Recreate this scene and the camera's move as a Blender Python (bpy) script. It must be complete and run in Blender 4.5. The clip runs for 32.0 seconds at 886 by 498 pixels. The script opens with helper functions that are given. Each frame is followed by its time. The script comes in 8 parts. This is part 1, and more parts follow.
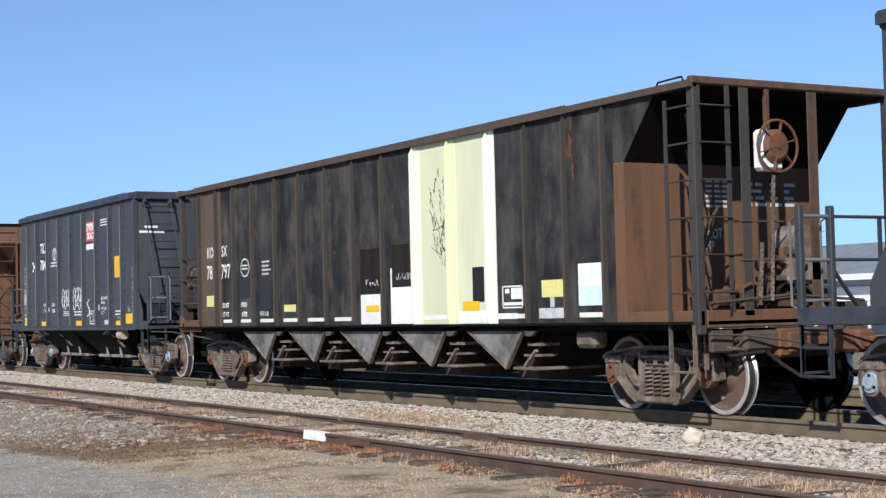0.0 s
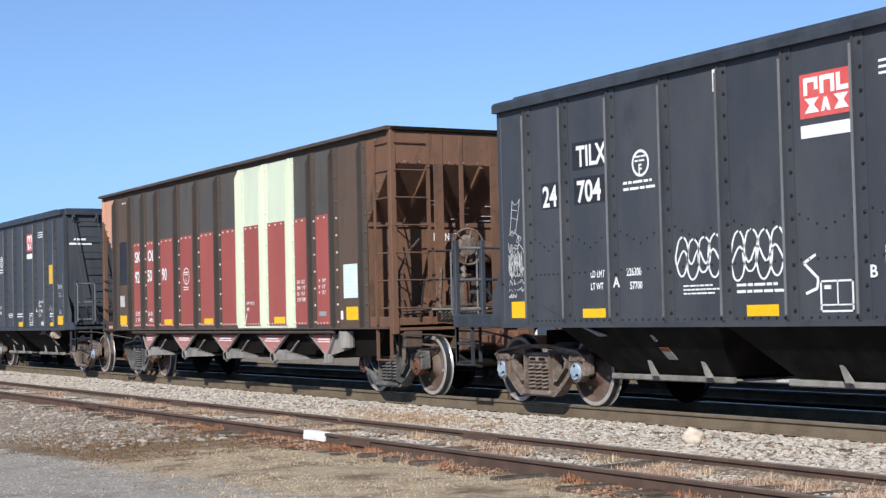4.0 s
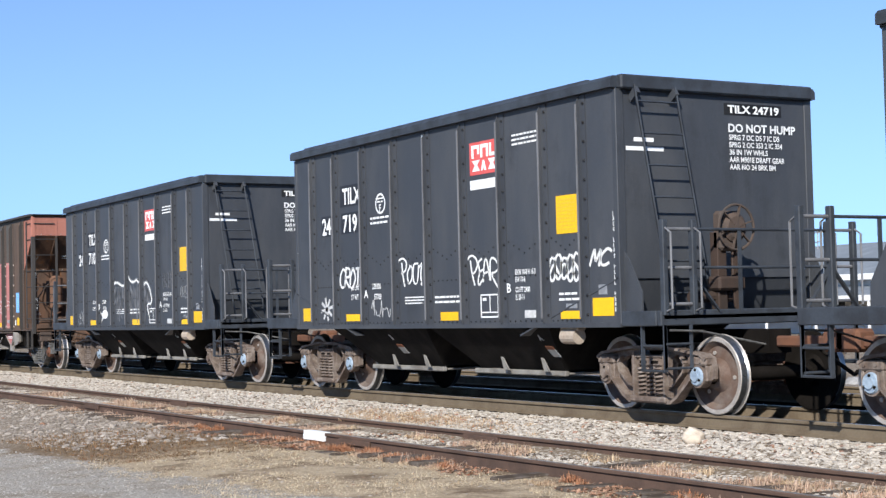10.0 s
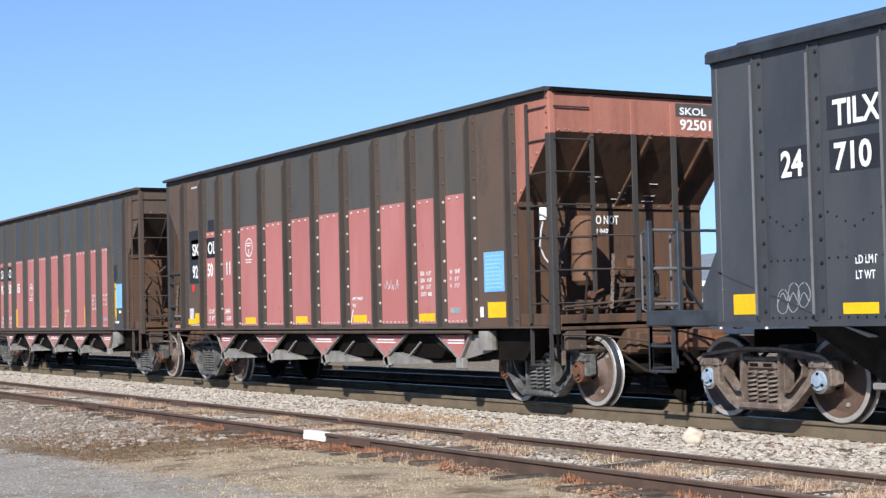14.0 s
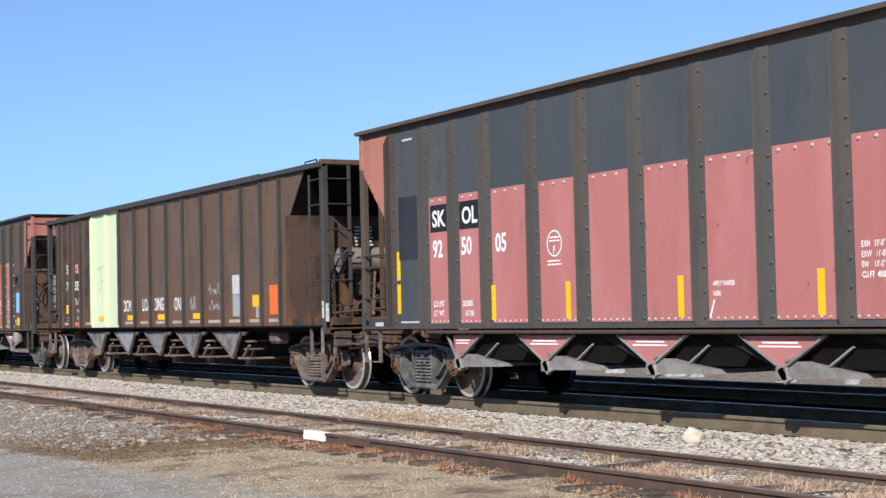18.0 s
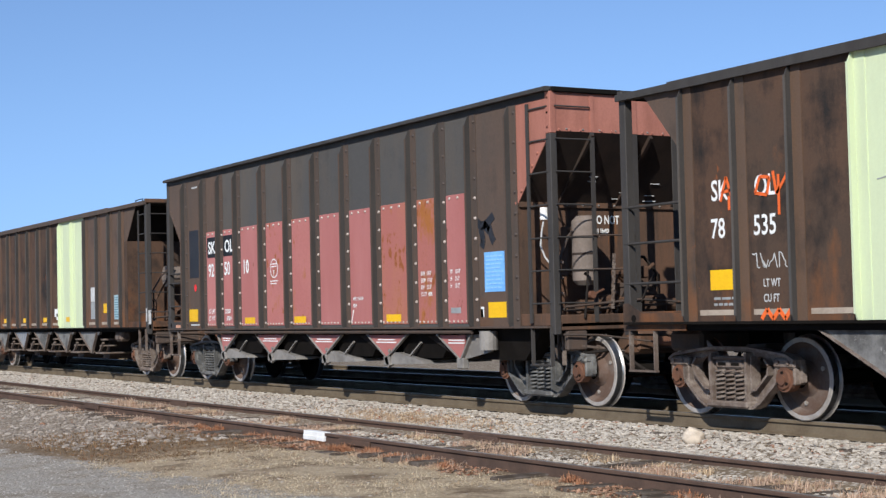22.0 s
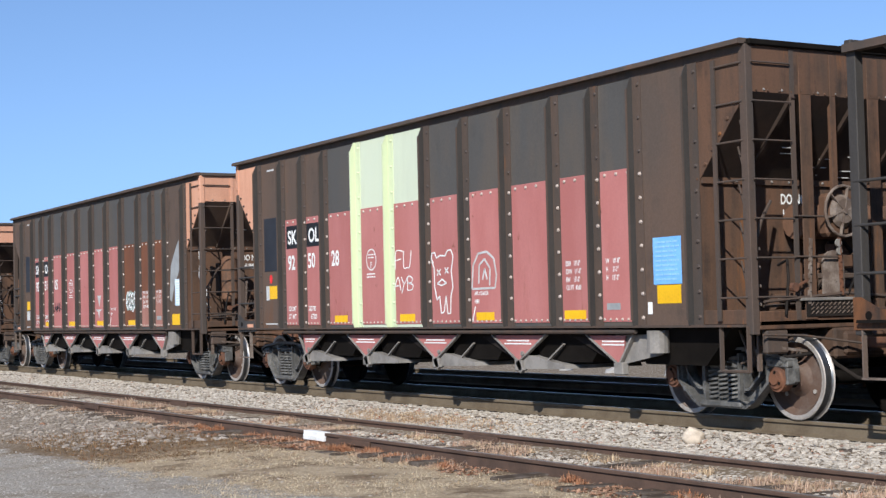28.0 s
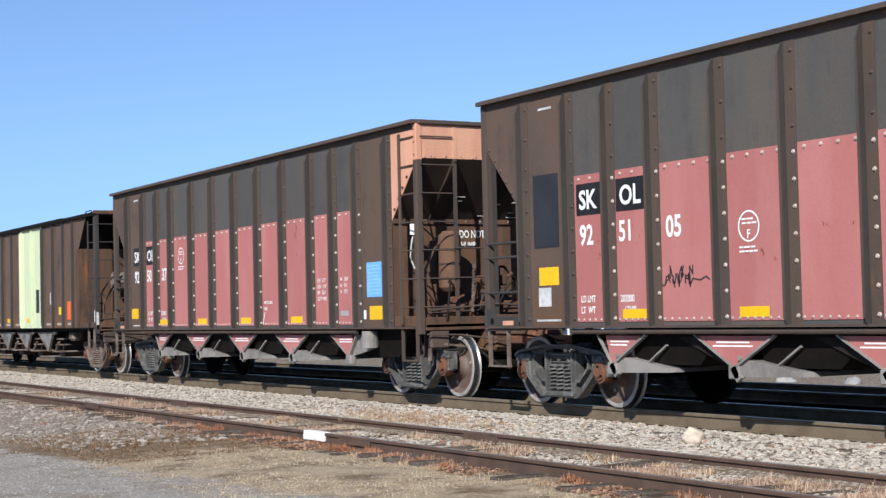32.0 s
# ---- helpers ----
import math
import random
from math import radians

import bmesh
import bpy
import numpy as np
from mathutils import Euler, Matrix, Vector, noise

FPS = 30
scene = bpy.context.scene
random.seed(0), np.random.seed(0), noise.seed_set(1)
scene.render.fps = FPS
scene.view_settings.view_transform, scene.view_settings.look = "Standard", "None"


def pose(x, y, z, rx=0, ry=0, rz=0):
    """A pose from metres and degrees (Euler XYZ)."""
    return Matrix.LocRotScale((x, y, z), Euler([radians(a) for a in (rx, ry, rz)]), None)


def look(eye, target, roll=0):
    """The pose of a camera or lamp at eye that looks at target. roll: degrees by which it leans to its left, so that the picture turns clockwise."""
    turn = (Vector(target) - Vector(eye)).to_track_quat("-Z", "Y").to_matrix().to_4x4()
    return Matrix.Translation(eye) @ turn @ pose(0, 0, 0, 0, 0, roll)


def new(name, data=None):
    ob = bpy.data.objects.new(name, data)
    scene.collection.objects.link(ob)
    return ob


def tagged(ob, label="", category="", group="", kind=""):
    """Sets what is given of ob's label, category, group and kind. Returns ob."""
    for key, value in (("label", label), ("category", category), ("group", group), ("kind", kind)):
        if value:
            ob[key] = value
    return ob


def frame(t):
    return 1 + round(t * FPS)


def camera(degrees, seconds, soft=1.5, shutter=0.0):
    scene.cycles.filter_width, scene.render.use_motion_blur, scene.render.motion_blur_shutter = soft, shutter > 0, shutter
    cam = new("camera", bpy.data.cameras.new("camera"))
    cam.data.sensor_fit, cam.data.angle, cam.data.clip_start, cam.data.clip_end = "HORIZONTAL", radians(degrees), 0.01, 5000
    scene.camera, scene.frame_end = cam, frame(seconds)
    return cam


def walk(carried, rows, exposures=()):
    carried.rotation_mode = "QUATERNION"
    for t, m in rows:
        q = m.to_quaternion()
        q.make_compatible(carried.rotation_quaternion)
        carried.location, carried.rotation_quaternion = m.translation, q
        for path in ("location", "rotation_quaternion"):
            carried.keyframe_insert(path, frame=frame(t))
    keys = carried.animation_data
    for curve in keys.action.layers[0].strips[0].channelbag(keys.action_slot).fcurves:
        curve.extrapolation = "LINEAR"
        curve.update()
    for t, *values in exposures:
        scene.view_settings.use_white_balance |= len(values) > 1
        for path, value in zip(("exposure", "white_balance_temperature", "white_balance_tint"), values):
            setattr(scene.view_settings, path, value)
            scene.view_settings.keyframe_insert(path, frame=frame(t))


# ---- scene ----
# x runs along the track towards the train's head, z = 0 is the top of the main rail
cam = camera(32.07, 32.0, soft=1.4)
CAM = pose(0.0, -12.575, 1.2675, 92.353, 1.333, 59.936)
LEVELS = ((0.0, 0.10), (1.0, -0.10), (2.0, 0.10), (5.0, 0.17), (6.0, 0.02), (7.0, 0.10), (8.0, 0.24), (10.0, 0.36), (13.0, 0.34), (14.0, 0.33), (17.0, 0.24), (19.0, 0.24), (20.0, 0.20), (21.0, 0.06), (22.0, -0.02), (23.0, 0.12), (25.0, 0.08), (28.0, 0.10), (29.0, -0.02), (30.0, 0.03), (31.0, 0.13), (32.0, 0.18))
walk(cam, [(0.0, CAM), (32.0, CAM)], [(t, e, 6450, 10) for t, e in LEVELS])

# ---- light ----
SUN_AZ, SUN_EL = 47.0, 31.0          # from +x towards -y, and above the horizon
world = bpy.data.worlds.new("clear_sky")
scene.world = world
world.use_nodes = True
wn = world.node_tree
bg = wn.nodes["Background"]
sky = wn.nodes.new("ShaderNodeTexSky")
sky.sky_type = "NISHITA"
sky.sun_disc = False
sky.sun_elevation = radians(SUN_EL)
sky.sun_rotation = radians(90 + SUN_AZ)
sky.air_density, sky.dust_density, sky.ozone_density = 0.88, 0.0, 4.0
sky.altitude = 1400
deep = wn.nodes.new("ShaderNodeHueSaturation")
deep.inputs["Hue"].default_value, deep.inputs["Saturation"].default_value = 0.502, 1.01
# the haze near the horizon keeps the low sky even: the height never sinks quite to the horizon
way_in = wn.nodes.new("ShaderNodeTexCoord")
parts_in, parts_out = wn.nodes.new("ShaderNodeSeparateXYZ"), wn.nodes.new("ShaderNodeCombineXYZ")
wn.links.new(way_in.outputs["Generated"], parts_in.inputs[0])
square, root = wn.nodes.new("ShaderNodeMath"), wn.nodes.new("ShaderNodeMath")
square.operation, root.operation = "MULTIPLY_ADD", "SQRT"
square.inputs[2].default_value = 0.132 ** 2
wn.links.new(parts_in.outputs[2], square.inputs[0])
wn.links.new(parts_in.outputs[2], square.inputs[1])
wn.links.new(square.outputs[0], root.inputs[0])
wn.links.new(parts_in.outputs[0], parts_out.inputs[0])
wn.links.new(parts_in.outputs[1], parts_out.inputs[1])
wn.links.new(root.outputs[0], parts_out.inputs[2])
unit = wn.nodes.new("ShaderNodeVectorMath")
unit.operation = "NORMALIZE"
wn.links.new(parts_out.outputs[0], unit.inputs[0])
wn.links.new(unit.outputs[0], sky.inputs["Vector"])
wn.links.new(sky.outputs[0], deep.inputs["Color"])
wn.links.new(deep.outputs[0], bg.inputs[0])
bg.inputs[1].default_value = 0.142
sun_data = bpy.data.lights.new("sun", "SUN")
sun_data.energy, sun_data.angle, sun_data.color = 5.0, radians(0.53), (1.0, 0.97, 0.92)
sun = new("sun", sun_data)
ca, sa, ce, se = math.cos(radians(SUN_AZ)), math.sin(radians(SUN_AZ)), math.cos(radians(SUN_EL)), math.sin(radians(SUN_EL))
sun.matrix_world = look((60 * ca * ce, -60 * sa * ce, 60 * se), (0, 0, 0))


# ---- materials ----
def material(name, base, second, third=None, rough=0.6, metal=0.0, scale=2.0, fine=40.0, streak=0.0, wear=0.5, amount=0.5, bump=0.15, vary=0.06, gloss=0.25, drips=None, drip=0.5, grain=0.4, low_rust=None, specks=None, speck=0.5, spread=(4.2, 0.42)):
    """base mixed with second by broad noise (drawn out downwards by streak), third as sparse wear, fine grain, bump."""
    m = bpy.data.materials.new(name)
    m.use_nodes = True
    nt = m.node_tree
    nd, ln = nt.nodes, nt.links
    b = nd["Principled BSDF"]
    b.inputs["Metallic"].default_value = metal
    b.inputs["Specular IOR Level"].default_value = gloss
    tc = nd.new("ShaderNodeTexCoord")
    oi = nd.new("ShaderNodeObjectInfo")
    off = nd.new("ShaderNodeVectorMath")
    off.operation = "MULTIPLY_ADD"
    comb = nd.new("ShaderNodeCombineXYZ")
    for k in range(3):
        ln.new(oi.outputs["Random"], comb.inputs[k])
    off.inputs[1].default_value = (37.0, 19.0, 23.0)
    ln.new(comb.outputs[0], off.inputs[0])
    ln.new(tc.outputs["Object"], off.inputs[2])
    mp = nd.new("ShaderNodeMapping")
    mp.inputs["Scale"].default_value = (1, 1, 1.0 / (1 + 9 * streak))
    ln.new(off.outputs[0], mp.inputs[0])
    n1 = nd.new("ShaderNodeTexNoise")
    n1.inputs["Scale"].default_value = scale * (1 + 3 * streak)
    n1.inputs["Detail"].default_value = 6
    n1.inputs["Roughness"].default_value = 0.62
    ln.new(mp.outputs[0], n1.inputs["Vector"])
    r1 = nd.new("ShaderNodeMapRange")
    r1.inputs[1].default_value, r1.inputs[2].default_value = 0.62 - 0.4 * amount, 0.78 - 0.3 * amount
    ln.new(n1.outputs[0], r1.inputs[0])
    mix1 = nd.new("ShaderNodeMix")
    mix1.data_type = "RGBA"
    mix1.inputs[6].default_value, mix1.inputs[7].default_value = (*base, 1), (*second, 1)
    ln.new(r1.outputs[0], mix1.inputs[0])
    col = mix1.outputs[2]
    n2 = nd.new("ShaderNodeTexNoise")
    n2.inputs["Scale"].default_value = fine
    n2.inputs["Detail"].default_value = 4
    ln.new(off.outputs[0], n2.inputs["Vector"])
    if third:
        n3 = nd.new("ShaderNodeTexNoise")
        n3.inputs["Scale"].default_value = scale * 2.3
        n3.inputs["Detail"].default_value = 8
        n3.inputs["Roughness"].default_value = 0.7
        ln.new(mp.outputs[0], n3.inputs["Vector"])
        r3 = nd.new("ShaderNodeMapRange")
        r3.inputs[1].default_value, r3.inputs[2].default_value = 0.72 - 0.22 * wear, 0.80 - 0.2 * wear
        ln.new(n3.outputs[0], r3.inputs[0])
        mix3 = nd.new("ShaderNodeMix")
        mix3.data_type = "RGBA"
        mix3.inputs[7].default_value = (*third, 1)
        ln.new(col, mix3.inputs[6])
        ln.new(r3.outputs[0], mix3.inputs[0])
        col = mix3.outputs[2]
    if drips:
        # thin runs of dirt down the sheet, broken by blotches
        mp2 = nd.new("ShaderNodeMapping")
        mp2.inputs["Scale"].default_value = (spread[0], spread[0], spread[1])
        ln.new(off.outputs[0], mp2.inputs[0])
        n4 = nd.new("ShaderNodeTexNoise")
        n4.inputs["Scale"].default_value, n4.inputs["Detail"].default_value, n4.inputs["Roughness"].default_value = 1.0, 7, 0.68
        ln.new(mp2.outputs[0], n4.inputs["Vector"])
        n5 = nd.new("ShaderNodeTexNoise")
        n5.inputs["Scale"].default_value, n5.inputs["Detail"].default_value, n5.inputs["Roughness"].default_value = 1.7, 8, 0.70
        ln.new(off.outputs[0], n5.inputs["Vector"])
        both_n = nd.new("ShaderNodeMath")
        both_n.operation = "ADD"
        ln.new(n4.outputs[0], both_n.inputs[0])
        ln.new(n5.outputs[0], both_n.inputs[1])
        r4 = nd.new("ShaderNodeMapRange")
        r4.inputs[1].default_value, r4.inputs[2].default_value = 1.18 - 0.40 * drip, 1.46 - 0.40 * drip
        ln.new(both_n.outputs[0], r4.inputs[0])
        mix4 = nd.new("ShaderNodeMix")
        mix4.data_type = "RGBA"
        mix4.inputs[7].default_value = (*drips, 1)
        ln.new(col, mix4.inputs[6])
        ln.new(r4.outputs[0], mix4.inputs[0])
        col = mix4.outputs[2]
    if low_rust:
        # rust that creeps up in tongues from the foot of the sheet
        mp3 = nd.new("ShaderNodeMapping")
        mp3.inputs["Scale"].default_value = (2.2, 2.2, 0.9)
        ln.new(off.outputs[0], mp3.inputs[0])
        n6 = nd.new("ShaderNodeTexNoise")
        n6.inputs["Scale"].default_value, n6.inputs["Detail"].default_value, n6.inputs["Roughness"].default_value = 1.0, 6, 0.6
        ln.new(mp3.outputs[0], n6.inputs["Vector"])
        sp = nd.new("ShaderNodeSeparateXYZ")
        ln.new(tc.outputs["Object"], sp.inputs[0])
        hi = nd.new("ShaderNodeMapRange")
        hi.inputs[1].default_value, hi.inputs[2].default_value = 2.5, 1.3
        hi.inputs[3].default_value, hi.inputs[4].default_value = -0.25, 0.10
        ln.new(sp.outputs[2], hi.inputs[0])
        up = nd.new("ShaderNodeMath")
        up.operation = "ADD"
        ln.new(n6.outputs[0], up.inputs[0])
        ln.new(hi.outputs[0], up.inputs[1])
        r6 = nd.new("ShaderNodeMapRange")
        r6.inputs[1].default_value, r6.inputs[2].default_value = 0.55, 0.72
        ln.new(up.outputs[0], r6.inputs[0])
        mix6 = nd.new("ShaderNodeMix")
        mix6.data_type = "RGBA"
        mix6.inputs[7].default_value = (*low_rust, 1)
        ln.new(col, mix6.inputs[6])
        ln.new(r6.outputs[0], mix6.inputs[0])
        col = mix6.outputs[2]
    if specks:
        # small chips and blisters of rust, gathered in patches, some with a short run below
        mp4 = nd.new("ShaderNodeMapping")
        mp4.inputs["Scale"].default_value = (1.0, 1.0, 0.55)
        ln.new(off.outputs[0], mp4.inputs[0])
        n7, n8 = nd.new("ShaderNodeTexNoise"), nd.new("ShaderNodeTexNoise")
        n7.inputs["Scale"].default_value, n7.inputs["Detail"].default_value, n7.inputs["Roughness"].default_value = 11.0, 5, 0.65
        n8.inputs["Scale"].default_value, n8.inputs["Detail"].default_value = 1.3, 3
        ln.new(mp4.outputs[0], n7.inputs["Vector"])
        ln.new(off.outputs[0], n8.inputs["Vector"])
        sum7 = nd.new("ShaderNodeMath")
        sum7.operation = "MULTIPLY_ADD"
        sum7.inputs[1].default_value = 0.8
        ln.new(n8.outputs[0], sum7.inputs[0])
        ln.new(n7.outputs[0], sum7.inputs[2])
        r7 = nd.new("ShaderNodeMapRange")
        r7.inputs[1].default_value, r7.inputs[2].default_value = 1.20 - 0.16 * speck, 1.26 - 0.16 * speck
        ln.new(sum7.outputs[0], r7.inputs[0])
        mix7 = nd.new("ShaderNodeMix")
        mix7.data_type = "RGBA"
        mix7.inputs[7].default_value = (*specks, 1)
        ln.new(col, mix7.inputs[6])
        ln.new(r7.outputs[0], mix7.inputs[0])
        col = mix7.outputs[2]
    hsv = nd.new("ShaderNodeHueSaturation")
    val = nd.new("ShaderNodeMath")
    val.operation = "MULTIPLY_ADD"
    val.inputs[1].default_value, val.inputs[2].default_value = grain, 1.0 - 0.5 * grain
    ln.new(n2.outputs[0], val.inputs[0])
    v2 = nd.new("ShaderNodeMath")
    v2.operation = "MULTIPLY_ADD"
    v2.inputs[1].default_value = 2 * vary
    ln.new(oi.outputs["Random"], v2.inputs[0])
    ln.new(val.outputs[0], v2.inputs[2])
    ln.new(v2.outputs[0], hsv.inputs["Value"])
    ln.new(col, hsv.inputs["Color"])
    ln.new(hsv.outputs[0], b.inputs["Base Color"])
    rr = nd.new("ShaderNodeMapRange")
    rr.inputs[3].default_value, rr.inputs[4].default_value = max(0.05, rough - 0.12), min(1.0, rough + 0.15)
    ln.new(n1.outputs[0], rr.inputs[0])
    ln.new(rr.outputs[0], b.inputs["Roughness"])
    if bump:
        bp = nd.new("ShaderNodeBump")
        bp.inputs["Strength"].default_value, bp.inputs["Distance"].default_value = bump, 0.01
        add = nd.new("ShaderNodeMath")
        add.operation = "ADD"
        ln.new(n1.outputs[0], add.inputs[0])
        ln.new(n2.outputs[0], add.inputs[1])
        ln.new(add.outputs[0], bp.inputs["Height"])
        ln.new(bp.outputs[0], b.inputs["Normal"])
    return m


BLACK = material("black_car_paint", (0.044, 0.048, 0.055), (0.059, 0.062, 0.067), (0.088, 0.086, 0.082), 0.5, scale=0.9, streak=0.25, wear=0.14, bump=0.05, gloss=0.35, grain=0.25, drips=(0.034, 0.036, 0.040), drip=0.30, spread=(3.0, 0.5))
BLACK_RIB = material("dusty_black_paint", (0.17, 0.17, 0.175), (0.11, 0.11, 0.115), None, 0.5, scale=2, streak=0.4)
BLACK_RAIL = material("dark_blue_grey_paint", (0.045, 0.052, 0.062), (0.03, 0.033, 0.038), (0.10, 0.06, 0.04), 0.5, scale=3, wear=0.1)
RED = material("faded_red_paint", (0.39, 0.14, 0.125), (0.43, 0.17, 0.155), (0.33, 0.125, 0.10), 0.6, scale=0.9, streak=0.3, wear=0.45, bump=0.04, grain=0.22, specks=(0.16, 0.055, 0.032), speck=0.35)
RED_FRESH = material("brick_red_paint", (0.30, 0.075, 0.062), (0.34, 0.09, 0.075), (0.24, 0.065, 0.05), 0.55, scale=0.8, streak=0.3, wear=0.3, bump=0.04, grain=0.22, specks=(0.13, 0.045, 0.03), speck=0.1)
RED_RUST = material("rust_blistered_red_paint", (0.38, 0.135, 0.11), (0.40, 0.155, 0.10), (0.34, 0.125, 0.035), 0.7, scale=0.8, streak=0.1, wear=0.80, amount=0.45, specks=(0.27, 0.085, 0.025), speck=1.1)
RED_SPOT = material("rust_spotted_red_paint", (0.385, 0.138, 0.122), (0.41, 0.16, 0.14), (0.34, 0.125, 0.045), 0.7, scale=0.9, streak=0.1, wear=0.55, amount=0.4, specks=(0.27, 0.085, 0.025), speck=0.8)
RUST_RED = material("rust_red_repaint", (0.172, 0.068, 0.036), (0.135, 0.056, 0.033), (0.24, 0.10, 0.05), 0.7, scale=1.2, streak=0.2, wear=0.25, bump=0.06, grain=0.3)
PALE_RIVET = material("worn_rivet_heads", (0.47, 0.40, 0.35), (0.36, 0.29, 0.245), None, 0.5, scale=20, bump=0.0)
DULL_RIVET = material("rusted_rivet_heads", (0.085, 0.065, 0.055), (0.055, 0.045, 0.04), None, 0.6, scale=20, bump=0.0)
PATCH = material("grey_primer_patch", (0.076, 0.072, 0.067), (0.096, 0.081, 0.067), (0.10, 0.065, 0.045), 0.65, scale=0.7, streak=0.3, amount=0.42, wear=0.15, bump=0.04, grain=0.38, drips=(0.058, 0.055, 0.052), drip=0.3)
BROWN = material("weathered_brown_paint", (0.108, 0.072, 0.053), (0.088, 0.066, 0.053), (0.130, 0.066, 0.038), 0.75, scale=0.8, streak=0.2, wear=0.42, bump=0.06, grain=0.38, drips=(0.055, 0.043, 0.036), drip=0.30, spread=(2.4, 0.6), low_rust=(0.125, 0.062, 0.034), specks=(0.15, 0.064, 0.03), speck=0.2)
BROWN_RIB = material("brown_stained_steel", (0.088, 0.061, 0.047), (0.066, 0.053, 0.045), (0.14, 0.068, 0.036), 0.8, scale=1.6, streak=0.5, wear=0.45)
BROWN_END = material("rusty_brown_end_sheet", (0.115, 0.062, 0.038), (0.075, 0.048, 0.034), (0.19, 0.08, 0.03), 0.8, scale=1.2, streak=0.7, wear=0.6, drips=(0.035, 0.026, 0.021), drip=0.35)
UMBER = material("umber_car_paint", (0.122, 0.071, 0.043), (0.098, 0.063, 0.043), (0.150, 0.068, 0.034), 0.60, scale=0.6, streak=0.06, wear=0.40, bump=0.05, gloss=0.45, grain=0.38, drips=(0.046, 0.035, 0.028), drip=0.36, spread=(1.9, 0.75), low_rust=(0.165, 0.070, 0.030), specks=(0.20, 0.070, 0.028), speck=0.25)
UMBER_DARK = material("soot_smudged_umber_paint", (0.088, 0.050, 0.032), (0.068, 0.045, 0.032), (0.145, 0.062, 0.030), 0.74, scale=0.7, streak=0.06, wear=0.45, bump=0.05, grain=0.38, drips=(0.020, 0.017, 0.015), drip=0.60, spread=(2.1, 0.7), low_rust=(0.165, 0.068, 0.028), specks=(0.20, 0.070, 0.028), speck=0.35)
SOOT = material("soot_stained_paint", (0.042, 0.039, 0.037), (0.082, 0.073, 0.063), (0.085, 0.050, 0.034), 0.75, scale=0.8, streak=0.25, wear=0.38, amount=0.38, bump=0.06, grain=0.3, drips=(0.0135, 0.014, 0.0155), drip=0.78, spread=(2.6, 0.55), specks=(0.15, 0.050, 0.028), speck=0.5)
END_BROWN = material("red_brown_end_paint", (0.155, 0.081, 0.049), (0.118, 0.066, 0.043), (0.21, 0.09, 0.038), 0.75, scale=1.0, streak=0.4, wear=0.3, drips=(0.055, 0.038, 0.028), drip=0.3, spread=(2.4, 0.6))
ORANGE_END = material("orange_brown_end_paint", (0.150, 0.077, 0.041), (0.112, 0.062, 0.037), (0.20, 0.09, 0.04), 0.75, scale=1.0, streak=0.7, wear=0.3, drips=(0.06, 0.04, 0.03), drip=0.3)
SLATE = material("slate_grey_patch", (0.056, 0.063, 0.069), (0.074, 0.075, 0.074), (0.12, 0.08, 0.055), 0.65, scale=0.7, streak=0.2, amount=0.42, wear=0.08, bump=0.04, grain=0.38, drips=(0.044, 0.049, 0.054), drip=0.3)
BRICK = material("faded_brick_overpaint", (0.34, 0.165, 0.13), (0.28, 0.13, 0.10), (0.16, 0.07, 0.045), 0.7, scale=1.4, streak=0.3, wear=0.2)
SALMON = material("faded_salmon_paint", (0.60, 0.315, 0.205), (0.53, 0.265, 0.17), (0.30, 0.15, 0.09), 0.65, scale=1.5, streak=0.5, wear=0.15)
PINK_END = material("faded_pink_red_paint", (0.37, 0.150, 0.108), (0.30, 0.120, 0.085), (0.20, 0.090, 0.06), 0.7, scale=1.4, streak=0.4, wear=0.25)
LIME = material("pale_lime_paint", (0.58, 0.65, 0.42), (0.53, 0.59, 0.39), (0.30, 0.27, 0.18), 0.5, scale=0.8, streak=0.4, wear=0.05, bump=0.0, vary=0.03, grain=0.1)
PALE_LIME = material("whitish_lime_paint", (0.60, 0.66, 0.50), (0.55, 0.60, 0.46), (0.30, 0.27, 0.18), 0.5, scale=0.8, streak=0.4, wear=0.05, bump=0.0, vary=0.03, grain=0.1)
YELLOW_INK = material("worn_yellow_print", (0.70, 0.40, 0.03), (0.66, 0.38, 0.03), None, 0.4, scale=3, bump=0.02)
CREAM = material("cream_white_paint", (0.70, 0.70, 0.62), (0.64, 0.63, 0.52), (0.45, 0.25, 0.12), 0.55, scale=2, streak=0.6, wear=0.12, bump=0.02, grain=0.15)
YELLOW = material("yellow_reflective_sheet", (0.80, 0.46, 0.010), (0.74, 0.42, 0.012), None, 0.4, scale=3, bump=0.02)
PALE_YELLOW = material("faded_yellow_paint", (0.66, 0.60, 0.22), (0.60, 0.55, 0.22), None, 0.5, scale=3)
WHITE = material("white_lettering_paint", (0.78, 0.78, 0.76), (0.70, 0.70, 0.67), None, 0.55, scale=6, bump=0.02)
DULL_WHITE = material("dull_white_chalk", (0.55, 0.55, 0.54), (0.42, 0.42, 0.41), None, 0.7, scale=8, amount=0.6, bump=0.02)
BLUE = material("blue_notice_paint", (0.16, 0.40, 0.78), (0.20, 0.46, 0.82), None, 0.5, scale=4, bump=0.02)
BLUE_INK = material("faded_blue_print", (0.27, 0.50, 0.80), (0.24, 0.46, 0.78), None, 0.5, scale=4, bump=0.02)
TEAL_INK = material("faded_teal_print", (0.07, 0.17, 0.22), (0.10, 0.21, 0.26), None, 0.5, scale=4, bump=0.02)
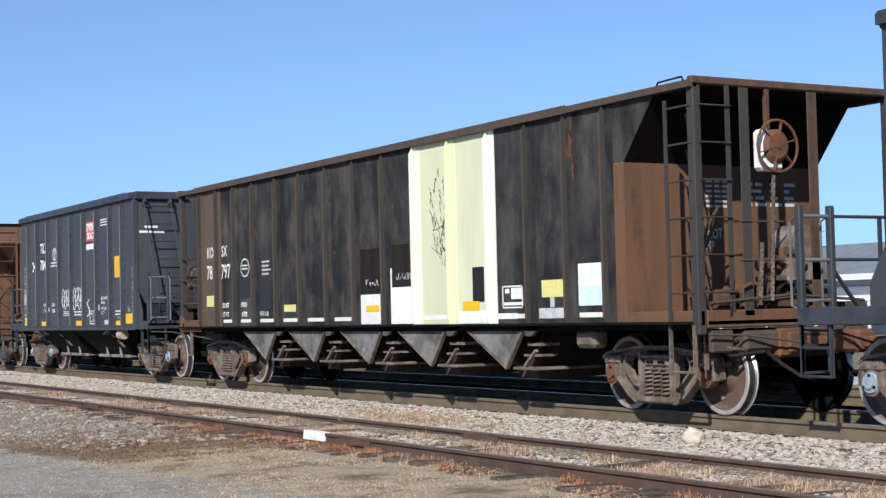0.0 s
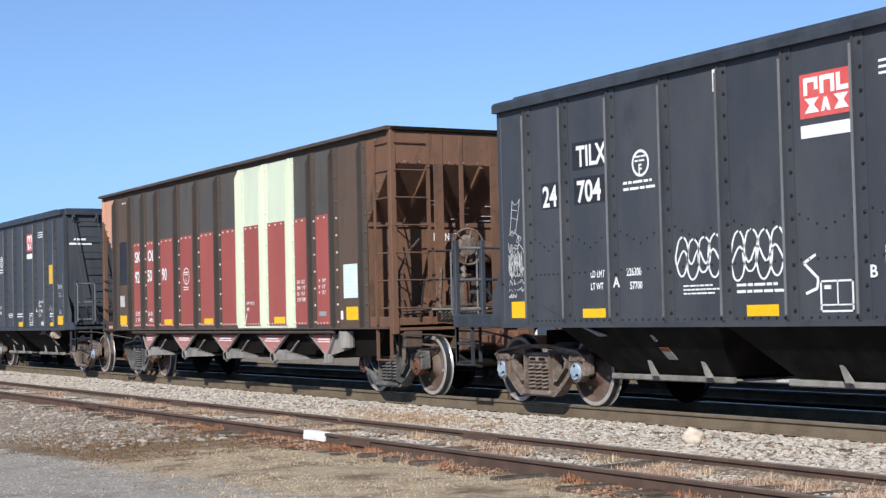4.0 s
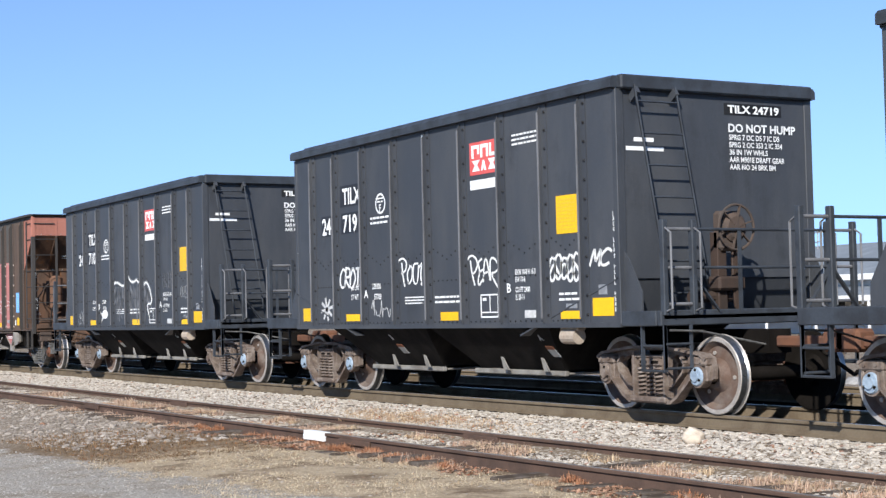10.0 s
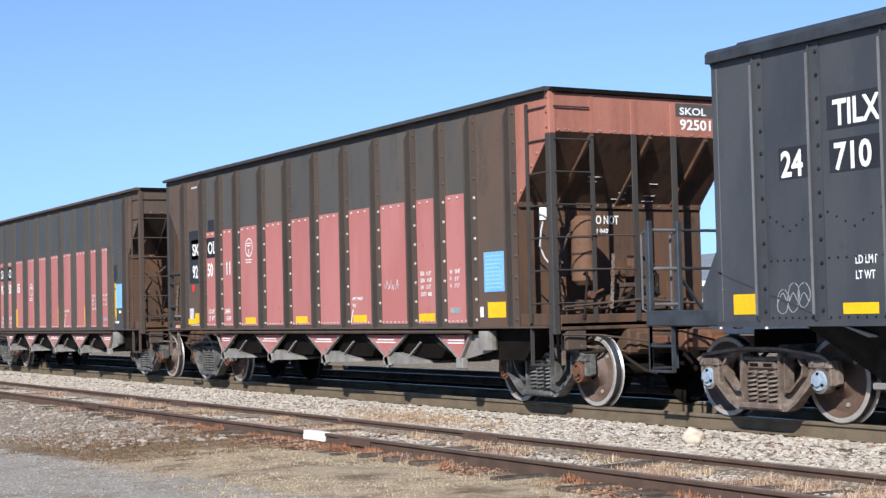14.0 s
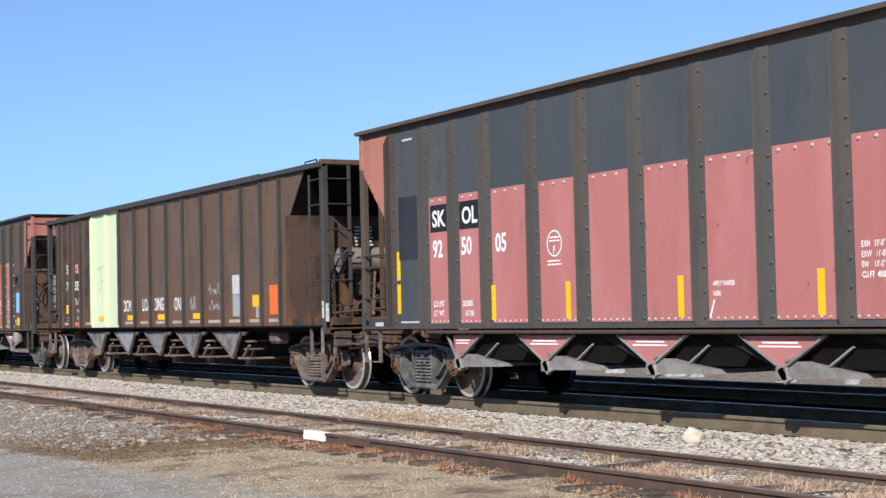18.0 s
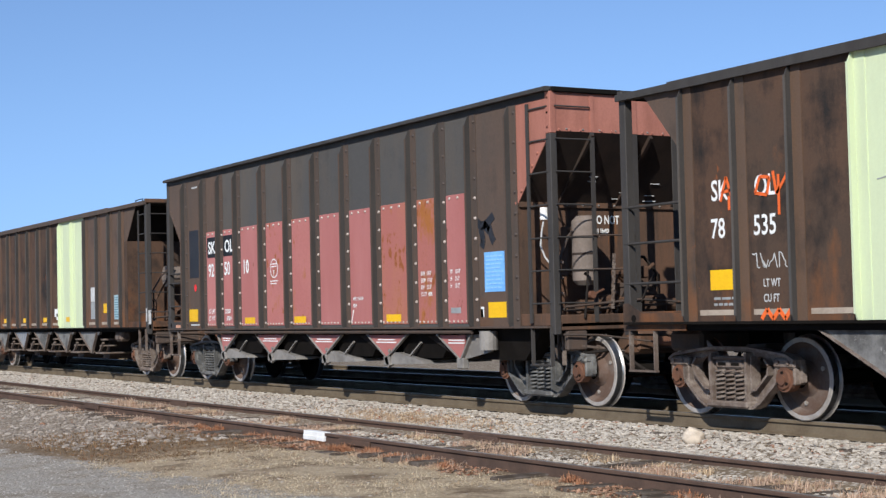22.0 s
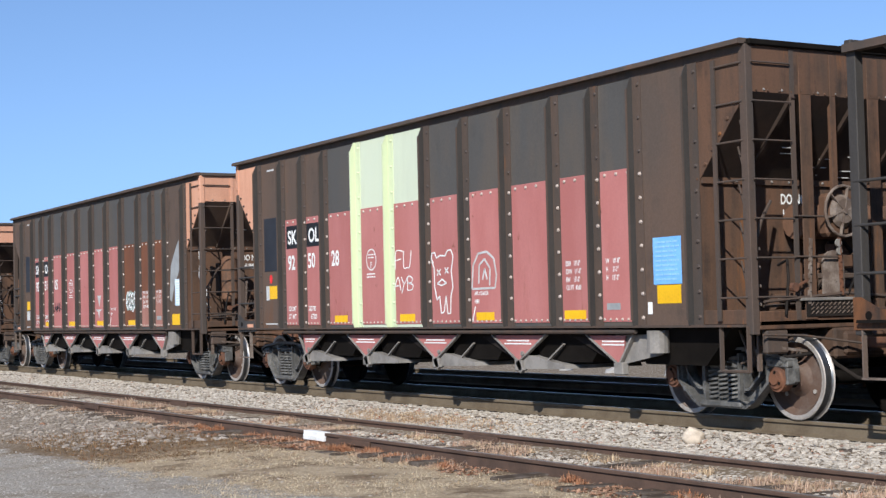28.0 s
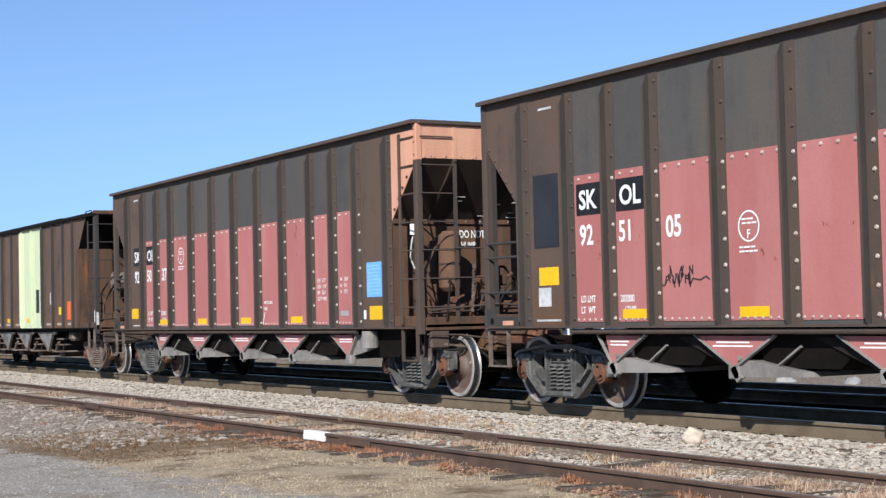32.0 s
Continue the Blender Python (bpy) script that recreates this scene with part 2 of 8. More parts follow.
PALE_BLUE = material("pale_blue_faded_paint", (0.52, 0.68, 0.82), (0.68, 0.76, 0.82), None, 0.5, scale=2, bump=0.02)
TEAL = material("teal_notice_paint", (0.30, 0.43, 0.47), (0.36, 0.48, 0.52), None, 0.5, scale=4, bump=0.02)
ORANGE = material("orange_paint", (0.80, 0.14, 0.03), (0.74, 0.13, 0.03), None, 0.5, scale=4, bump=0.02)
LOGO_RED = material("logo_red", (0.62, 0.11, 0.10), (0.58, 0.09, 0.08), None, 0.45, scale=4, bump=0.0)
JET = material("black_lettering_patch", (0.012, 0.012, 0.013), (0.02, 0.02, 0.02), None, 0.5, scale=4, bump=0.02)
NAVY_PATCH = material("charcoal_overpaint", (0.022, 0.024, 0.030), (0.03, 0.032, 0.038), None, 0.55, scale=2, bump=0.02)
GREY_DECAL = material("grey_decal", (0.32, 0.33, 0.33), (0.25, 0.26, 0.26), None, 0.5, scale=5, bump=0.02)
RED_LAMP = material("red_dot_paint", (0.7, 0.03, 0.03), (0.65, 0.03, 0.03), None, 0.4, bump=0.0)
CREAM_LIME = material("cream_lime_paint", (0.64, 0.66, 0.44), (0.60, 0.60, 0.40), (0.34, 0.26, 0.16), 0.5, scale=0.8, streak=0.4, wear=0.10, bump=0.0, vary=0.03, grain=0.1)
POST = material("dark_grimy_post_paint", (0.052, 0.047, 0.043), (0.041, 0.037, 0.034), (0.10, 0.056, 0.035), 0.65, scale=2.0, streak=0.3, wear=0.28)
TAN = material("dirtied_cream_stripe", (0.40, 0.33, 0.26), (0.30, 0.24, 0.185), (0.16, 0.10, 0.07), 0.7, scale=3, wear=0.3)
WASH = material("chalky_washed_steel", (0.20, 0.195, 0.185), (0.085, 0.082, 0.078), (0.36, 0.35, 0.33), 0.7, scale=3, wear=0.45, amount=0.5)
# brown darkened to carry the shade of the slope sheets; also on small fittings
DEEP_BROWN = material("brown_paint_with_shade", (0.052, 0.034, 0.026), (0.036, 0.027, 0.022), (0.09, 0.045, 0.026), 0.75, scale=1.2, streak=0.3, wear=0.3)
CAST = material("grimy_cast_steel", (0.125, 0.092, 0.073), (0.225, 0.185, 0.155), (0.045, 0.036, 0.031), 0.7, scale=5, wear=0.5, amount=0.45, drips=(0.06, 0.047, 0.04), drip=0.35)
CAST_GREY = material("oily_grey_cast_steel", (0.082, 0.080, 0.076), (0.175, 0.170, 0.158), (0.035, 0.033, 0.030), 0.55, scale=5, wear=0.5, amount=0.42, drips=(0.04, 0.038, 0.036), drip=0.35)
RUST = material("orange_rusted_steel", (0.155, 0.070, 0.040), (0.105, 0.054, 0.037), (0.21, 0.10, 0.052), 0.8, scale=5, wear=0.3)
# steel under and inside the cars; its shade is put into this near-black
DARK = material("grimy_steel_with_shade", (0.008, 0.0066, 0.0055), (0.012, 0.010, 0.0085), (0.030, 0.022, 0.017), 0.85, scale=3, wear=0.15, gloss=0.08)
PLATE = material("rusty_wheel_plate", (0.110, 0.070, 0.052), (0.150, 0.120, 0.102), (0.05, 0.04, 0.036), 0.75, scale=3, wear=0.35, amount=0.42)
TREAD = material("ground_wheel_rim", (0.42, 0.385, 0.35), (0.32, 0.285, 0.25), (0.18, 0.14, 0.11), 0.5, scale=6, metal=0.3, wear=0.2)
SHINY = material("polished_tread", (0.28, 0.28, 0.28), (0.20, 0.20, 0.20), None, 0.3, scale=8, metal=0.9, bump=0.02)
CAP_BLUE = material("light_blue_cap_paint", (0.30, 0.37, 0.44), (0.22, 0.28, 0.35), (0.36, 0.28, 0.20), 0.5, scale=14, wear=0.2)
CHUTE = material("pale_dusty_steel", (0.25, 0.232, 0.21), (0.165, 0.152, 0.136), (0.11, 0.088, 0.07), 0.7, scale=3, wear=0.35)
GALV = material("galvanised_steel", (0.40, 0.40, 0.40), (0.30, 0.30, 0.30), None, 0.45, scale=10, metal=0.5)
CYL = material("weathered_air_tank_paint", (0.205, 0.165, 0.138), (0.155, 0.125, 0.105), (0.12, 0.07, 0.048), 0.7, scale=4, wear=0.3)
RAIL_SIDE = material("rusty_rail_web", (0.165, 0.13, 0.09), (0.125, 0.096, 0.066), (0.18, 0.105, 0.055), 0.8, scale=3, wear=0.2, gloss=0.02)
RAIL_OLD = material("dark_rusted_siding_rail", (0.105, 0.068, 0.052), (0.078, 0.053, 0.042), (0.17, 0.095, 0.058), 0.8, scale=3, wear=0.25, gloss=0.05)
RAIL_TOP = material("worn_rail_head", (0.42, 0.40, 0.38), (0.34, 0.31, 0.28), None, 0.35, scale=8, metal=0.7, bump=0.03)
RAIL_OLD_TOP = material("dull_siding_rail_head", (0.34, 0.32, 0.30), (0.20, 0.18, 0.165), None, 0.4, scale=8, metal=0.4)
BLACKISH = material("blackish_brown_steel", (0.026, 0.021, 0.018), (0.016, 0.014, 0.013), (0.07, 0.04, 0.025), 0.85, scale=2.0, streak=0.4, wear=0.2, gloss=0.1)
TUB_DUST = material("dusty_tub_edge", (0.24, 0.228, 0.205), (0.15, 0.138, 0.122), (0.06, 0.05, 0.045), 0.8, scale=4, wear=0.35)
# dusty hopper bottoms; black set below the body paint to hold their shade
TUB = material("dusty_hopper_steel_with_shade", (0.012, 0.011, 0.0105), (0.022, 0.020, 0.018), (0.06, 0.044, 0.033), 0.85, scale=1.6, streak=0.3, wear=0.2, gloss=0.05)
TIE = material("weathered_tie_wood", (0.075, 0.058, 0.045), (0.13, 0.11, 0.095), None, 0.9, scale=5, bump=0.5, gloss=0.0)


# ---- mesh building ----
class Shape:
    """Vertices and faces of one mesh, put together from simple solids; each solid may have a material slot of its own."""

    def __init__(self):
        self.v, self.f, self.s = [], [], []

    def add(self, verts, faces, slot=0):
        n = len(self.v)
        self.v += [tuple(p) for p in verts]
        self.f += [tuple(n + i for i in f) for f in faces]
        self.s += [slot] * len(faces)
        return self

    def box(self, x0, x1, y0, y1, z0, z1, slot=0):
        v = [(x, y, z) for x in (x0, x1) for y in (y0, y1) for z in (z0, z1)]
        return self.add(v, [(0, 1, 3, 2), (4, 6, 7, 5), (0, 4, 5, 1), (2, 3, 7, 6), (0, 2, 6, 4), (1, 5, 7, 3)], slot)

    def cbox(self, x0, x1, y0, y1, z0, z1, c=0.01, slot=0):
        """A box with chamfered edges."""
        bm = bmesh.new()
        bmesh.ops.create_cube(bm, size=1)
        for p in bm.verts:
            p.co = Vector((x0 if p.co.x < 0 else x1, y0 if p.co.y < 0 else y1, z0 if p.co.z < 0 else z1))
        bmesh.ops.bevel(bm, geom=bm.edges[:], offset=c, segments=1, affect="EDGES", profile=0.5)
        bm.verts.index_update()
        self.add([p.co[:] for p in bm.verts], [[p.index for p in f.verts] for f in bm.faces], slot)
        bm.free()
        return self

    def prism(self, pts, a, b, axis="y", slot=0):
        """A polygon drawn out between a and b along an axis; pts in the other two axes, in order."""
        def put(p, q, w):
            return {"y": (p, w, q), "x": (w, p, q), "z": (p, q, w)}[axis]
        n = len(pts)
        v = [put(p, q, a) for p, q in pts] + [put(p, q, b) for p, q in pts]
        f = [tuple(range(n)), tuple(range(2 * n - 1, n - 1, -1))] + [(i, i + n, (i + 1) % n + n, (i + 1) % n) for i in range(n)]
        return self.add(v, f, slot)

    def rod(self, p, q, r, n=8, slot=0, r2=None):
        """A round bar from p to q."""
        p, q = Vector(p), Vector(q)
        w = (q - p).normalized()
        u = w.orthogonal().normalized()
        k = w.cross(u)
        r2 = r if r2 is None else r2
        v = []
        for c, rad in ((p, r), (q, r2)):
            v += [c + rad * (math.cos(2 * math.pi * i / n) * u + math.sin(2 * math.pi * i / n) * k) for i in range(n)]
        f = [(i, (i + 1) % n, (i + 1) % n + n, i + n) for i in range(n)] + [tuple(range(n - 1, -1, -1)), tuple(range(n, 2 * n))]
        return self.add(v, f, slot)

    def pipe(self, pts, r, n=6, slot=0):
        """A round bar bent through the points, in one piece."""
        pts = [Vector(p) for p in pts]
        m = len(pts)
        dirs = [(pts[min(i + 1, m - 1)] - pts[max(i - 1, 0)]).normalized() for i in range(m)]
        u = dirs[0].orthogonal().normalized()
        v = []
        for p, d in zip(pts, dirs):
            u = (u - d * u.dot(d)).normalized()
            k = d.cross(u)
            v += [p + r * (math.cos(2 * math.pi * i / n) * u + math.sin(2 * math.pi * i / n) * k) for i in range(n)]
        f = [(j * n + i, j * n + (i + 1) % n, (j + 1) * n + (i + 1) % n, (j + 1) * n + i) for j in range(m - 1) for i in range(n)]
        f += [tuple(range(n - 1, -1, -1)), tuple(range((m - 1) * n, m * n))]
        return self.add(v, f, slot)

    def bar(self, p, q, w, h, slot=0):
        """A flat bar of w by h from p to q."""
        p, q = Vector(p), Vector(q)
        d = (q - p).normalized()
        side = d.cross(Vector((0, 0, 1)))
        side = side.normalized() if side.length > 1e-3 else Vector((0, 1, 0))
        up = side.cross(d)
        v = [c + i * side * w / 2 + j * up * h / 2 for c in (p, q) for i, j in ((-1, -1), (1, -1), (1, 1), (-1, 1))]
        return self.add(v, [(0, 1, 2, 3), (7, 6, 5, 4), (0, 4, 5, 1), (1, 5, 6, 2), (2, 6, 7, 3), (3, 7, 4, 0)], slot)

    def lathe(self, profile, centre, n=32, slots=None):
        """A body of revolution about the y axis through centre; profile rows (y, r)."""
        cx, cy, cz = centre
        v = []
        for y, r in profile:
            v += [(cx + r * math.cos(2 * math.pi * i / n), cy + y, cz + r * math.sin(2 * math.pi * i / n)) for i in range(n)]
        for k in range(len(profile) - 1):
            f = [(k * n + i, k * n + (i + 1) % n, (k + 1) * n + (i + 1) % n, (k + 1) * n + i) for i in range(n)]
            base = len(self.v) if k == 0 else base
            if k == 0:
                self.v += v
            self.f += [tuple(base + j for j in q) for q in f]
            self.s += [slots[k] if slots else 0] * n
        return self

    def rivet(self, x, y, z, r=0.018, way=(0, -1, 0)):
        w = Vector(way)
        u = w.orthogonal().normalized()
        k = w.cross(u)
        c = Vector((x, y, z))
        v = [c + r * (math.cos(a) * u + math.sin(a) * k) for a in [math.pi / 3 * i for i in range(6)]]
        v += [c + 0.62 * r * (math.cos(a) * u + math.sin(a) * k) + 0.75 * r * w for a in [math.pi / 3 * i for i in range(6)]]
        return self.add(v, [(i, (i + 1) % 6, (i + 1) % 6 + 6, i + 6) for i in range(6)] + [(6, 7, 8, 9, 10, 11)])

    def mesh(self, name):
        me = bpy.data.meshes.new(name)
        me.from_pydata(self.v, [], self.f)
        me.polygons.foreach_set("material_index", self.s)
        bm = bmesh.new()
        bm.from_mesh(me)
        bmesh.ops.recalc_face_normals(bm, faces=bm.faces[:])
        bm.to_mesh(me)
        bm.free()
        me.update()
        return me


def dress(ob, mats):
    """Materials on the object itself, so that alike pieces can share a mesh."""
    mats = mats if isinstance(mats, (list, tuple)) else [mats]
    while len(ob.data.materials) < len(mats):
        ob.data.materials.append(None)
    for slot, m in zip(ob.material_slots, mats):
        slot.link = "OBJECT"
        slot.material = m
    return ob


def part(name, shape, mats, parent, label="", at=None):
    """One mesh under a thing or a part."""
    me = shape.mesh(name) if isinstance(shape, Shape) else shape
    ob = new(name, me)
    dress(ob, mats)
    ob.parent = parent
    if at is not None:
        ob.matrix_basis = at
    if label:
        tagged(ob, label)
    return ob


def smooth(me, angle=35):
    me.shade_smooth()
    me.set_sharp_from_angle(angle=radians(angle))
    return me


TEXTS = {}


def text_mesh(words, bold=0.0, narrow=1.0):
    """Lettering 1 m tall in the x-z plane, facing -y, from x = 0."""
    key = (words, bold, narrow)
    if key not in TEXTS:
        cu = bpy.data.curves.new("lettering", "FONT")
        cu.body, cu.offset, cu.extrude = words, bold, 0.0
        cu.resolution_u = 3
        cu.size = 1.37
        ob = bpy.data.objects.new("lettering", cu)
        me = bpy.data.meshes.new_from_object(ob)
        bpy.data.objects.remove(ob)
        me.transform(Matrix(((narrow, 0, 0, 0), (0, 0, 1, 0), (0, 1, 0, 0), (0, 0, 0, 1))))
        me.name = "lettering"
        bm = bmesh.new()
        bm.from_mesh(me)
        bmesh.ops.recalc_face_normals(bm, faces=bm.faces[:])
        for f in bm.faces:
            if f.normal.y > 0:
                f.normal_flip()
        bm.to_mesh(me)
        bm.free()
        me.materials.clear()
        TEXTS[key] = me
    return TEXTS[key]


LETTERS = {}


def letter_meshes(words, bold, narrow):
    """The letters of a line as meshes of their own."""
    key = (words, bold, narrow)
    if key not in LETTERS:
        src = text_mesh(words, bold, narrow)
        bm = bmesh.new()
        bm.from_mesh(src)
        left, got = set(bm.verts), []
        while left:
            stack, group = [left.pop()], []
            while stack:
                p = stack.pop()
                group.append(p)
                for e in p.link_edges:
                    q = e.other_vert(p)
                    if q in left:
                        left.remove(q)
                        stack.append(q)
            num = {p: i for i, p in enumerate(group)}
            faces = {f for p in group for f in p.link_faces}
            got.append(([p.co[:] for p in group], [[num[p] for p in f.verts] for f in faces]))
        bm.free()
        LETTERS[key] = []
        for v, f in sorted(got, key=lambda g: min(p[0] for p in g[0])):
            me = bpy.data.meshes.new("letter")
            me.from_pydata(v, [], f)
            LETTERS[key].append(me)
    return LETTERS[key]


def lettering(words, x, y, z, height, parent, mat, bold=0.03, narrow=0.8, turn=0.0, label=""):
    """Words whose foot starts at x, z on the near side's face y; turn 90 puts them on a face that looks to +x."""
    m = pose(x, y, z, 0, 0, turn) @ Matrix.Diagonal((height, 1, height, 1))
    if height > 0.12:
        for me in letter_meshes(words, bold, narrow):
            part("letter", me, mat, parent, label, m)
        return None
    return tagged(part("lettering", text_mesh(words, bold, narrow), mat, parent, "", m), label or "line of small lettering", kind="stuff")


def decal(x0, x1, z0, z1, y, mat, parent, name="decal", label="", thick=0.004, rough_edge=0.0):
    """A painted or glued rectangle on the near side's face y."""
    s = Shape().box(x0, x1, y - thick, y, z0, z1)
    return part(name, s, mat, parent, label)


def bars(x0, x1, z0, z1, rows, y, mat, parent, name="small_print", seed=1, gap=0.58):
    """Unreadable print: short bars in rows."""
    rnd = random.Random(seed)
    s = Shape()
    pitch = (z1 - z0) / rows
    for k in range(rows):
        z = z1 - (k + 1) * pitch + pitch * gap * 0.5
        x = x0
        end = x1 - rnd.random() * 0.25 * (x1 - x0)
        while x < end:
            w = min(end - x, (0.5 + rnd.random()) * pitch * 1.6)
            s.box(x, x + w, y - 0.003, y, z, z + pitch * (1 - gap))
            x += w + pitch * 0.35
    return tagged(part(name, s, mat, parent), "rows of small print", kind="stuff")


def curved(st, n=4):
    """A smooth line through the points of a stroke."""
    q = [st[0]] + list(st) + [st[-1]]
    line = []
    for a, b, c, d in zip(q, q[1:], q[2:], q[3:]):
        for k in range(n):
            t = k / n
            line.append(tuple(0.5 * (2 * b[i] + (c[i] - a[i]) * t + (2 * a[i] - 5 * b[i] + 4 * c[i] - d[i]) * t * t + (3 * b[i] - a[i] - 3 * c[i] + d[i]) * t ** 3) for i in (0, 1)))
    return line + [st[-1]]


def scrawl(strokes, r, y, mat, parent, name="graffiti", label="", soft=False):
    """Sprayed strokes: chains of (x, z) drawn as flat ribbons on the face y."""
    s = Shape()
    for st in strokes:
        if soft and len(st) > 2:
            st = curved(st)
        for (a, b), (c, d) in zip(st, st[1:]):
            s.bar((a, y - 0.003, b), (c, y - 0.003, d), 0.004, r)
    return tagged(part(name, s, mat, parent), label or "sprayed strokes", kind="stuff")


# ---- trucks ----
def plate(outer, holes, y0, y1):
    """A plate in the x-z plane with holes through it, from y0 to y1."""
    bm = bmesh.new()
    for ring in (outer, *holes):
        vs = [bm.verts.new((x, y0, z)) for x, z in ring]
        for a, b in zip(vs, vs[1:] + vs[:1]):
            bm.edges.new((a, b))
    bmesh.ops.triangle_fill(bm, use_beauty=True, use_dissolve=False, edges=bm.edges[:])
    got = bmesh.ops.extrude_face_region(bm, geom=bm.faces[:])
    for v in got["geom"]:
        if isinstance(v, bmesh.types.BMVert):
            v.co.y = y1
    bm.verts.index_update()
    s = Shape()
    s.add([v.co[:] for v in bm.verts], [[v.index for v in f.verts] for f in bm.faces])
    bm.free()
    return s


def both(half):
    """A ring from its right half, mirrored."""
    return half + [(-x, z) for x, z in reversed(half) if x > 1e-6]


AXLE = 0.889      # half the wheelbase
WR = 0.457        # wheel radius

frame_half = [(0.0, 0.80), (0.30, 0.805), (0.48, 0.79), (0.66, 0.755), (0.86, 0.735), (0.98, 0.72), (1.06, 0.67), (1.09, 0.58), (1.09, 0.43), (1.03, 0.41), (1.01, 0.58),
              (0.77, 0.58), (0.75, 0.40), (0.68, 0.355), (0.58, 0.28), (0.50, 0.19), (0.43, 0.14), (0.33, 0.12), (0.0, 0.12)]
frame_holes = [both([(0.0, 0.62), (0.27, 0.62), (0.27, 0.24), (0.0, 0.24)]),
               [(0.36, 0.66), (0.39, 0.695), (0.46, 0.70), (0.56, 0.67), (0.62, 0.62), (0.63, 0.55), (0.60, 0.47), (0.52, 0.39), (0.42, 0.32), (0.37, 0.33), (0.355, 0.40)],
               [(-0.36, 0.66), (-0.355, 0.40), (-0.37, 0.33), (-0.42, 0.32), (-0.52, 0.39), (-0.60, 0.47), (-0.63, 0.55), (-0.62, 0.62), (-0.56, 0.67), (-0.46, 0.70), (-0.39, 0.695)],
               both([(0.0, 0.75), (0.30, 0.75), (0.24, 0.68), (0.0, 0.68)])]


def side_frame_mesh():
    """A cast frame of channel section: a thin web with deep flanges round its outline and openings."""
    s = plate(both(frame_half), frame_holes, -0.005, 0.055)

    def flange(pts, h, y=-0.055, w=0.115):
        for (a, b), (c, d) in zip(pts, pts[1:]):
            s.bar((a, y, b), (c, y, d), w, h)

    for k in (-1, 1):
        flange([(k * x, z) for x, z in ((0.0, 0.79), (0.32, 0.79), (0.66, 0.75), (0.95, 0.715), (1.055, 0.655))], 0.034)
        flange([(k * x, z) for x, z in ((0.355, 0.33), (0.44, 0.335), (0.62, 0.50), (0.645, 0.60), (0.58, 0.675))], 0.026, -0.045, 0.095)
        flange([(k * x, z) for x, z in ((0.0, 0.135), (0.40, 0.135), (0.52, 0.205), (0.70, 0.36), (0.765, 0.42), (0.775, 0.57))], 0.036)
        flange([(k * 0.295, 0.20), (k * 0.295, 0.735)], 0.034)
        flange([(k * 0.35, 0.30), (k * 0.355, 0.70)], 0.022, -0.04, 0.085)
        # bearing housing over the axle end
        s.cbox(k * 0.889 - 0.17, k * 0.889 + 0.17, -0.10, 0.09, 0.575, 0.69, 0.025)
        s.cbox(k * 0.889 - 0.16, k * 0.889 - 0.115, -0.08, 0.08, 0.40, 0.585, 0.012)
        s.cbox(k * 0.889 + 0.115, k * 0.889 + 0.16, -0.08, 0.08, 0.40, 0.585, 0.012)
        s.rod((k * 0.81, -0.115, 0.645), (k * 0.81, -0.09, 0.645), 0.022, 8).rod((k * 0.97, -0.115, 0.635), (k * 0.97, -0.09, 0.635), 0.022, 8)
    s.cbox(-0.35, 0.35, -0.15, 0.08, 0.125, 0.20, 0.02)
    s.cbox(-0.28, 0.28, -0.10, 0.05, 0.66, 0.70, 0.012)
    return s.mesh("side_frame")


def spring_mesh():
    s = Shape()
    turns, n, r = 7, 9, 0.066
    pts = [(r * math.cos(2 * math.pi * k / n), r * math.sin(2 * math.pi * k / n), 0.345 * k / (turns * n)) for k in range(turns * n + 1)]
    s.pipe(pts, 0.0155, 5)
    return smooth(s.mesh("spring"), 60)


def wheelset_mesh():
    s = Shape()
    prof = [(0.86, 0.10), (0.85, 0.145), (0.80, 0.155), (0.755, 0.20), (0.745, 0.34), (0.785, 0.375), (0.815, 0.400), (0.818, 0.446), (0.81, 0.456),
            (0.73, 0.460), (0.715, 0.474), (0.70, 0.484), (0.685, 0.474), (0.68, 0.40), (0.70, 0.37), (0.71, 0.20), (0.67, 0.15), (0.64, 0.14), (0.64, 0.085)]
    # slot 3 blackens the inner faces, as the shade under the car would
    slots = [0, 0, 0, 0, 0, 0, 1, 1, 2, 2, 1, 3, 3, 3, 3, 3, 3, 3]
    for side in (-1, 1):
        s.lathe([(side * y, r) for y, r in prof], (0, 0, 0), 40, slots)
    s.rod((0, -0.95, 0), (0, 0.95, 0), 0.082, 14, 3)
    # casting marks and chalk on the plates, so that the turning shows
    for side in (-1, 1):
        for a in (0.4, 2.3, 4.4):
            c, d = math.cos(a), math.sin(a)
            s.rod((0.27 * c, side * 0.75, 0.27 * d), (0.27 * c, side * 0.765, 0.27 * d), 0.025, 8, 1)
    return smooth(s.mesh("wheelset"), 40)


SIDE_FRAME, SPRING, WHEELSET = side_frame_mesh(), spring_mesh(), wheelset_mesh()
cap = Shape().rod((0, -0.070, 0), (0, 0.05, 0), 0.135, 22, 2).rod((0, -0.095, 0), (0, -0.070, 0), 0.100, 22, 0, 0.112).rod((0, -0.118, 0), (0, -0.095, 0), 0.060, 18)
for k in range(3):
    a = math.pi / 2 + k * 2 * math.pi / 3
    cap.rod((0.078 * math.cos(a), -0.108, 0.078 * math.sin(a)), (0.078 * math.cos(a), -0.092, 0.078 * math.sin(a)), 0.017, 6, 1)
CAP = cap.mesh("bearing_cap")
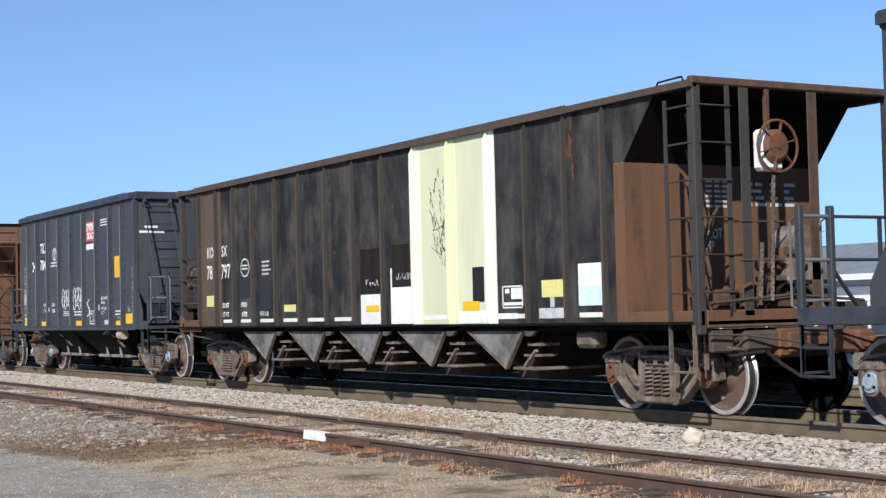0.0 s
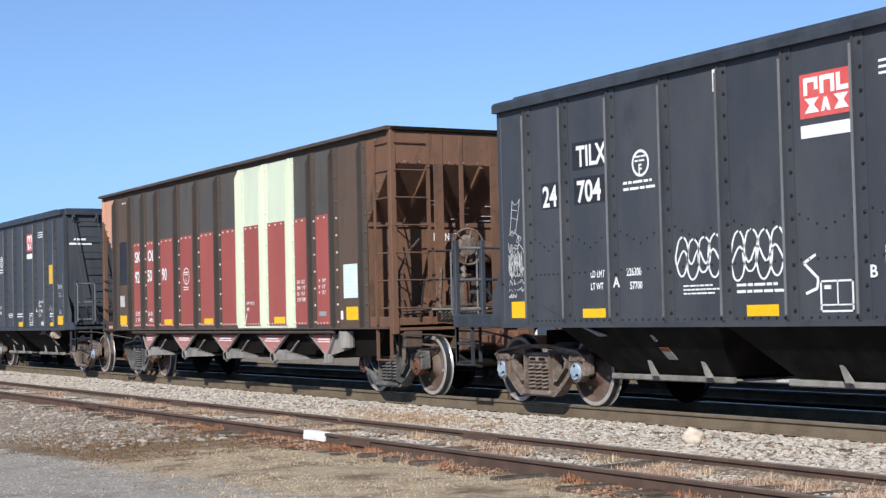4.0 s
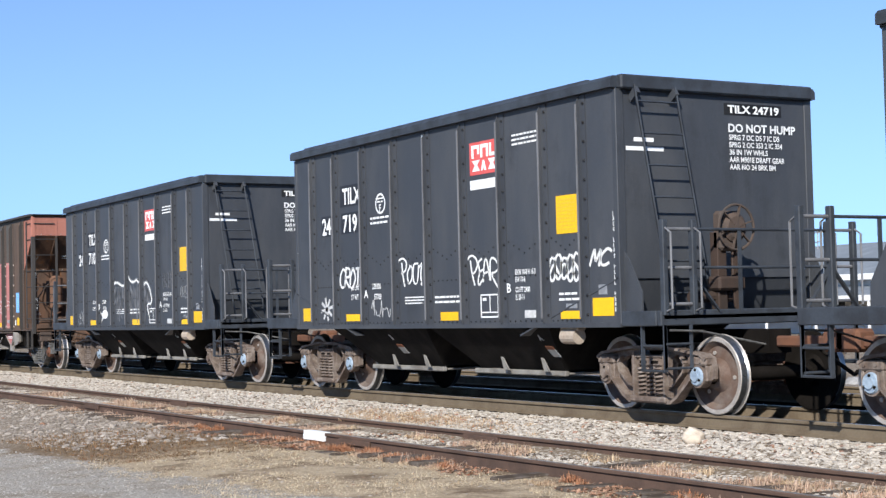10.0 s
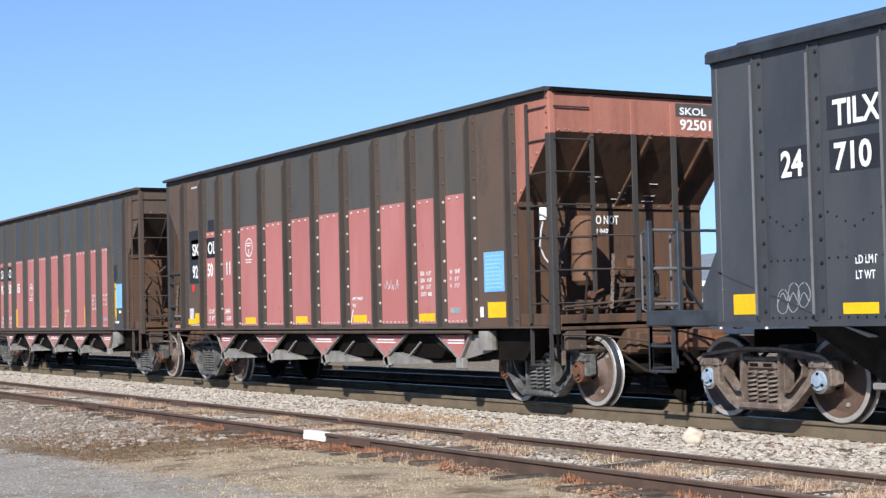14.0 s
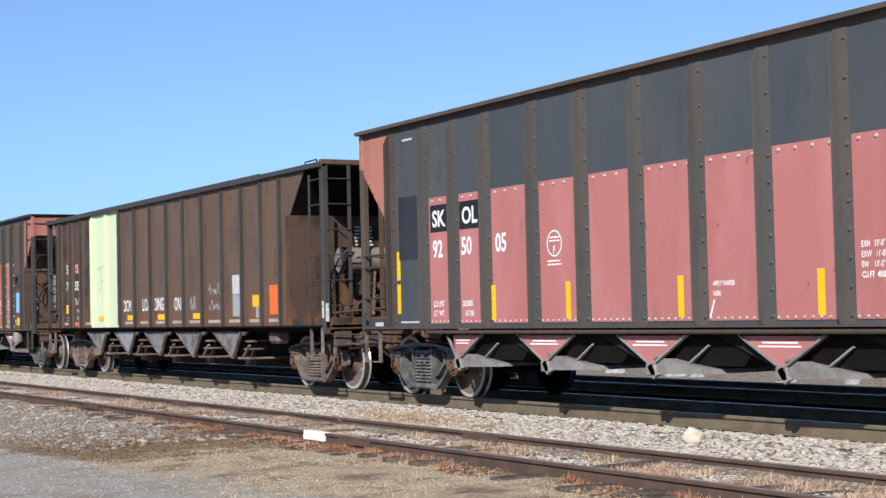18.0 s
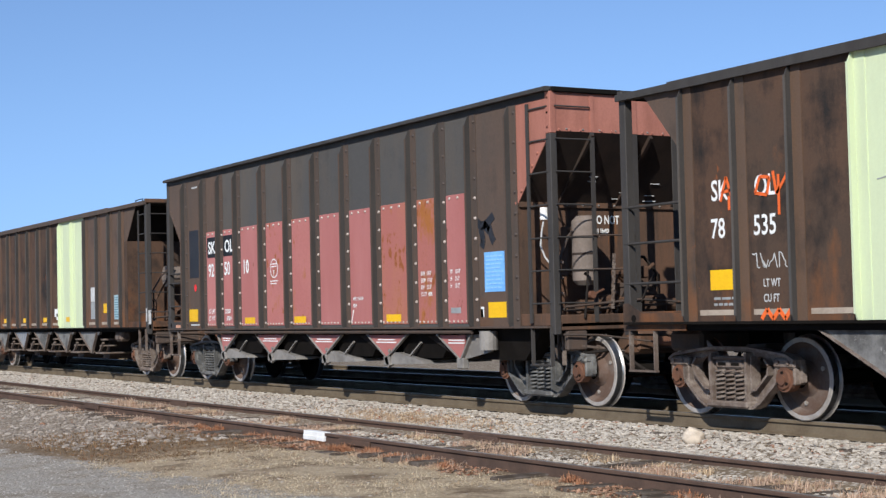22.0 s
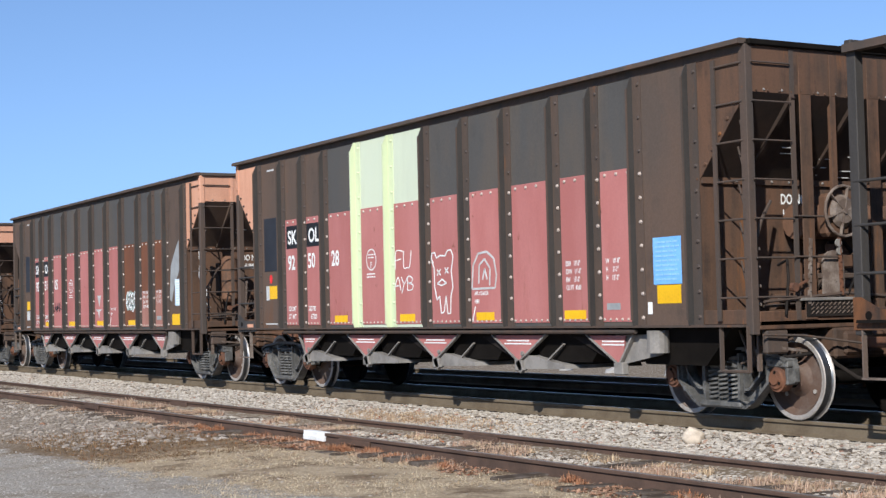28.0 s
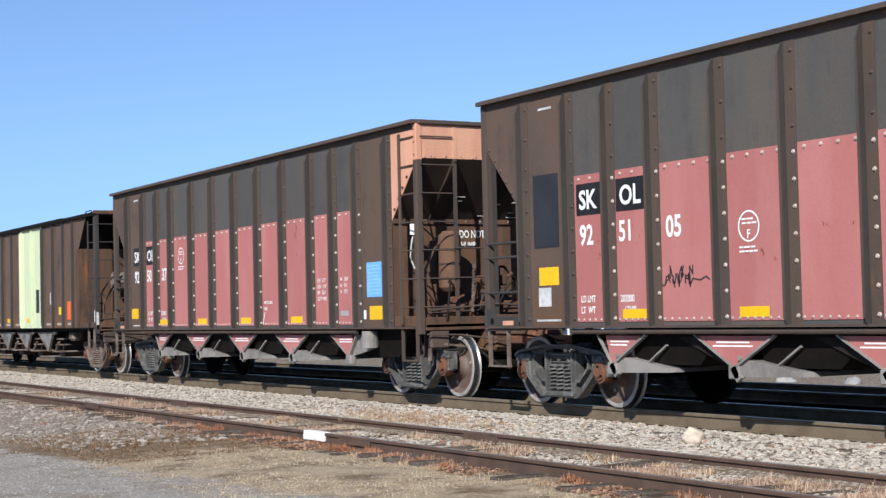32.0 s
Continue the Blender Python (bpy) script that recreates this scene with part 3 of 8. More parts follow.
bolster = Shape().cbox(-0.23, 0.23, -1.10, 1.10, 0.555, 0.665, 0.025).cbox(-0.23, 0.23, -1.10, 1.10, 0.50, 0.54, 0.012).cbox(-0.19, 0.19, -0.7, 0.7, 0.42, 0.82, 0.03).rod((0, 0, 0.8), (0, 0, 0.94), 0.2, 16)
# near-black blocks on the end faces, coloured as the shade in two slots
for dx in (-0.11, 0.11):
    for sy in (-1, 1):
        bolster.cbox(dx - 0.075, dx + 0.075, min(sy * 1.08, sy * 1.104), max(sy * 1.08, sy * 1.104), 0.585, 0.635, 0.01, 1)
BOLSTER = bolster.mesh("bolster")
beam = Shape()
for sx in (-1, 1):
    beam.bar((sx * 0.36, -0.9, 0.36), (sx * 0.36, 0.9, 0.36), 0.10, 0.06)
    for sy in (-1, 1):
        beam.cbox(sx * 0.385 - 0.03, sx * 0.385 + 0.05, sy * 0.76 - 0.05, sy * 0.76 + 0.05, 0.28, 0.56, 0.01)
BRAKE_BEAM = beam.mesh("brake_beam")
WHEELSETS = {-1: [], 1: []}


def truck(car, x, cast, caps, low=RUST):
    """One four-wheel truck under a car, its centre at x."""
    t = part("truck", BOLSTER, [cast, DARK], car, "", pose(x, 0, 0))
    for sy in (-1, 1):
        part("side_frame", SIDE_FRAME, cast, t, "", pose(0, sy * 1.0, 0, 0, 0, 0 if sy < 0 else 180))
        for sx in (-1, 1):
            part("bearing_cap", CAP, [CAST if sx < 0 and x > 0 and caps is CAP_BLUE else caps, DARK, CAST if caps is CAP_BLUE else caps], t, "", pose(sx * AXLE, sy * 1.02, WR, 0, 0, 0 if sy < 0 else 180))
        for dx in (-0.165, 0.0, 0.165):
            part("spring", SPRING, cast, t, "", pose(dx, sy * 1.055, 0.20))
    part("brake_beam", BRAKE_BEAM, low, t)
    for sx in (-1, 1):
        w = part("wheelset", WHEELSET, [PLATE, TREAD, SHINY, DARK], t, "rusty steel wheels with worn bright rims", pose(sx * AXLE, 0, WR))
        WHEELSETS[sx].append(w)
    return t


# ---- hopper cars, common pieces ----
def rib_mesh(z0, z1, deep, flange, lip, taper=0.10):
    """A rolled stiffener: a web that stands out from the side, a lip on it and a flange that lies on the sheet towards +x."""
    s = Shape()
    s.prism([(0, z0), (-deep + 0.02, z0), (-deep, z0 + 0.06), (-deep, z1 - taper), (-deep * 0.35, z1), (0, z1)], -0.008, 0.008, "x", 1)
    s.box(-lip, 0.009, -deep - 0.008, -deep + 0.006, z0 + 0.06, z1 - taper, 2)
    s.box(0.008, flange, -0.012, 0.0, z0, z1)
    return s.mesh("rib")


def rivets_on(ribs, z0, z1, step, y, dx, r=0.017):
    s = Shape()
    for x in ribs:
        n = int((z1 - z0) / step)
        for k in range(n + 1):
            s.rivet(x + dx, y, z0 + (z1 - z0) * k / n, r)
    return s


def sheet_mesh(w, z0, z1, thick=0.012):
    return Shape().box(0.002, w - 0.002, -thick, 0.0, z0, z1).mesh("side_sheet")


MESHES = {}


def once(key, make):
    if key not in MESHES:
        MESHES[key] = make()
    return MESHES[key]


def coupler(car, x, reach, way, mat):
    """Coupler, draft sill and hose at the end x of a car; reach: how far the knuckle stands out."""
    s = Shape()
    s.cbox(min(x, x + way * reach * 0.75), max(x, x + way * reach * 0.75), -0.075, 0.075, 0.77, 0.90, 0.02)
    s.cbox(min(x + way * reach * 0.7, x + way * reach), max(x + way * reach * 0.7, x + way * reach), -0.16, 0.13, 0.72, 0.98, 0.04)
    part("coupler", s, RUST, car)
    h = Shape().pipe([(x + way * 0.1, 0.35, 0.85), (x + way * (reach * 0.4), 0.36, 0.62), (x + way * reach * 0.75, 0.28, 0.45), (x + way * reach * 0.95, 0.1, 0.50)], 0.025, 7)
    part("air_hose", h, DARK, car)


def spine(car, half, mat):
    s = Shape().box(-half, half, -0.17, 0.17, 0.70, 0.98)
    part("centre_sill", s, mat, car)


def ladder(car, p, q, way, width, rungs, mat, r=0.014, stile=0.05):
    """A ladder from foot p to head q, width along the way."""
    s = Shape()
    p, q, w = Vector(p), Vector(q), Vector(way).normalized() * width
    s.bar(p, q, stile, 0.02)
    s.bar(p + w, q + w, stile, 0.02)
    lad = part("ladder", s, mat, car)
    for k in range(rungs):
        c = p + (q - p) * ((k + 0.5) / rungs)
        part("rung", Shape().rod(c, c + w, r, 6), mat, lad)
    return lad


def brake_wheel(car, x, y, z, mat, plate_mat, radius=0.27):
    """A spoked hand brake wheel that faces +x."""
    s = Shape()
    n = 20
    ring = [(x, y + radius * math.cos(2 * math.pi * k / n), z + radius * math.sin(2 * math.pi * k / n)) for k in range(n + 1)]
    s.pipe(ring, 0.017, 6)
    w = part("brake_wheel", s, mat, car)
    for k in range(6):
        a = 2 * math.pi * k / 6 + 0.3
        part("spoke", Shape().bar((x, y, z), (x, y + radius * math.cos(a), z + radius * math.sin(a)), 0.035, 0.012), mat, w)
    part("hub", Shape().rod((x - 0.08, y, z), (x + 0.03, y, z), 0.035, 12).rod((x - 0.03, y, z), (x + 0.012, y, z), radius * 0.66, 22, 0, radius * 0.48), mat, w)
    g = Shape().rod((x - 0.05, y, z), (x - 0.02, y, z), 0.155, 20).cbox(x - 0.22, x - 0.05, y - 0.2, y + 0.14, z - 0.28, z + 0.2, 0.04)
    part("brake_gear_box", g, plate_mat, w)
    return w


# ---- the black hopper cars ----
A_RIBS = (-3.9, -3.06, -2.08, -1.05, -0.045, 0.96, 1.965, 2.98, 3.84)
A_HALF, A_SIDE = 4.58, 1.55


def black_car(label, brake=False):
    car = tagged(new("hopper_car"), label, "hopper car", "freight train")
    edges = (-A_HALF, *A_RIBS, A_HALF)
    for sy in (-1, 1):
        turn = 0 if sy < 0 else 180
        for a, b in zip(edges, edges[1:]):
            me = once(("a_sheet", round(b - a, 3)), lambda: sheet_mesh(b - a, 1.07, 3.92))
            part("side_sheet", me, BLACK, car, "", pose(a if sy < 0 else b, sy * A_SIDE, 0, 0, 0, turn))
        for x in A_RIBS:
            me = once("a_rib", lambda: rib_mesh(1.10, 3.90, 0.058, 0.13, 0.016))
            part("rib", me, [BLACK, BLACK, BLACK_RIB], car, "", pose(x, sy * (A_SIDE + 0.012), 0, 0, 0, turn))
        riv = once("a_rivets", lambda: a_rivets().mesh("rivets"))
        tagged(part("rivets", riv, JET, car, "", pose(0, sy * (A_SIDE + 0.024), 0, 0, 0, turn)), kind="stuff")
        chord = once("a_chord", lambda: Shape().prism([(-0.09, 3.91), (0.02, 3.91), (0.02, 4.05), (-0.05, 4.05), (-0.09, 4.01)], -A_HALF - 0.02, A_HALF + 0.02, "x")
                     .prism([(-0.055, 4.04), (0.02, 4.04), (0.02, 4.075), (-0.03, 4.075)], -A_HALF + 0.45, A_HALF - 0.55, "x").mesh("top_chord"))
        part("top_chord", chord, BLACK_RAIL, car, "", pose(0, sy * A_SIDE, 0, 0, 0, turn))
        sill = once("a_sill", lambda: Shape().box(-A_HALF, A_HALF, -0.03, 0.05, 1.04, 1.10).mesh("side_sill"))
        part("side_sill", sill, BLACK, car, "", pose(0, sy * A_SIDE, 0, 0, 0, turn))
    for sx in (-1, 1):
        x = sx * A_HALF
        a, b = sorted((x, x - sx * 0.014))
        part("end_sheet", Shape().box(a, b, -A_SIDE + 0.012, A_SIDE - 0.012, 1.62, 3.92), BLACK, car)
        a, b = sorted((x + sx * 0.09, x - sx * 0.03))
        part("end_chord", Shape().cbox(a, b, -A_SIDE + 0.02, A_SIDE - 0.02, 3.89, 4.065, 0.02), BLACK_RAIL, car)
        for sy in (-1, 1):
            a, b = sorted((sy * (A_SIDE - 0.10), sy * (A_SIDE + 0.02)))
            c, d = sorted((x + sx * 0.012, x - sx * 0.08))
            part("corner_post", Shape().cbox(c, d, a, b, 1.07, 3.90, 0.008), BLACK, car)
        # slope sheet inside and its underside
        v = [(x - sx * 0.02, -1.57, 1.64), (x - sx * 0.02, 1.57, 1.64), (x - sx * 2.2, 1.57, 0.95), (x - sx * 2.2, -1.57, 0.95)]
        s = Shape().add(v + [(p, q, r - 0.02) for p, q, r in v], [(0, 1, 2, 3), (7, 6, 5, 4), (0, 4, 5, 1), (1, 5, 6, 2), (2, 6, 7, 3), (3, 7, 4, 0)])
        part("slope_sheet", s, BLACK, car)
        platform(car, sx)
        coupler(car, sx * 5.6, 1.20, sx, RUST)
        truck(car, 4.49 if sx > 0 else -4.46, CAST, CAP_BLUE)
    # hopper tubs with the discharge doors
    for c in (-1.75, 1.45):
        s = Shape()
        top, low = [(c - 1.55, 1.07), (c + 1.55, 1.07)], [(c + 1.05, 0.46), (c - 1.05, 0.46)]
        v = [(p, y, q) for y in (-1.55, 1.55) for p, q in top] + [(p, y, q) for y in (-0.95, 0.95) for p, q in low]
        s.add(v, [(0, 1, 4, 5), (3, 2, 7, 6), (2, 0, 5, 7), (1, 3, 6, 4), (5, 4, 6, 7)])
        tub = part("hopper", s, TUB, car, "dusty black steel hopper bottom with shade in its colour")
        part("discharge_door", Shape().cbox(c - 1.15, c + 1.15, -1.02, -0.95, 0.385, 0.455, 0.012).cbox(c - 1.1, c + 1.1, -0.9, 0.9, 0.40, 0.43, 0.01), TUB_DUST, tub)
        lean = math.degrees(math.atan2(0.60, 0.61))
        at = pose(c + (0.24 if c < 0 else 1.15), -1.395, 0.91, lean, 0, 0)
        lettering("B" if c < 0 else "A", -0.05, -0.008, -0.05, 0.11, part("placard", Shape().box(-0.07, 0.10, -0.008, 0.0, -0.22, -0.16), RUST_RED, tub, "dulled red and grey placard", at), DULL_WHITE, 0.02, 0.9)
        part("placard", Shape().box(-0.07, 0.10, -0.007, 0.0, -0.36, -0.22), GREY_DECAL, tub, "", at)
        for dx in (-0.2, 0.80):
            fin = Shape().prism([(c + dx, 0.45), (c + dx + 0.13, 0.45), (c + dx - 0.12, 0.74)], -1.12, -1.10, "y")
            part("gusset", fin, TUB_DUST, tub)
    spine(car, 5.6, DARK)
    part("valve_box", Shape().rod((3.25, -1.45, 0.93), (3.55, -1.45, 0.93), 0.10, 14).cbox(3.2, 3.6, -1.5, -1.38, 1.0, 1.05, 0.01), TAN, car)
    # the sloping underside seen between body and truck
    ladder(car, (A_HALF + 0.30, -1.03, 1.24), (A_HALF + 0.13, -1.37, 3.93), (0, 1, 0), 0.62, 7, BLACK_RAIL)
    br = Shape()
    for y in (-1.33, -0.74):
        br.bar((A_HALF, y, 3.78), (A_HALF + 0.14, y, 3.88), 0.05, 0.10)
    part("ladder_bracket", br, BLACK, car)
    if not brake:
        return car
    brake_wheel(car, A_HALF + 0.72, -0.36, 2.2, BROWN_RIB, BROWN_RIB)
    mast = Shape().cbox(A_HALF + 0.46, A_HALF + 0.60, -0.56, -0.42, 1.2, 2.15, 0.01).bar((A_HALF + 0.64, -0.3, 1.2), (A_HALF + 0.64, -0.3, 1.95), 0.06, 0.03)
    mast.cbox(A_HALF + 0.44, A_HALF + 0.69, -0.62, -0.2, 1.45, 1.62, 0.03).rod((A_HALF + 0.49, -0.9, 1.38), (A_HALF + 0.49, -0.3, 1.38), 0.07, 10)
    mast.pipe([(A_HALF + 0.60, -0.33, 2.0), (A_HALF + 0.62, -0.35, 1.5), (A_HALF + 0.60, -0.3, 1.25)], 0.02, 6)
    part("brake_mast", mast, DEEP_BROWN, car)
    return car


def a_rivets():
    s = rivets_on(A_RIBS, 1.2, 3.8, 0.235, 0.0, 0.09, 0.023)
    rnd = random.Random(4)
    for a, b in zip(A_RIBS, A_RIBS[1:]):
        for k in range(7):
            x = a + 0.18 + (b - a - 0.26) * k / 6
            s.rivet(x, 0.012, 1.72, 0.014)
            s.rivet(x, 0.012, 2.02 + 0.16 * abs(k - 3) / 3, 0.014)
            s.rivet(x, 0.012, 1.13, 0.015)
    return s


def platform(car, sx):
    """The end platform of a black car: floor, end beam, steps and hand rails."""
    x0, x1 = sx * A_HALF, sx * (A_HALF + (0.75 if sx > 0 else 1.30))
    a, b = sorted((x0, x1))
    fl = part("platform", Shape().box(a, b, -1.50, 1.50, 1.13, 1.17), BLACK_RAIL, car, "dark steel end platform")
    c, d = sorted((x1, x1 - sx * 0.08))
    part("end_beam", Shape().cbox(c, d, -1.55, 1.55, 1.05, 1.23, 0.012), BLACK_RAIL, fl)
    for sy in (-1, 1):
        e, f = sorted((sy * 1.56, sy * 1.49))
        part("side_beam", Shape().cbox(a, b - 0.085 if sx > 0 else b, e, f, 1.05, 1.23, 0.01), BLACK_RAIL, fl)
        st = Shape()
        for dx in (0.0, 0.42):
            st.bar((x1 - sx * dx, sy * 1.5, 1.06), (x1 - sx * dx, sy * 1.5, 0.52), 0.05, 0.02)
        for z in (0.53, 0.82):
            st.rod((x1, sy * 1.5, z), (x1 - sx * 0.42, sy * 1.5, z), 0.016, 6)
        part("step", st, BLACK_RAIL, fl)
        st2 = Shape()
        for y in (1.12, 1.5):
            st2.bar((x1, sy * y, 1.06), (x1, sy * y, 0.55), 0.04, 0.02)
        for z in (0.56, 0.84):
            st2.rod((x1, sy * 1.12, z), (x1, sy * 1.5, z), 0.016, 6)
        part("end_step", st2, BLACK_RAIL, fl)
        # hand rail posts with bright grab irons
        for y in (1.49, 1.06):
            post = Shape().cbox(x1 - 0.04, x1 + 0.04, sy * y - 0.035, sy * y + 0.035, 1.17, 2.28, 0.01)
            part("rail_post", post, BLACK_RAIL, fl)
            g = Shape().pipe([(x1 + sx * 0.04, sy * y, 1.22), (x1 + sx * 0.14, sy * y, 1.25), (x1 + sx * 0.14, sy * y, 2.12), (x1 + sx * 0.04, sy * y, 2.18)], 0.014, 6)
            part("grab_iron", g, BLACK_RIB, fl)
        br = Shape().bar((x1, sy * 1.04, 1.62), (x1, sy * 0.68, 1.2), 0.05, 0.02)
        part("brace", br, BLACK_RAIL, fl)
        for z in (1.30, 1.72, 2.17):
            part("rail", Shape().rod((x1, sy * 1.06, z), (x1, sy * 1.49, z), 0.020, 8), BLACK_RIB, fl)
    for z in (1.72, 2.17):
        part("rail", Shape().rod((x1, -1.06, z), (x1, 1.06, z), 0.018, 8), BLACK_RAIL, fl)
    for y in (-0.35, 0.62):
        part("rail_post", Shape().bar((x1, y, 1.17), (x1, y, 2.17), 0.05, 0.02), BLACK_RAIL, fl)
    # side gussets between end sheet and platform
    for sy in (-1, 1):
        e, f = sorted((sy * 1.50, sy * 1.48))
        part("gusset", Shape().prism([(x0, 1.17), (x0, 1.95), (x0 + sx * 0.10, 1.85), (x0 + sx * 0.34, 1.45), (x0 + sx * 0.34, 1.17)], e, f, "y"), BLACK, fl)
    v = [(x0 - sx * 0.02, -1.45, 1.62), (x0 - sx * 0.02, 1.45, 1.62), (x0 - sx * 0.2, 1.45, 1.17), (x0 - sx * 0.2, -1.45, 1.17)]
    part("slope_foot", Shape().add(v, [(0, 1, 2, 3)]), BLACK, fl)
    part("cut_lever", Shape().pipe([(x1 + sx * 0.03, -1.45, 1.0), (x1 + sx * 0.05, -1.0, 0.98), (x1 + sx * 0.2, -0.15, 0.80)], 0.014, 6), CAST_GREY, fl)


# ---- the red hopper cars ----
B_RIBS = (-6.07, -5.05, -4.2, -3.345, -2.18, -1.08, 0.03, 1.13, 2.21, 3.345, 4.2, 5.05, 6.07)
B_HALF, B_SIDE, B_INSET = 7.04, 1.53, 0.82


def red_car(label, upper, lowers, ribs=None, end_low=BROWN_END, end_high=SALMON, post=BROWN_RIB, slope=None, left_end=None, trucks=CAST_GREY):
    """upper: a material a bay; lowers: a material a bay, or None where there is no plate."""
    car = tagged(new("hopper_car"), label, "hopper car", "freight train")
    ribs = ribs or {}
    n = len(B_RIBS) - 1
    for sy in (-1, 1):
        turn = 0 if sy < 0 else 180
        for i in range(n):
            a, b = B_RIBS[i], B_RIBS[i + 1]
            me = once(("b_sheet", round(b - a, 3)), lambda: sheet_mesh(b - a, 1.06, 4.02))
            part("side_sheet", me, upper[i], car, "", pose(a if sy < 0 else b, sy * B_SIDE, 0, 0, 0, turn))
            if lowers[i]:
                me = once(("b_plate", round(b - a, 3)), lambda: Shape().cbox(0.165, b - a - 0.012, -0.010, 0.002, 1.105, 2.92, 0.003).mesh("wear_plate"))
                at = pose(a if sy < 0 else b, sy * (B_SIDE + 0.012), 0, 0, 0, turn)
                part("wear_plate", me, lowers[i], car, "", at)
                rv = once(("b_plate_rivets", round(b - a, 3)), lambda: b_plate_rivets(b - a).mesh("rivets"))
                tagged(part("rivets", rv, PALE_RIVET, car, "", at), kind="stuff")
        for i, x in enumerate(B_RIBS):
            me = once("b_rib", lambda: rib_mesh(1.06, 3.98, 0.095, 0.16, 0.018, 0.14))
            at = pose(x, sy * (B_SIDE + 0.012), 0, 0, 0, turn)
            part("rib", me, [ribs.get(i, BROWN_RIB), ribs.get(i, POST), ribs.get(i, BROWN_RIB)], car, "", at)
            rv = once("b_rib_rivets", lambda: rivets_on((0.0,), 1.15, 2.83, 0.28, -0.012, 0.115, 0.026).mesh("rivets"))
            tagged(part("rivets", rv, ribs.get(i, PALE_RIVET if 1 < i < 12 else DULL_RIVET), car, "", at), kind="stuff")
            rv = once("b_rib_rivets_high", lambda: rivets_on((0.0,), 3.10, 3.88, 0.26, -0.012, 0.115, 0.024).mesh("rivets"))
            tagged(part("rivets", rv, ribs.get(i, DULL_RIVET), car, "", at), kind="stuff")
        chord = once("b_chord", lambda: Shape().prism([(-0.115, 4.06), (0.03, 4.06), (0.03, 4.12), (-0.09, 4.12), (-0.115, 4.105)], -B_HALF, B_HALF, "x").box(-B_HALF, B_HALF, -0.02, 0.0, 3.98, 4.08).mesh("top_chord"))
        part("top_chord", chord, BROWN_RIB if post is not POST else POST, car, "", pose(0, sy * B_SIDE, 0, 0, 0, turn))
        sill = once("b_sill", lambda: Shape().box(-B_HALF + 0.1, B_HALF - 0.1, -0.075, 0.02, 1.035, 1.062).rod((-5.0, -0.02, 0.99), (5.0, -0.02, 0.99), 0.03, 8).mesh("side_sill"))
        part("side_sill", sill, BROWN_RIB, car, "", pose(0, sy * B_SIDE, 0, 0, 0, turn))
        for sx in (-1, 1):
            e = B_RIBS[-1] if sx > 0 else -B_RIBS[0]
            e -= 0.004
            a, b = sorted((sy * B_SIDE, sy * (B_SIDE + 0.012)))
            m = (left_end or end_high) if sx < 0 else end_high
            cut = [(sx * e, 2.66), (sx * e, 4.02), (sx * B_HALF, 4.02), (sx * B_HALF, 3.55), (sx * (B_HALF - B_INSET), 2.66)]
            part("end_panel", Shape().prism(cut, a, b, "y"), m, car)
            low = [(sx * e, 1.06), (sx * e, 2.656), (sx * (B_HALF - B_INSET), 2.656), (sx * (B_HALF - B_INSET), 1.06)]
            part("end_panel", Shape().prism(low, a, b, "y"), end_low if sx > 0 else BROWN, car)
            rv = Shape()
            for k in range(7):
                f = k / 6
                rv.rivet(sx * (B_HALF - 0.05 - f * (B_INSET - 0.03)), sy * (B_SIDE + 0.012), 3.60 - f * 0.92, 0.026, (0, sy, 0))
            tagged(part("rivets", rv, DEEP_BROWN if m is SALMON else m, car), kind="stuff")
    for sx in (-1, 1):
        # the default slope brown includes the shade under the overhang
        red_end(car, sx, end_low if sx > 0 else BROWN_END, end_high if sx > 0 else (left_end or end_high), post, slope or DEEP_BROWN)
        coupler(car, sx * 7.0, 0.95, sx, RUST)
        truck(car, sx * 5.98, trucks, RUST)
    spine(car, 7.0, DARK)
    # five pockets: red gussets with pale edges, chutes and doors between them
    for k, c in enumerate((-4.27, -2.06, 0.15, 2.35, 4.56)):
        w0 = 0.66 if k else 0.15
        w1 = 0.66 if k < 4 else 0.12
        tri = Shape().prism([(c - w0, 0.94), (c + w1, 0.94), (c + 0.04, 0.60), (c - 0.04, 0.60)], -1.47, -1.45, "y")
        g = part("gusset", tri, RED, car, "red triangular gusset")
        ed = Shape()
        ed.bar((c - 0.02, -1.475, 0.60), (c - w0 if k else c - 0.3, -1.475, 0.95), 0.04, 0.018)
        ed.bar((c + 0.02, -1.475, 0.60), (c + w1 if k < 4 else c + 0.3, -1.475, 0.95), 0.05, 0.026)
        ed.cbox(c - 0.09, c + 0.09, -1.5, -1.40, 0.47, 0.62, 0.012)
        part("gusset_edge", ed, CHUTE, g)
        pr = Shape()
        for z, w in ((0.86, 0.30), (0.82, 0.36)):
            if k in (1, 2, 3):
                pr.box(c - w, c + w * 0.8, -1.474, -1.471, z, z + 0.018)
            elif k == 0:
                pr.box(c - 0.05, c + 0.40 - (0.94 - z), -1.474, -1.471, z, z + 0.018)
            else:
                pr.box(c - 0.35, c + 0.10, -1.474, -1.471, z, z + 0.018)
        tagged(part("small_print", pr, WHITE, g), "rows of small print", kind="stuff")
    for k in range(5):
        c = -3.16 + 2.205 * k
        s = Shape()
        for y0, y1 in ((-1.42, -0.22), (0.22, 1.42)):
            v = [(c - 0.9, y0, 1.03), (c + 0.9, y0, 1.03), (c + 0.9, y1, 1.03), (c - 0.9, y1, 1.03), (c - 0.75, y0 + 0.08, 0.60), (c + 0.35, y0 + 0.08, 0.60), (c + 0.35, y1, 0.60), (c - 0.75, y1, 0.60)]
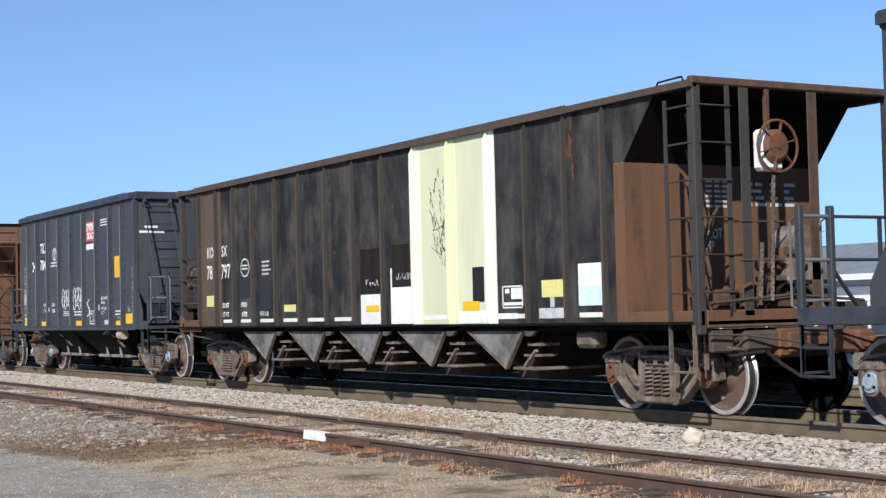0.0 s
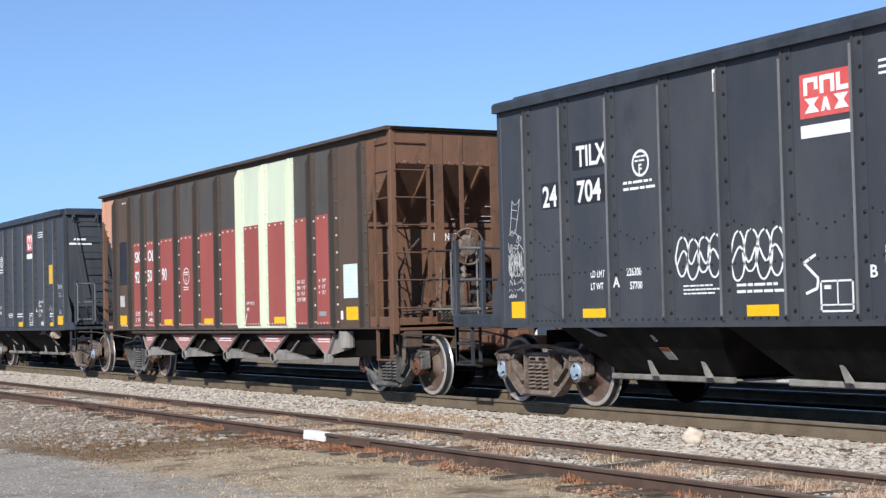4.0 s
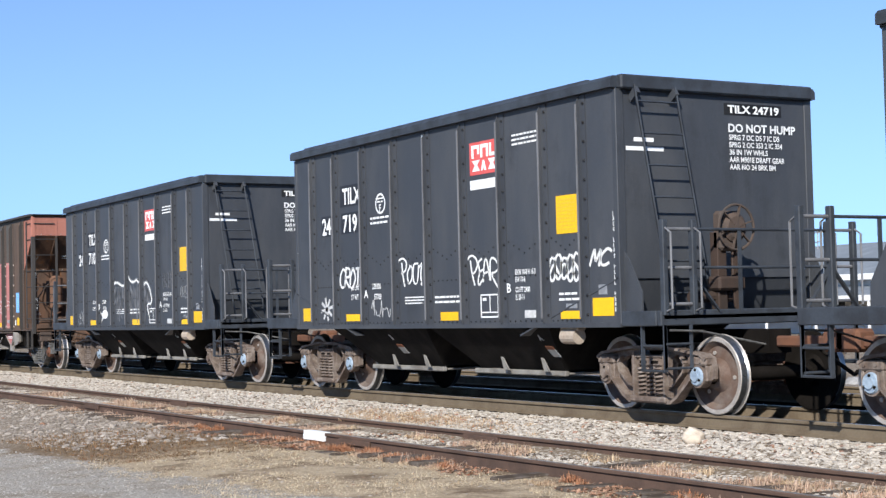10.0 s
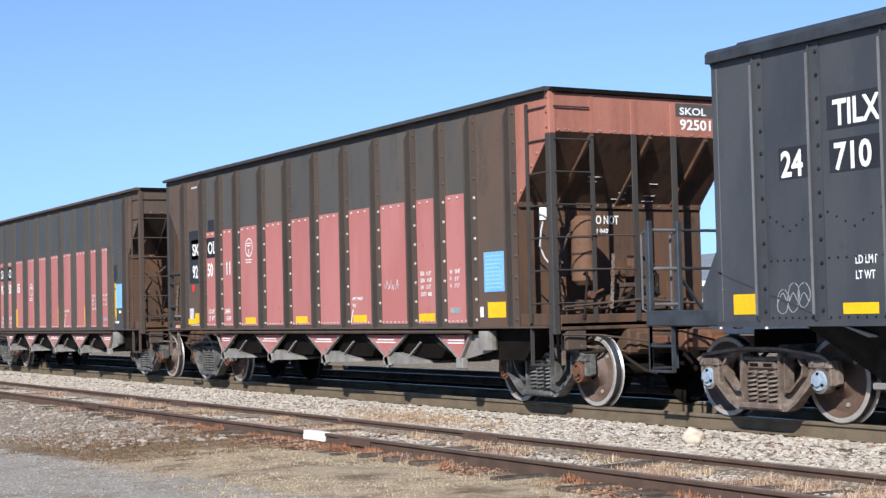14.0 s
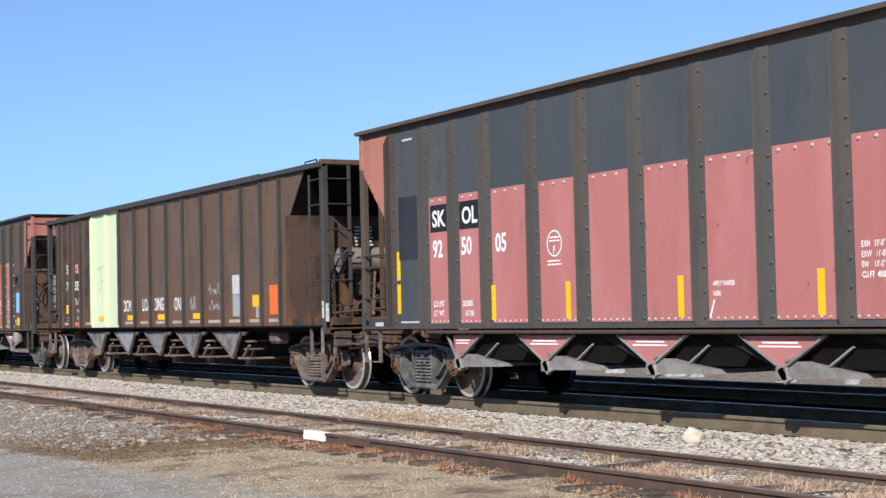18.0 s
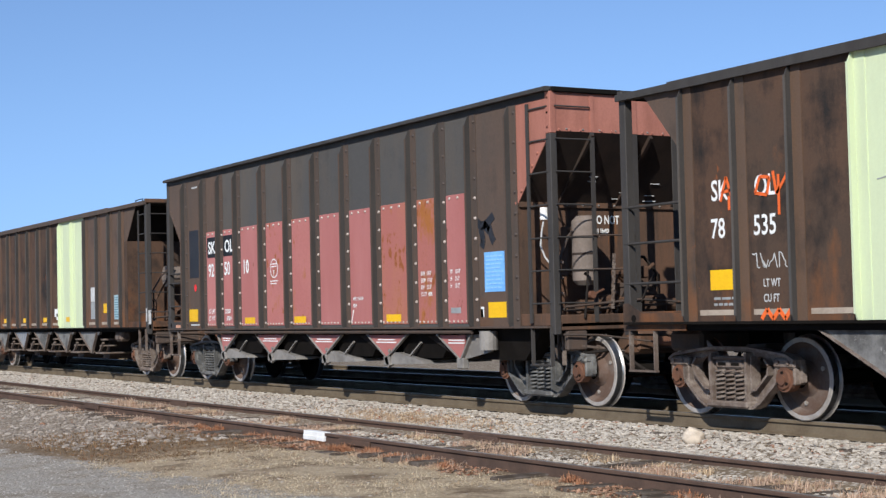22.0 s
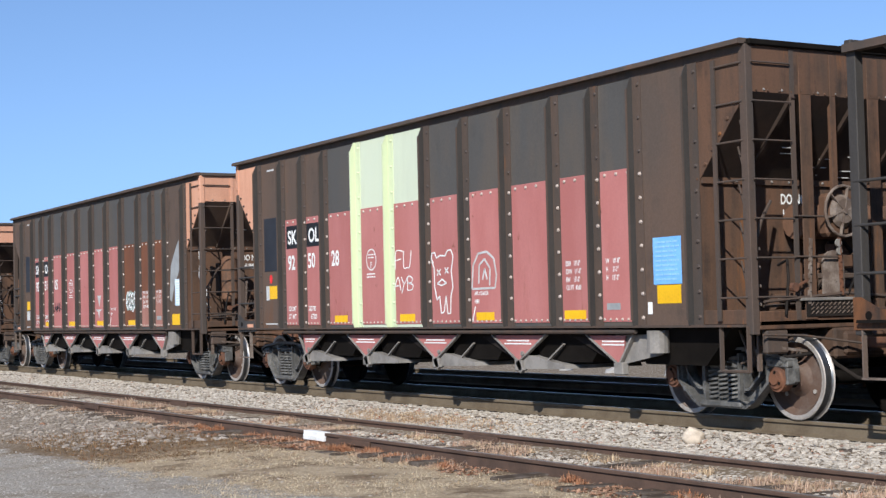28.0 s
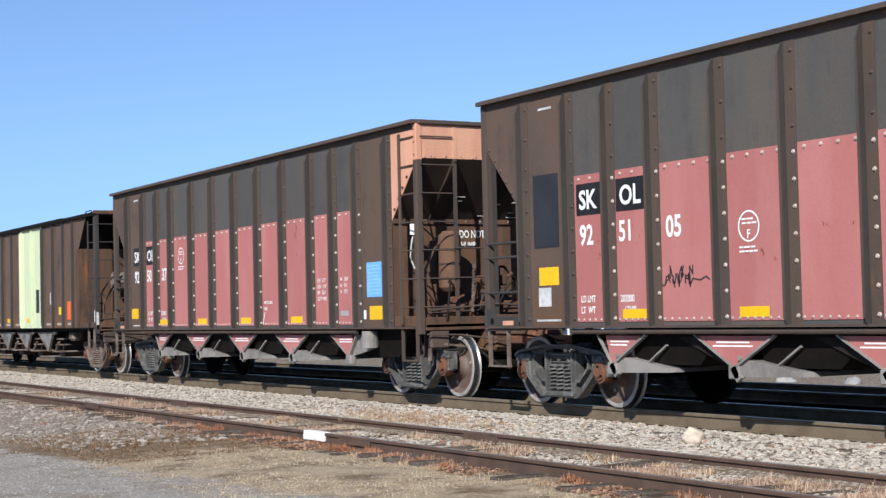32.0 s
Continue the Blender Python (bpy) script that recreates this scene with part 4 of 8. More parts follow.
            s.add(v, [(0, 1, 5, 4), (1, 2, 6, 5), (2, 3, 7, 6), (3, 0, 4, 7), (4, 5, 6, 7)])
        # pocket walls in a near-black that holds the shade beneath the car
        hop = part("hopper", s, DARK, car, "steel hopper pocket with shade in its colour")
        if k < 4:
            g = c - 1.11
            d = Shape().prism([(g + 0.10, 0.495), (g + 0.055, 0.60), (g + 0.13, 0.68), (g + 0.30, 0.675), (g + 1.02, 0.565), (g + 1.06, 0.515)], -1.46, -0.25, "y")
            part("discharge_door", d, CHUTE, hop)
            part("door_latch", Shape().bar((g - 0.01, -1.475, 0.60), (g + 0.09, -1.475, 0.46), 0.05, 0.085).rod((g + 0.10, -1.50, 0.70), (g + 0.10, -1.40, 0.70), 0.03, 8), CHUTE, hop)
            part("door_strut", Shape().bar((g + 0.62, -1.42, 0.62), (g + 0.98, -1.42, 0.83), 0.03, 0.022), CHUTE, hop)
            part("slope_plate", Shape().prism([(g + 1.10, 0.94), (g + 1.62, 0.94), (g + 2.12, 0.62), (g + 2.02, 0.60)], -1.40, -0.25, "y"), BLACKISH, hop)
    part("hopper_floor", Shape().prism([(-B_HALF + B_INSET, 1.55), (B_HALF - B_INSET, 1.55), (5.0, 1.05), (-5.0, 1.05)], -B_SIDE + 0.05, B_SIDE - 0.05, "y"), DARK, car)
    fl = Shape().prism([(4.45, 0.95), (5.25, 0.95), (5.35, 0.72), (4.62, 0.60)], -1.44, -1.42, "y")
    part("end_gusset", fl, CHUTE, car)
    part("valve_box", Shape().rod((5.35, -1.5, 0.74), (5.35, -1.5, 1.0), 0.13, 14), CHUTE, car)
    return car


def b_plate_rivets(w):
    s = Shape()
    n = 4 if w > 1 else 3
    for k in range(n):
        s.rivet(0.27 + (w - 0.39) * k / (n - 1), -0.010, 2.87, 0.024)
    for k in range(2 * n):
        s.rivet(0.20 + (w - 0.26) * k / (2 * n - 1), -0.010, 1.135, 0.019)
    return s


def red_end(car, sx, low, high, post, slope):
    xe, xi = sx * B_HALF, sx * (B_HALF - B_INSET)
    W = B_SIDE - 0.0005
    a, b = sorted((xe, xe - sx * 0.012))
    st = part("end_strip", Shape().box(a, b, -W, W, 3.55, 4.07), high, car)
    tagged(part("rivets", end_rivets(xe + sx * 0.001, 3.57, sx, W), high, st), kind="stuff")
    a, b = sorted((xe + sx * 0.05, xe - sx * 0.05))
    part("end_chord", Shape().cbox(a, b, -W, W, 4.05, 4.115, 0.01), DARK if high is not SALMON else BROWN_RIB, car)
    v = [(xe, -W, 3.55), (xe, W, 3.55), (xi, W, 2.66), (xi, -W, 2.66)]
    s = Shape().add(v + [(x - sx * 0.012, y, z + 0.012) for x, y, z in v], [(0, 1, 2, 3), (7, 6, 5, 4), (0, 4, 5, 1), (1, 5, 6, 2), (2, 6, 7, 3), (3, 7, 4, 0)])
    sl = part("slope_sheet", s, slope, car)
    for y in (-0.9, 0.05, 1.0):
        part("slope_rib", Shape().bar((xe + sx * 0.01, y, 3.52), (xi + sx * 0.02, y, 2.68), 0.05, 0.05), slope, sl)
    a, b = sorted((xi, xi - sx * 0.012))
    es = part("end_sheet", Shape().box(a, b, -W, W, 1.06, 2.66), low, car)
    tagged(part("rivets", end_rivets(xi + sx * 0.02, 2.67, sx, W), low, es), kind="stuff")
    a, b = sorted((xi + sx * 0.04, xi + sx * 0.002))
    part("end_angle", Shape().box(a, b, -W, W, 2.63, 2.70), low, es)
    # corner posts, end posts, platform, ladders
    for sy in (-1, 1):
        c, d = sorted((xe + sx * 0.012, xe - sx * 0.10))
        e, f = sorted((sy * (B_SIDE + 0.03), sy * (B_SIDE - 0.07)))
        top = 3.52 if high is SALMON or high is PINK_END else 4.06
        part("corner_post", Shape().cbox(c, d, e, f, 0.95, top, 0.008), [post], car)
        if top < 4.0:
            part("post_head", Shape().cbox(c, d, e, f, top, 4.06, 0.008), [high], car)
            tagged(part("rivets", rivets_on((c + 0.055,), 3.60, 3.98, 0.13, -B_SIDE - 0.03, 0.0, 0.018), high, car), kind="stuff")
        e, f = sorted((sy * B_SIDE, sy * (B_SIDE - 0.05)))
        part("end_sill", Shape().cbox(min(xi, xe), max(xi, xe), e, f, 1.06, 1.22, 0.008), low, car)
    pale = high is SALMON or high is PINK_END
    for y, w, foot in ((-0.22, 0.09, 1.1), (0.44, 0.10, 1.1)) if pale else ((-0.72, 0.17, 1.1), (-0.31, 0.08, 2.45), (0.30, 0.17, 1.1)):
        c, d = sorted((xe, xe + sx * 0.014))
        e, f = sorted((xe, xe - sx * 0.10))
        foot_mat = POST if pale else low
        for z0, z1, m in ((foot, 3.55, foot_mat), (3.55, 4.0, high if pale else low)):
            ps = Shape().cbox(c, d, y - w / 2, y + w / 2, z0, z1, 0.004)
            if z1 < 3.9:
                ps.box(e, f, y + w / 2 - 0.016, y + w / 2, z0, z1)
            part("end_post", ps, m, car)
    part("end_post", Shape().bar((xe, -0.90, 1.1), (xe, -0.90, 3.55), 0.06, 0.02), post, car)
    part("end_post", Shape().bar((xe, -0.90, 3.55), (xe, -0.90, 4.03), 0.06, 0.02), high if pale else post, car)
    # bolts along the head and foot of the slope sheet
    bo = Shape()
    for k in range(11):
        y = -1.3 + 0.26 * k
        bo.rivet(xe + sx * 0.002, y, 3.58, 0.016, (sx, 0, 0))
        bo.rivet(xi + sx * 0.042, y, 2.665, 0.017, (sx, 0, 0))
    tagged(part("bolts", bo, CHUTE, car, "pale bolt heads"), kind="stuff")
    if sx < 0:
        # foot of the rear corner: gusset with a dark disc as its shaded opening, hand rails and a stirrup
        y = -B_SIDE - 0.031
        gu = part("corner_gusset", Shape().prism([(xe, 1.0), (xe, 1.30), (xe + 0.10, 1.30), (xe + 0.34, 1.19), (xi + 0.02, 1.19), (xi + 0.02, 1.0)], y - 0.012, y, "y"), POST, car)
        part("hole", Shape().rod((xe + 0.19, y - 0.013, 1.13), (xe + 0.19, y - 0.002, 1.13), 0.045, 14), DARK, gu)
        part("reflector", Shape().box(xi - 0.36, xi - 0.10, y - 0.016, y - 0.012, 1.075, 1.135), DULL_WHITE if high is PINK_END else SALMON, gu)
        rv = Shape()
        for k in range(5):
            rv.rivet(xe + 0.035, y - 0.012, 1.03 + 0.055 * k, 0.016)
        tagged(part("rivets", rv, DULL_RIVET, gu), kind="stuff")
        for z, m in ((2.17, POST), (1.98, POST), (1.51, POST)):
            part("hand_rail", Shape().rod((xe + 0.04, -B_SIDE - 0.02, z), (xi + 0.06, -B_SIDE - 0.02, z), 0.017, 8), m, car)
        part("step", Shape().bar((xe + 0.08, -1.54, 1.02), (xe + 0.08, -1.54, 0.54), 0.055, 0.02).bar((xe + 0.54, -1.54, 1.02), (xe + 0.54, -1.54, 0.54), 0.055, 0.02).bar((xe + 0.055, -1.54, 0.53), (xe + 0.565, -1.54, 0.53), 0.055, 0.022), CAST, car)
    c, d = sorted((xe, xe - sx * 0.06))
    part("end_beam", Shape().cbox(c, d, -B_SIDE + 0.08, B_SIDE - 0.08, 1.0, 1.2, 0.01), low, car)
    part("platform", Shape().box(min(xi, xe), max(xi, xe), -1.45, 1.45, 1.05, 1.09), low, car)
    near = -1 if sx > 0 else 1
    for sy in (near,):
        y = sy * (B_SIDE + 0.03)
        lad = part("side_ladder", Shape().bar((xe - sx * 0.52, y, 1.1), (xe - sx * 0.52, y, 3.95), 0.02, 0.06), post, car)
        for k in range(7):
            z = 1.35 + 0.42 * k
            part("rung", Shape().rod((xe - sx * 0.52, y, z), (xe - sx * 0.05, y, z), 0.012, 6), post, lad)
            part("rung", Shape().rod((xe + sx * 0.03, sy * 1.50, z), (xe + sx * 0.03, sy * 0.95, z), 0.012, 6), post, lad)
            if 0 < k < 6:
                part("brace", Shape().bar((xe - sx * 0.08, y * 0.99, z - 0.30), (xe - sx * 0.50, y * 0.80, z - 0.02), 0.02, 0.02), post, lad)
        st = Shape()
        for dx in (0.06, 0.5):
            st.bar((xe - sx * dx, y, 1.05), (xe - sx * dx, y, 0.55), 0.05, 0.02)
        st.rod((xe - sx * 0.06, y, 0.56), (xe - sx * 0.5, y, 0.56), 0.018, 6)
        part("step", st, post, car)
    part("cut_lever", Shape().pipe([(xe + sx * 0.04, -1.45, 0.95), (xe + sx * 0.06, -0.9, 0.93), (xe + sx * 0.2, -0.12, 0.82)], 0.014, 6), BROWN_RIB, car)


def end_rivets(x, z, sx, W):
    s = Shape()
    for k in range(18):
        s.rivet(x, -W + 0.12 + (2 * W - 0.24) * k / 17, z, 0.018, (sx, 0, 0))
    return s


def chain_shape(p, q):
    """Links hanging from p to q."""
    s = Shape()
    p, q = Vector(p), Vector(q)
    n = int((p - q).length / 0.045)
    for k in range(n):
        c = p + (q - p) * (k / n)
        w, d = (0.022, 0.008) if k % 2 else (0.008, 0.022)
        s.box(c.x - w, c.x + w, c.y - d, c.y + d, c.z - 0.03, c.z + 0.03)
    return s


def end_clutter(car, x, dy):
    """Pipes, valves, levers and brackets on the end platform at x."""
    part("brake_pipe", Shape().pipe([(x - 0.15, -1.36, 1.1), (x - 0.15, -1.36, 1.9), (x - 0.3, -1.12, 2.2), (x - 0.5, -0.8, 2.42)], 0.02, 6), BROWN_RIB, car)
    part("brake_pipe", Shape().pipe([(x + 0.02, -1.40, 1.30), (x + 0.03, -0.2, 1.38), (x + 0.02, 0.95, 1.30)], 0.018, 6), BROWN_RIB, car)
    part("brake_pipe", Shape().pipe([(x - 0.3, 0.35, 1.1), (x - 0.3, 0.35, 1.7), (x - 0.35, 0.15, 1.95), (x - 0.35, -0.1, 1.95)], 0.022, 6), BLACKISH, car)
    part("bracket", Shape().cbox(x - 0.36, x - 0.04, -0.40 + dy, 0.16, 1.54, 1.60, 0.01).prism([(x - 0.3, 1.54), (x - 0.06, 1.54), (x - 0.3, 1.25)], -0.38 + dy, -0.35 + dy, "y"), BROWN_RIB, car)
    part("control_valve", Shape().rod((x - 0.28, -0.08, 1.6), (x - 0.28, -0.08, 1.93), 0.10, 12).rod((x - 0.42, -0.27, 1.74), (x - 0.10, -0.27, 1.74), 0.08, 12).cbox(x - 0.36, x - 0.14, -0.24, 0.08, 1.66, 1.82, 0.02), BROWN_END, car)
    part("lever", Shape().bar((x - 0.08, -0.56, 1.22), (x - 0.10, -0.08, 1.62), 0.05, 0.02), BLACKISH, car)
    for z in (1.78, 2.22):
        part("rail", Shape().rod((x + 0.025, -0.95, z), (x + 0.025, -0.27, z), 0.012, 6), BROWN_RIB, car)
    for y in (-1.2, 0.85):
        part("bracket", Shape().cbox(x - 0.09, x - 0.01, y - 0.16, y + 0.16, 0.74, 1.0, 0.02), BROWN_RIB, car)
    part("lever", Shape().bar((x - 0.03, -1.15, 0.80), (x - 0.1, -0.25, 0.70), 0.05, 0.03).bar((x - 0.25, -1.25, 0.95), (x - 0.25, -1.25, 0.55), 0.05, 0.03), CAST, car)
    part("hose", Shape().pipe([(x + 0.03, -0.2, 1.35), (x + 0.08, -0.1, 1.6), (x + 0.03, 0.05, 1.72), (x - 0.05, 0.1, 1.5)], 0.014, 6), BLACKISH, car)
    part("draft_gear", Shape().cbox(x - 0.60, x + 0.04, -0.42, 0.42, 0.66, 1.0, 0.03).cbox(x - 0.02, x + 0.08, -0.30, 0.30, 0.70, 0.96, 0.03), BROWN_END, car)
    part("brake_rod", Shape().rod((x - 0.12, -1.22, 0.92), (x - 1.0, -0.88, 0.60), 0.018, 7), BLACKISH, car)
    part("brake_rod", Shape().rod((x - 0.05, -0.95, 0.90), (x - 0.7, -1.12, 0.62), 0.016, 7), BROWN_RIB, car)
    part("brake_pipe", Shape().pipe([(x - 0.15, -1.36, 1.1), (x - 0.15, -1.30, 0.85), (x - 0.05, -1.05, 0.70), (x + 0.05, -0.65, 0.74)], 0.022, 6), BLACKISH, car)
    part("hanger", Shape().bar((x - 0.32, -1.28, 1.05), (x - 0.32, -1.28, 0.62), 0.04, 0.02).bar((x - 0.55, -1.28, 1.05), (x - 0.34, -1.28, 0.64), 0.03, 0.02), BROWN_RIB, car)
    part("brake_lever", Shape().bar((x - 0.45, -1.0, 1.02), (x - 0.62, -0.95, 0.55), 0.03, 0.07).bar((x - 0.62, -0.95, 0.57), (x - 0.25, -0.90, 0.60), 0.03, 0.05), CAST, car)
    part("air_hose", Shape().pipe([(x + 0.05, -0.62, 0.74), (x + 0.15, -0.5, 0.60), (x + 0.30, -0.36, 0.46), (x + 0.42, -0.25, 0.42)], 0.024, 7), BLACKISH, car)
    for k in range(4):
        part("clamp", Shape().cbox(x - 0.2, x - 0.1, -1.40, -1.32, 1.25 + 0.2 * k, 1.29 + 0.2 * k, 0.008), CAST, car)
    part("brake_pipe", Shape().pipe([(x + 0.02, -1.1, 1.15), (x + 0.02, -1.05, 1.55), (x - 0.1, -0.95, 1.75), (x - 0.3, -0.9, 1.7)], 0.016, 6), BLACKISH, car)
    part("valve_handle", Shape().rod((x + 0.01, -1.0, 1.45), (x + 0.08, -1.0, 1.45), 0.05, 10).bar((x + 0.06, -1.0, 1.45), (x + 0.06, -0.82, 1.52), 0.03, 0.02), RUST, car)
    part("chain", chain_shape((x + 0.03, -0.62 + dy, 1.95), (x + 0.02, -0.66 + dy, 1.25)), CAST, car)


def red_end_gear(car, kind):
    """What stands on the platform at the +x end: a brake wheel and rods, or an upright air tank."""
    x = B_HALF
    if kind == "wheel":
        brake_wheel(car, x + 0.06, -0.24, 2.28, CAST, BROWN_END, 0.28)
        s = Shape().rod((x - 0.55, -0.4, 2.2), (x - 0.55, 1.1, 2.2), 0.2, 16)
        part("air_tank", smooth(s.mesh("air_tank")), END_BROWN, car)
        arch = [(-0.49, 1.34)] + [(-0.34 - 0.15 * math.cos(math.pi * k / 8), 1.72 + 0.13 * math.sin(math.pi * k / 8)) for k in range(9)] + [(-0.19, 1.34)]
        part("bracket", Shape().prism(arch, x - 0.06, x - 0.02, "x"), CAST, car)
        part("chain", chain_shape((x + 0.04, -0.31, 1.98), (x + 0.03, -0.28, 1.34)), RUST, car)
        part("chain_link", Shape().rod((x + 0.035, -0.33, 1.93), (x + 0.055, -0.33, 1.93), 0.045, 12).rod((x + 0.035, -0.32, 1.84), (x + 0.055, -0.32, 1.84), 0.04, 12), CHUTE, car)
        walk_plate = part("walkway", Shape().cbox(x - 0.35, x + 0.05, -0.90, 0.10, 1.30, 1.335, 0.006), CHUTE, car)
        tr = Shape()
        for k in range(12):
            for j in range(3):
                tr.bar((x + 0.03, -0.74 + 0.065 * k, 1.16 + 0.045 * j), (x + 0.03, -0.70 + 0.065 * k, 1.19 + 0.045 * j), 0.012, 0.008)
        part("tread_plate", Shape().box(x + 0.0, x + 0.025, -0.80, 0.08, 1.13, 1.298), BLACKISH, walk_plate)
        tagged(part("tread_studs", tr, CAST, walk_plate), kind="stuff")
    else:
        s = Shape().rod((x - 0.34, -0.82, 1.64), (x - 0.34, -0.82, 2.42), 0.17, 20).rod((x - 0.34, -0.82, 2.42), (x - 0.34, -0.82, 2.49), 0.17, 20, 0, 0.10).rod((x - 0.34, -0.82, 1.58), (x - 0.34, -0.82, 1.64), 0.11, 20, 0, 0.17)
        tank = part("air_tank", smooth(s.mesh("air_tank")), CYL if kind == "pale_tank" else END_BROWN, car)
        for z in (1.76, 1.98, 2.20):
            part("tank_strap", Shape().rod((x - 0.34, -0.82, z), (x - 0.34, -0.82, z + 0.025), 0.178, 20), DEEP_BROWN, tank)
        part("bracket", Shape().cbox(x - 0.62, x - 0.46, -1.02, -0.62, 1.70, 2.36, 0.02), DEEP_BROWN, tank)
        part("retainer", Shape().rod((x - 0.44, -1.38, 2.44), (x - 0.44, -1.38, 2.60), 0.055, 10), WHITE, car)
        part("hose", Shape().pipe([(x - 0.44, -1.38, 2.46), (x - 0.46, -1.41, 2.3), (x - 0.48, -1.42, 2.1), (x - 0.44, -1.38, 1.95), (x - 0.36, -1.30, 1.8), (x - 0.34, -1.34, 1.6), (x - 0.36, -1.25, 1.45)], 0.012, 6), DULL_WHITE, car)
    s = Shape().cbox(x - 0.6, x - 0.15, -0.5, 0.4, 1.12, 1.45, 0.05).rod((x - 0.4, -0.9, 1.3), (x - 0.4, 0.9, 1.3), 0.09, 12)
    s.pipe([(x - 0.1, -0.6, 1.3), (x - 0.15, -0.45, 1.7), (x - 0.25, -0.2, 1.55), (x - 0.2, 0.2, 1.85)], 0.025, 6)
    part("brake_cylinder", s, BROWN_END, car)
    part("brake_rod", Shape().rod((x - 0.1, -1.3, 1.25), (x - 0.05, 0.4, 1.32), 0.018, 8).rod((x - 0.05, -0.9, 1.15), (x - 0.3, -0.3, 1.5), 0.018, 8), BROWN_RIB, car)
    end_clutter(car, x, -0.1 if kind == "wheel" else 0.0)


# ---- the older brown and sooty hopper cars ----
C_RIBS = (-6.94, -6.06, -5.2, -4.31, -3.3, -2.31, -1.28, -0.28, 0.72, 1.69, 2.71, 3.76, 4.72, 5.61, 6.43)
C_HALF, C_REAR, C_SIDE, C_INSET = 8.12, 8.12, 1.53, 1.34


def brown_car(label, paint, bays, end_low, chord_mat=BROWN_RIB, gear="tank", trucks=CAST, rib_mats=None):
    """bays: a material for bays that differ from the paint, by number."""
    car = tagged(new("hopper_car"), label, "hopper car", "freight train")
    rib_mats = rib_mats or {}
    for sy in (-1, 1):
        turn = 0 if sy < 0 else 180
        for i, (a, b) in enumerate(zip(C_RIBS, C_RIBS[1:])):
            me = once(("c_sheet", round(b - a, 3)), lambda: sheet_mesh(b - a, 1.10, 3.74))
            part("side_sheet", me, bays.get(i, paint), car, "", pose(a if sy < 0 else b, sy * C_SIDE, 0, 0, 0, turn))
            st = once(("c_stripe", round(b - a, 3)), lambda: Shape().box(0.20, b - a - 0.09, -0.016, -0.012, 1.165, 1.225).mesh("stripe"))
            if bays.get(i) in (None, UMBER_DARK) or (paint is SOOT and i):
                part("stripe", st, TAN if paint is UMBER else CREAM if i not in bays else WHITE, car, "", pose(a if sy < 0 else b, sy * C_SIDE, 0, 0, 0, turn))
        for i, x in enumerate(C_RIBS):
            me = once("c_rib", lambda: rib_mesh(1.10, 3.74, 0.085, 0.15, 0.018, 0.12))
            part("rib", me, [rib_mats.get(i, BROWN if paint is SOOT and i < 2 else paint), rib_mats.get(i, POST), rib_mats.get(i, BROWN_RIB if paint is SOOT else PATCH)], car, "", pose(x, sy * (C_SIDE + 0.012), 0, 0, 0, turn))
        chord = once("c_chord", lambda: Shape().prism([(-0.085, 3.72), (0.03, 3.72), (0.03, 3.80), (-0.085, 3.80)], -C_REAR, C_HALF, "x")
                     .box(-C_REAR + 1.0, C_HALF - 2.4, -0.095, -0.083, 3.71, 3.815).mesh("top_chord"))
        part("top_chord", chord, chord_mat, car, "", pose(0 if sy < 0 else C_HALF - C_REAR, sy * C_SIDE, 0, 0, 0, turn))
        sill = once("c_sill", lambda: Shape().box(-C_REAR + 0.1, C_HALF - 0.1, -0.11, 0.02, 1.07, 1.10).box(-C_REAR + 0.1, C_HALF - 0.1, -0.02, 0.0, 1.0, 1.07).mesh("side_sill"))
        part("side_sill", sill, DARK, car, "", pose(0 if sy < 0 else C_HALF - C_REAR, sy * C_SIDE, 0, 0, 0, turn))
        for sx in (-1, 1):
            e = C_RIBS[-1] if sx > 0 else -C_RIBS[0]
            xi = C_HALF - C_INSET
            e -= 0.004
            a, b = sorted((sy * C_SIDE, sy * (C_SIDE + 0.012)))
            hi = [(sx * e, 3.0), (sx * e, 3.74), (7.40 if sx > 0 else 0.45 - C_REAR, 3.74), (sx * max(xi, e + 0.05), 3.0)]
            part("end_panel", Shape().prism(hi, a, b, "y"), SOOT if paint is SOOT else BROWN, car)
            lo = [(sx * e, 1.10), (sx * e, 2.996), (sx * max(xi, e + 0.05), 2.996), (sx * max(xi, e + 0.05), 1.10)]
            part("end_panel", Shape().prism(lo, a, b, "y"), (bays.get(0, paint) if sx < 0 else end_low), car)
    for sx in (-1, 1):
        brown_end(car, sx, end_low, paint)
        coupler(car, sx * 8.02, 0.80, sx, RUST)
        truck(car, 6.72 if sx > 0 else -6.82, trucks, RUST)
    spine(car, 7.8, DARK)
    for k, c in enumerate((-3.93, -1.935, 0.07, 2.02, 4.05)):
        s = Shape().prism([(c - 1.10, 1.06), (c + 0.46, 1.06), (c, 0.50)], -1.50, -1.48, "y")
        g = part("hopper", s, GALV if (k == 1 and paint is UMBER) else WASH, car, "grey washed steel hopper pocket")
        part("outlet", Shape().prism([(c - 0.80, 1.0), (c + 0.42, 1.0), (c + 0.26, 0.36), (c - 0.16, 0.36)], -1.18, 1.18, "y"), DEEP_BROWN, g)
        v = [(c - 1.05, -1.47, 1.05), (c + 0.45, -1.47, 1.05), (c + 0.45, 1.47, 1.05), (c - 1.05, 1.47, 1.05), (c - 0.08, -1.2, 0.52), (c + 0.02, -1.2, 0.52), (c + 0.02, 1.2, 0.52), (c - 0.08, 1.2, 0.52)]
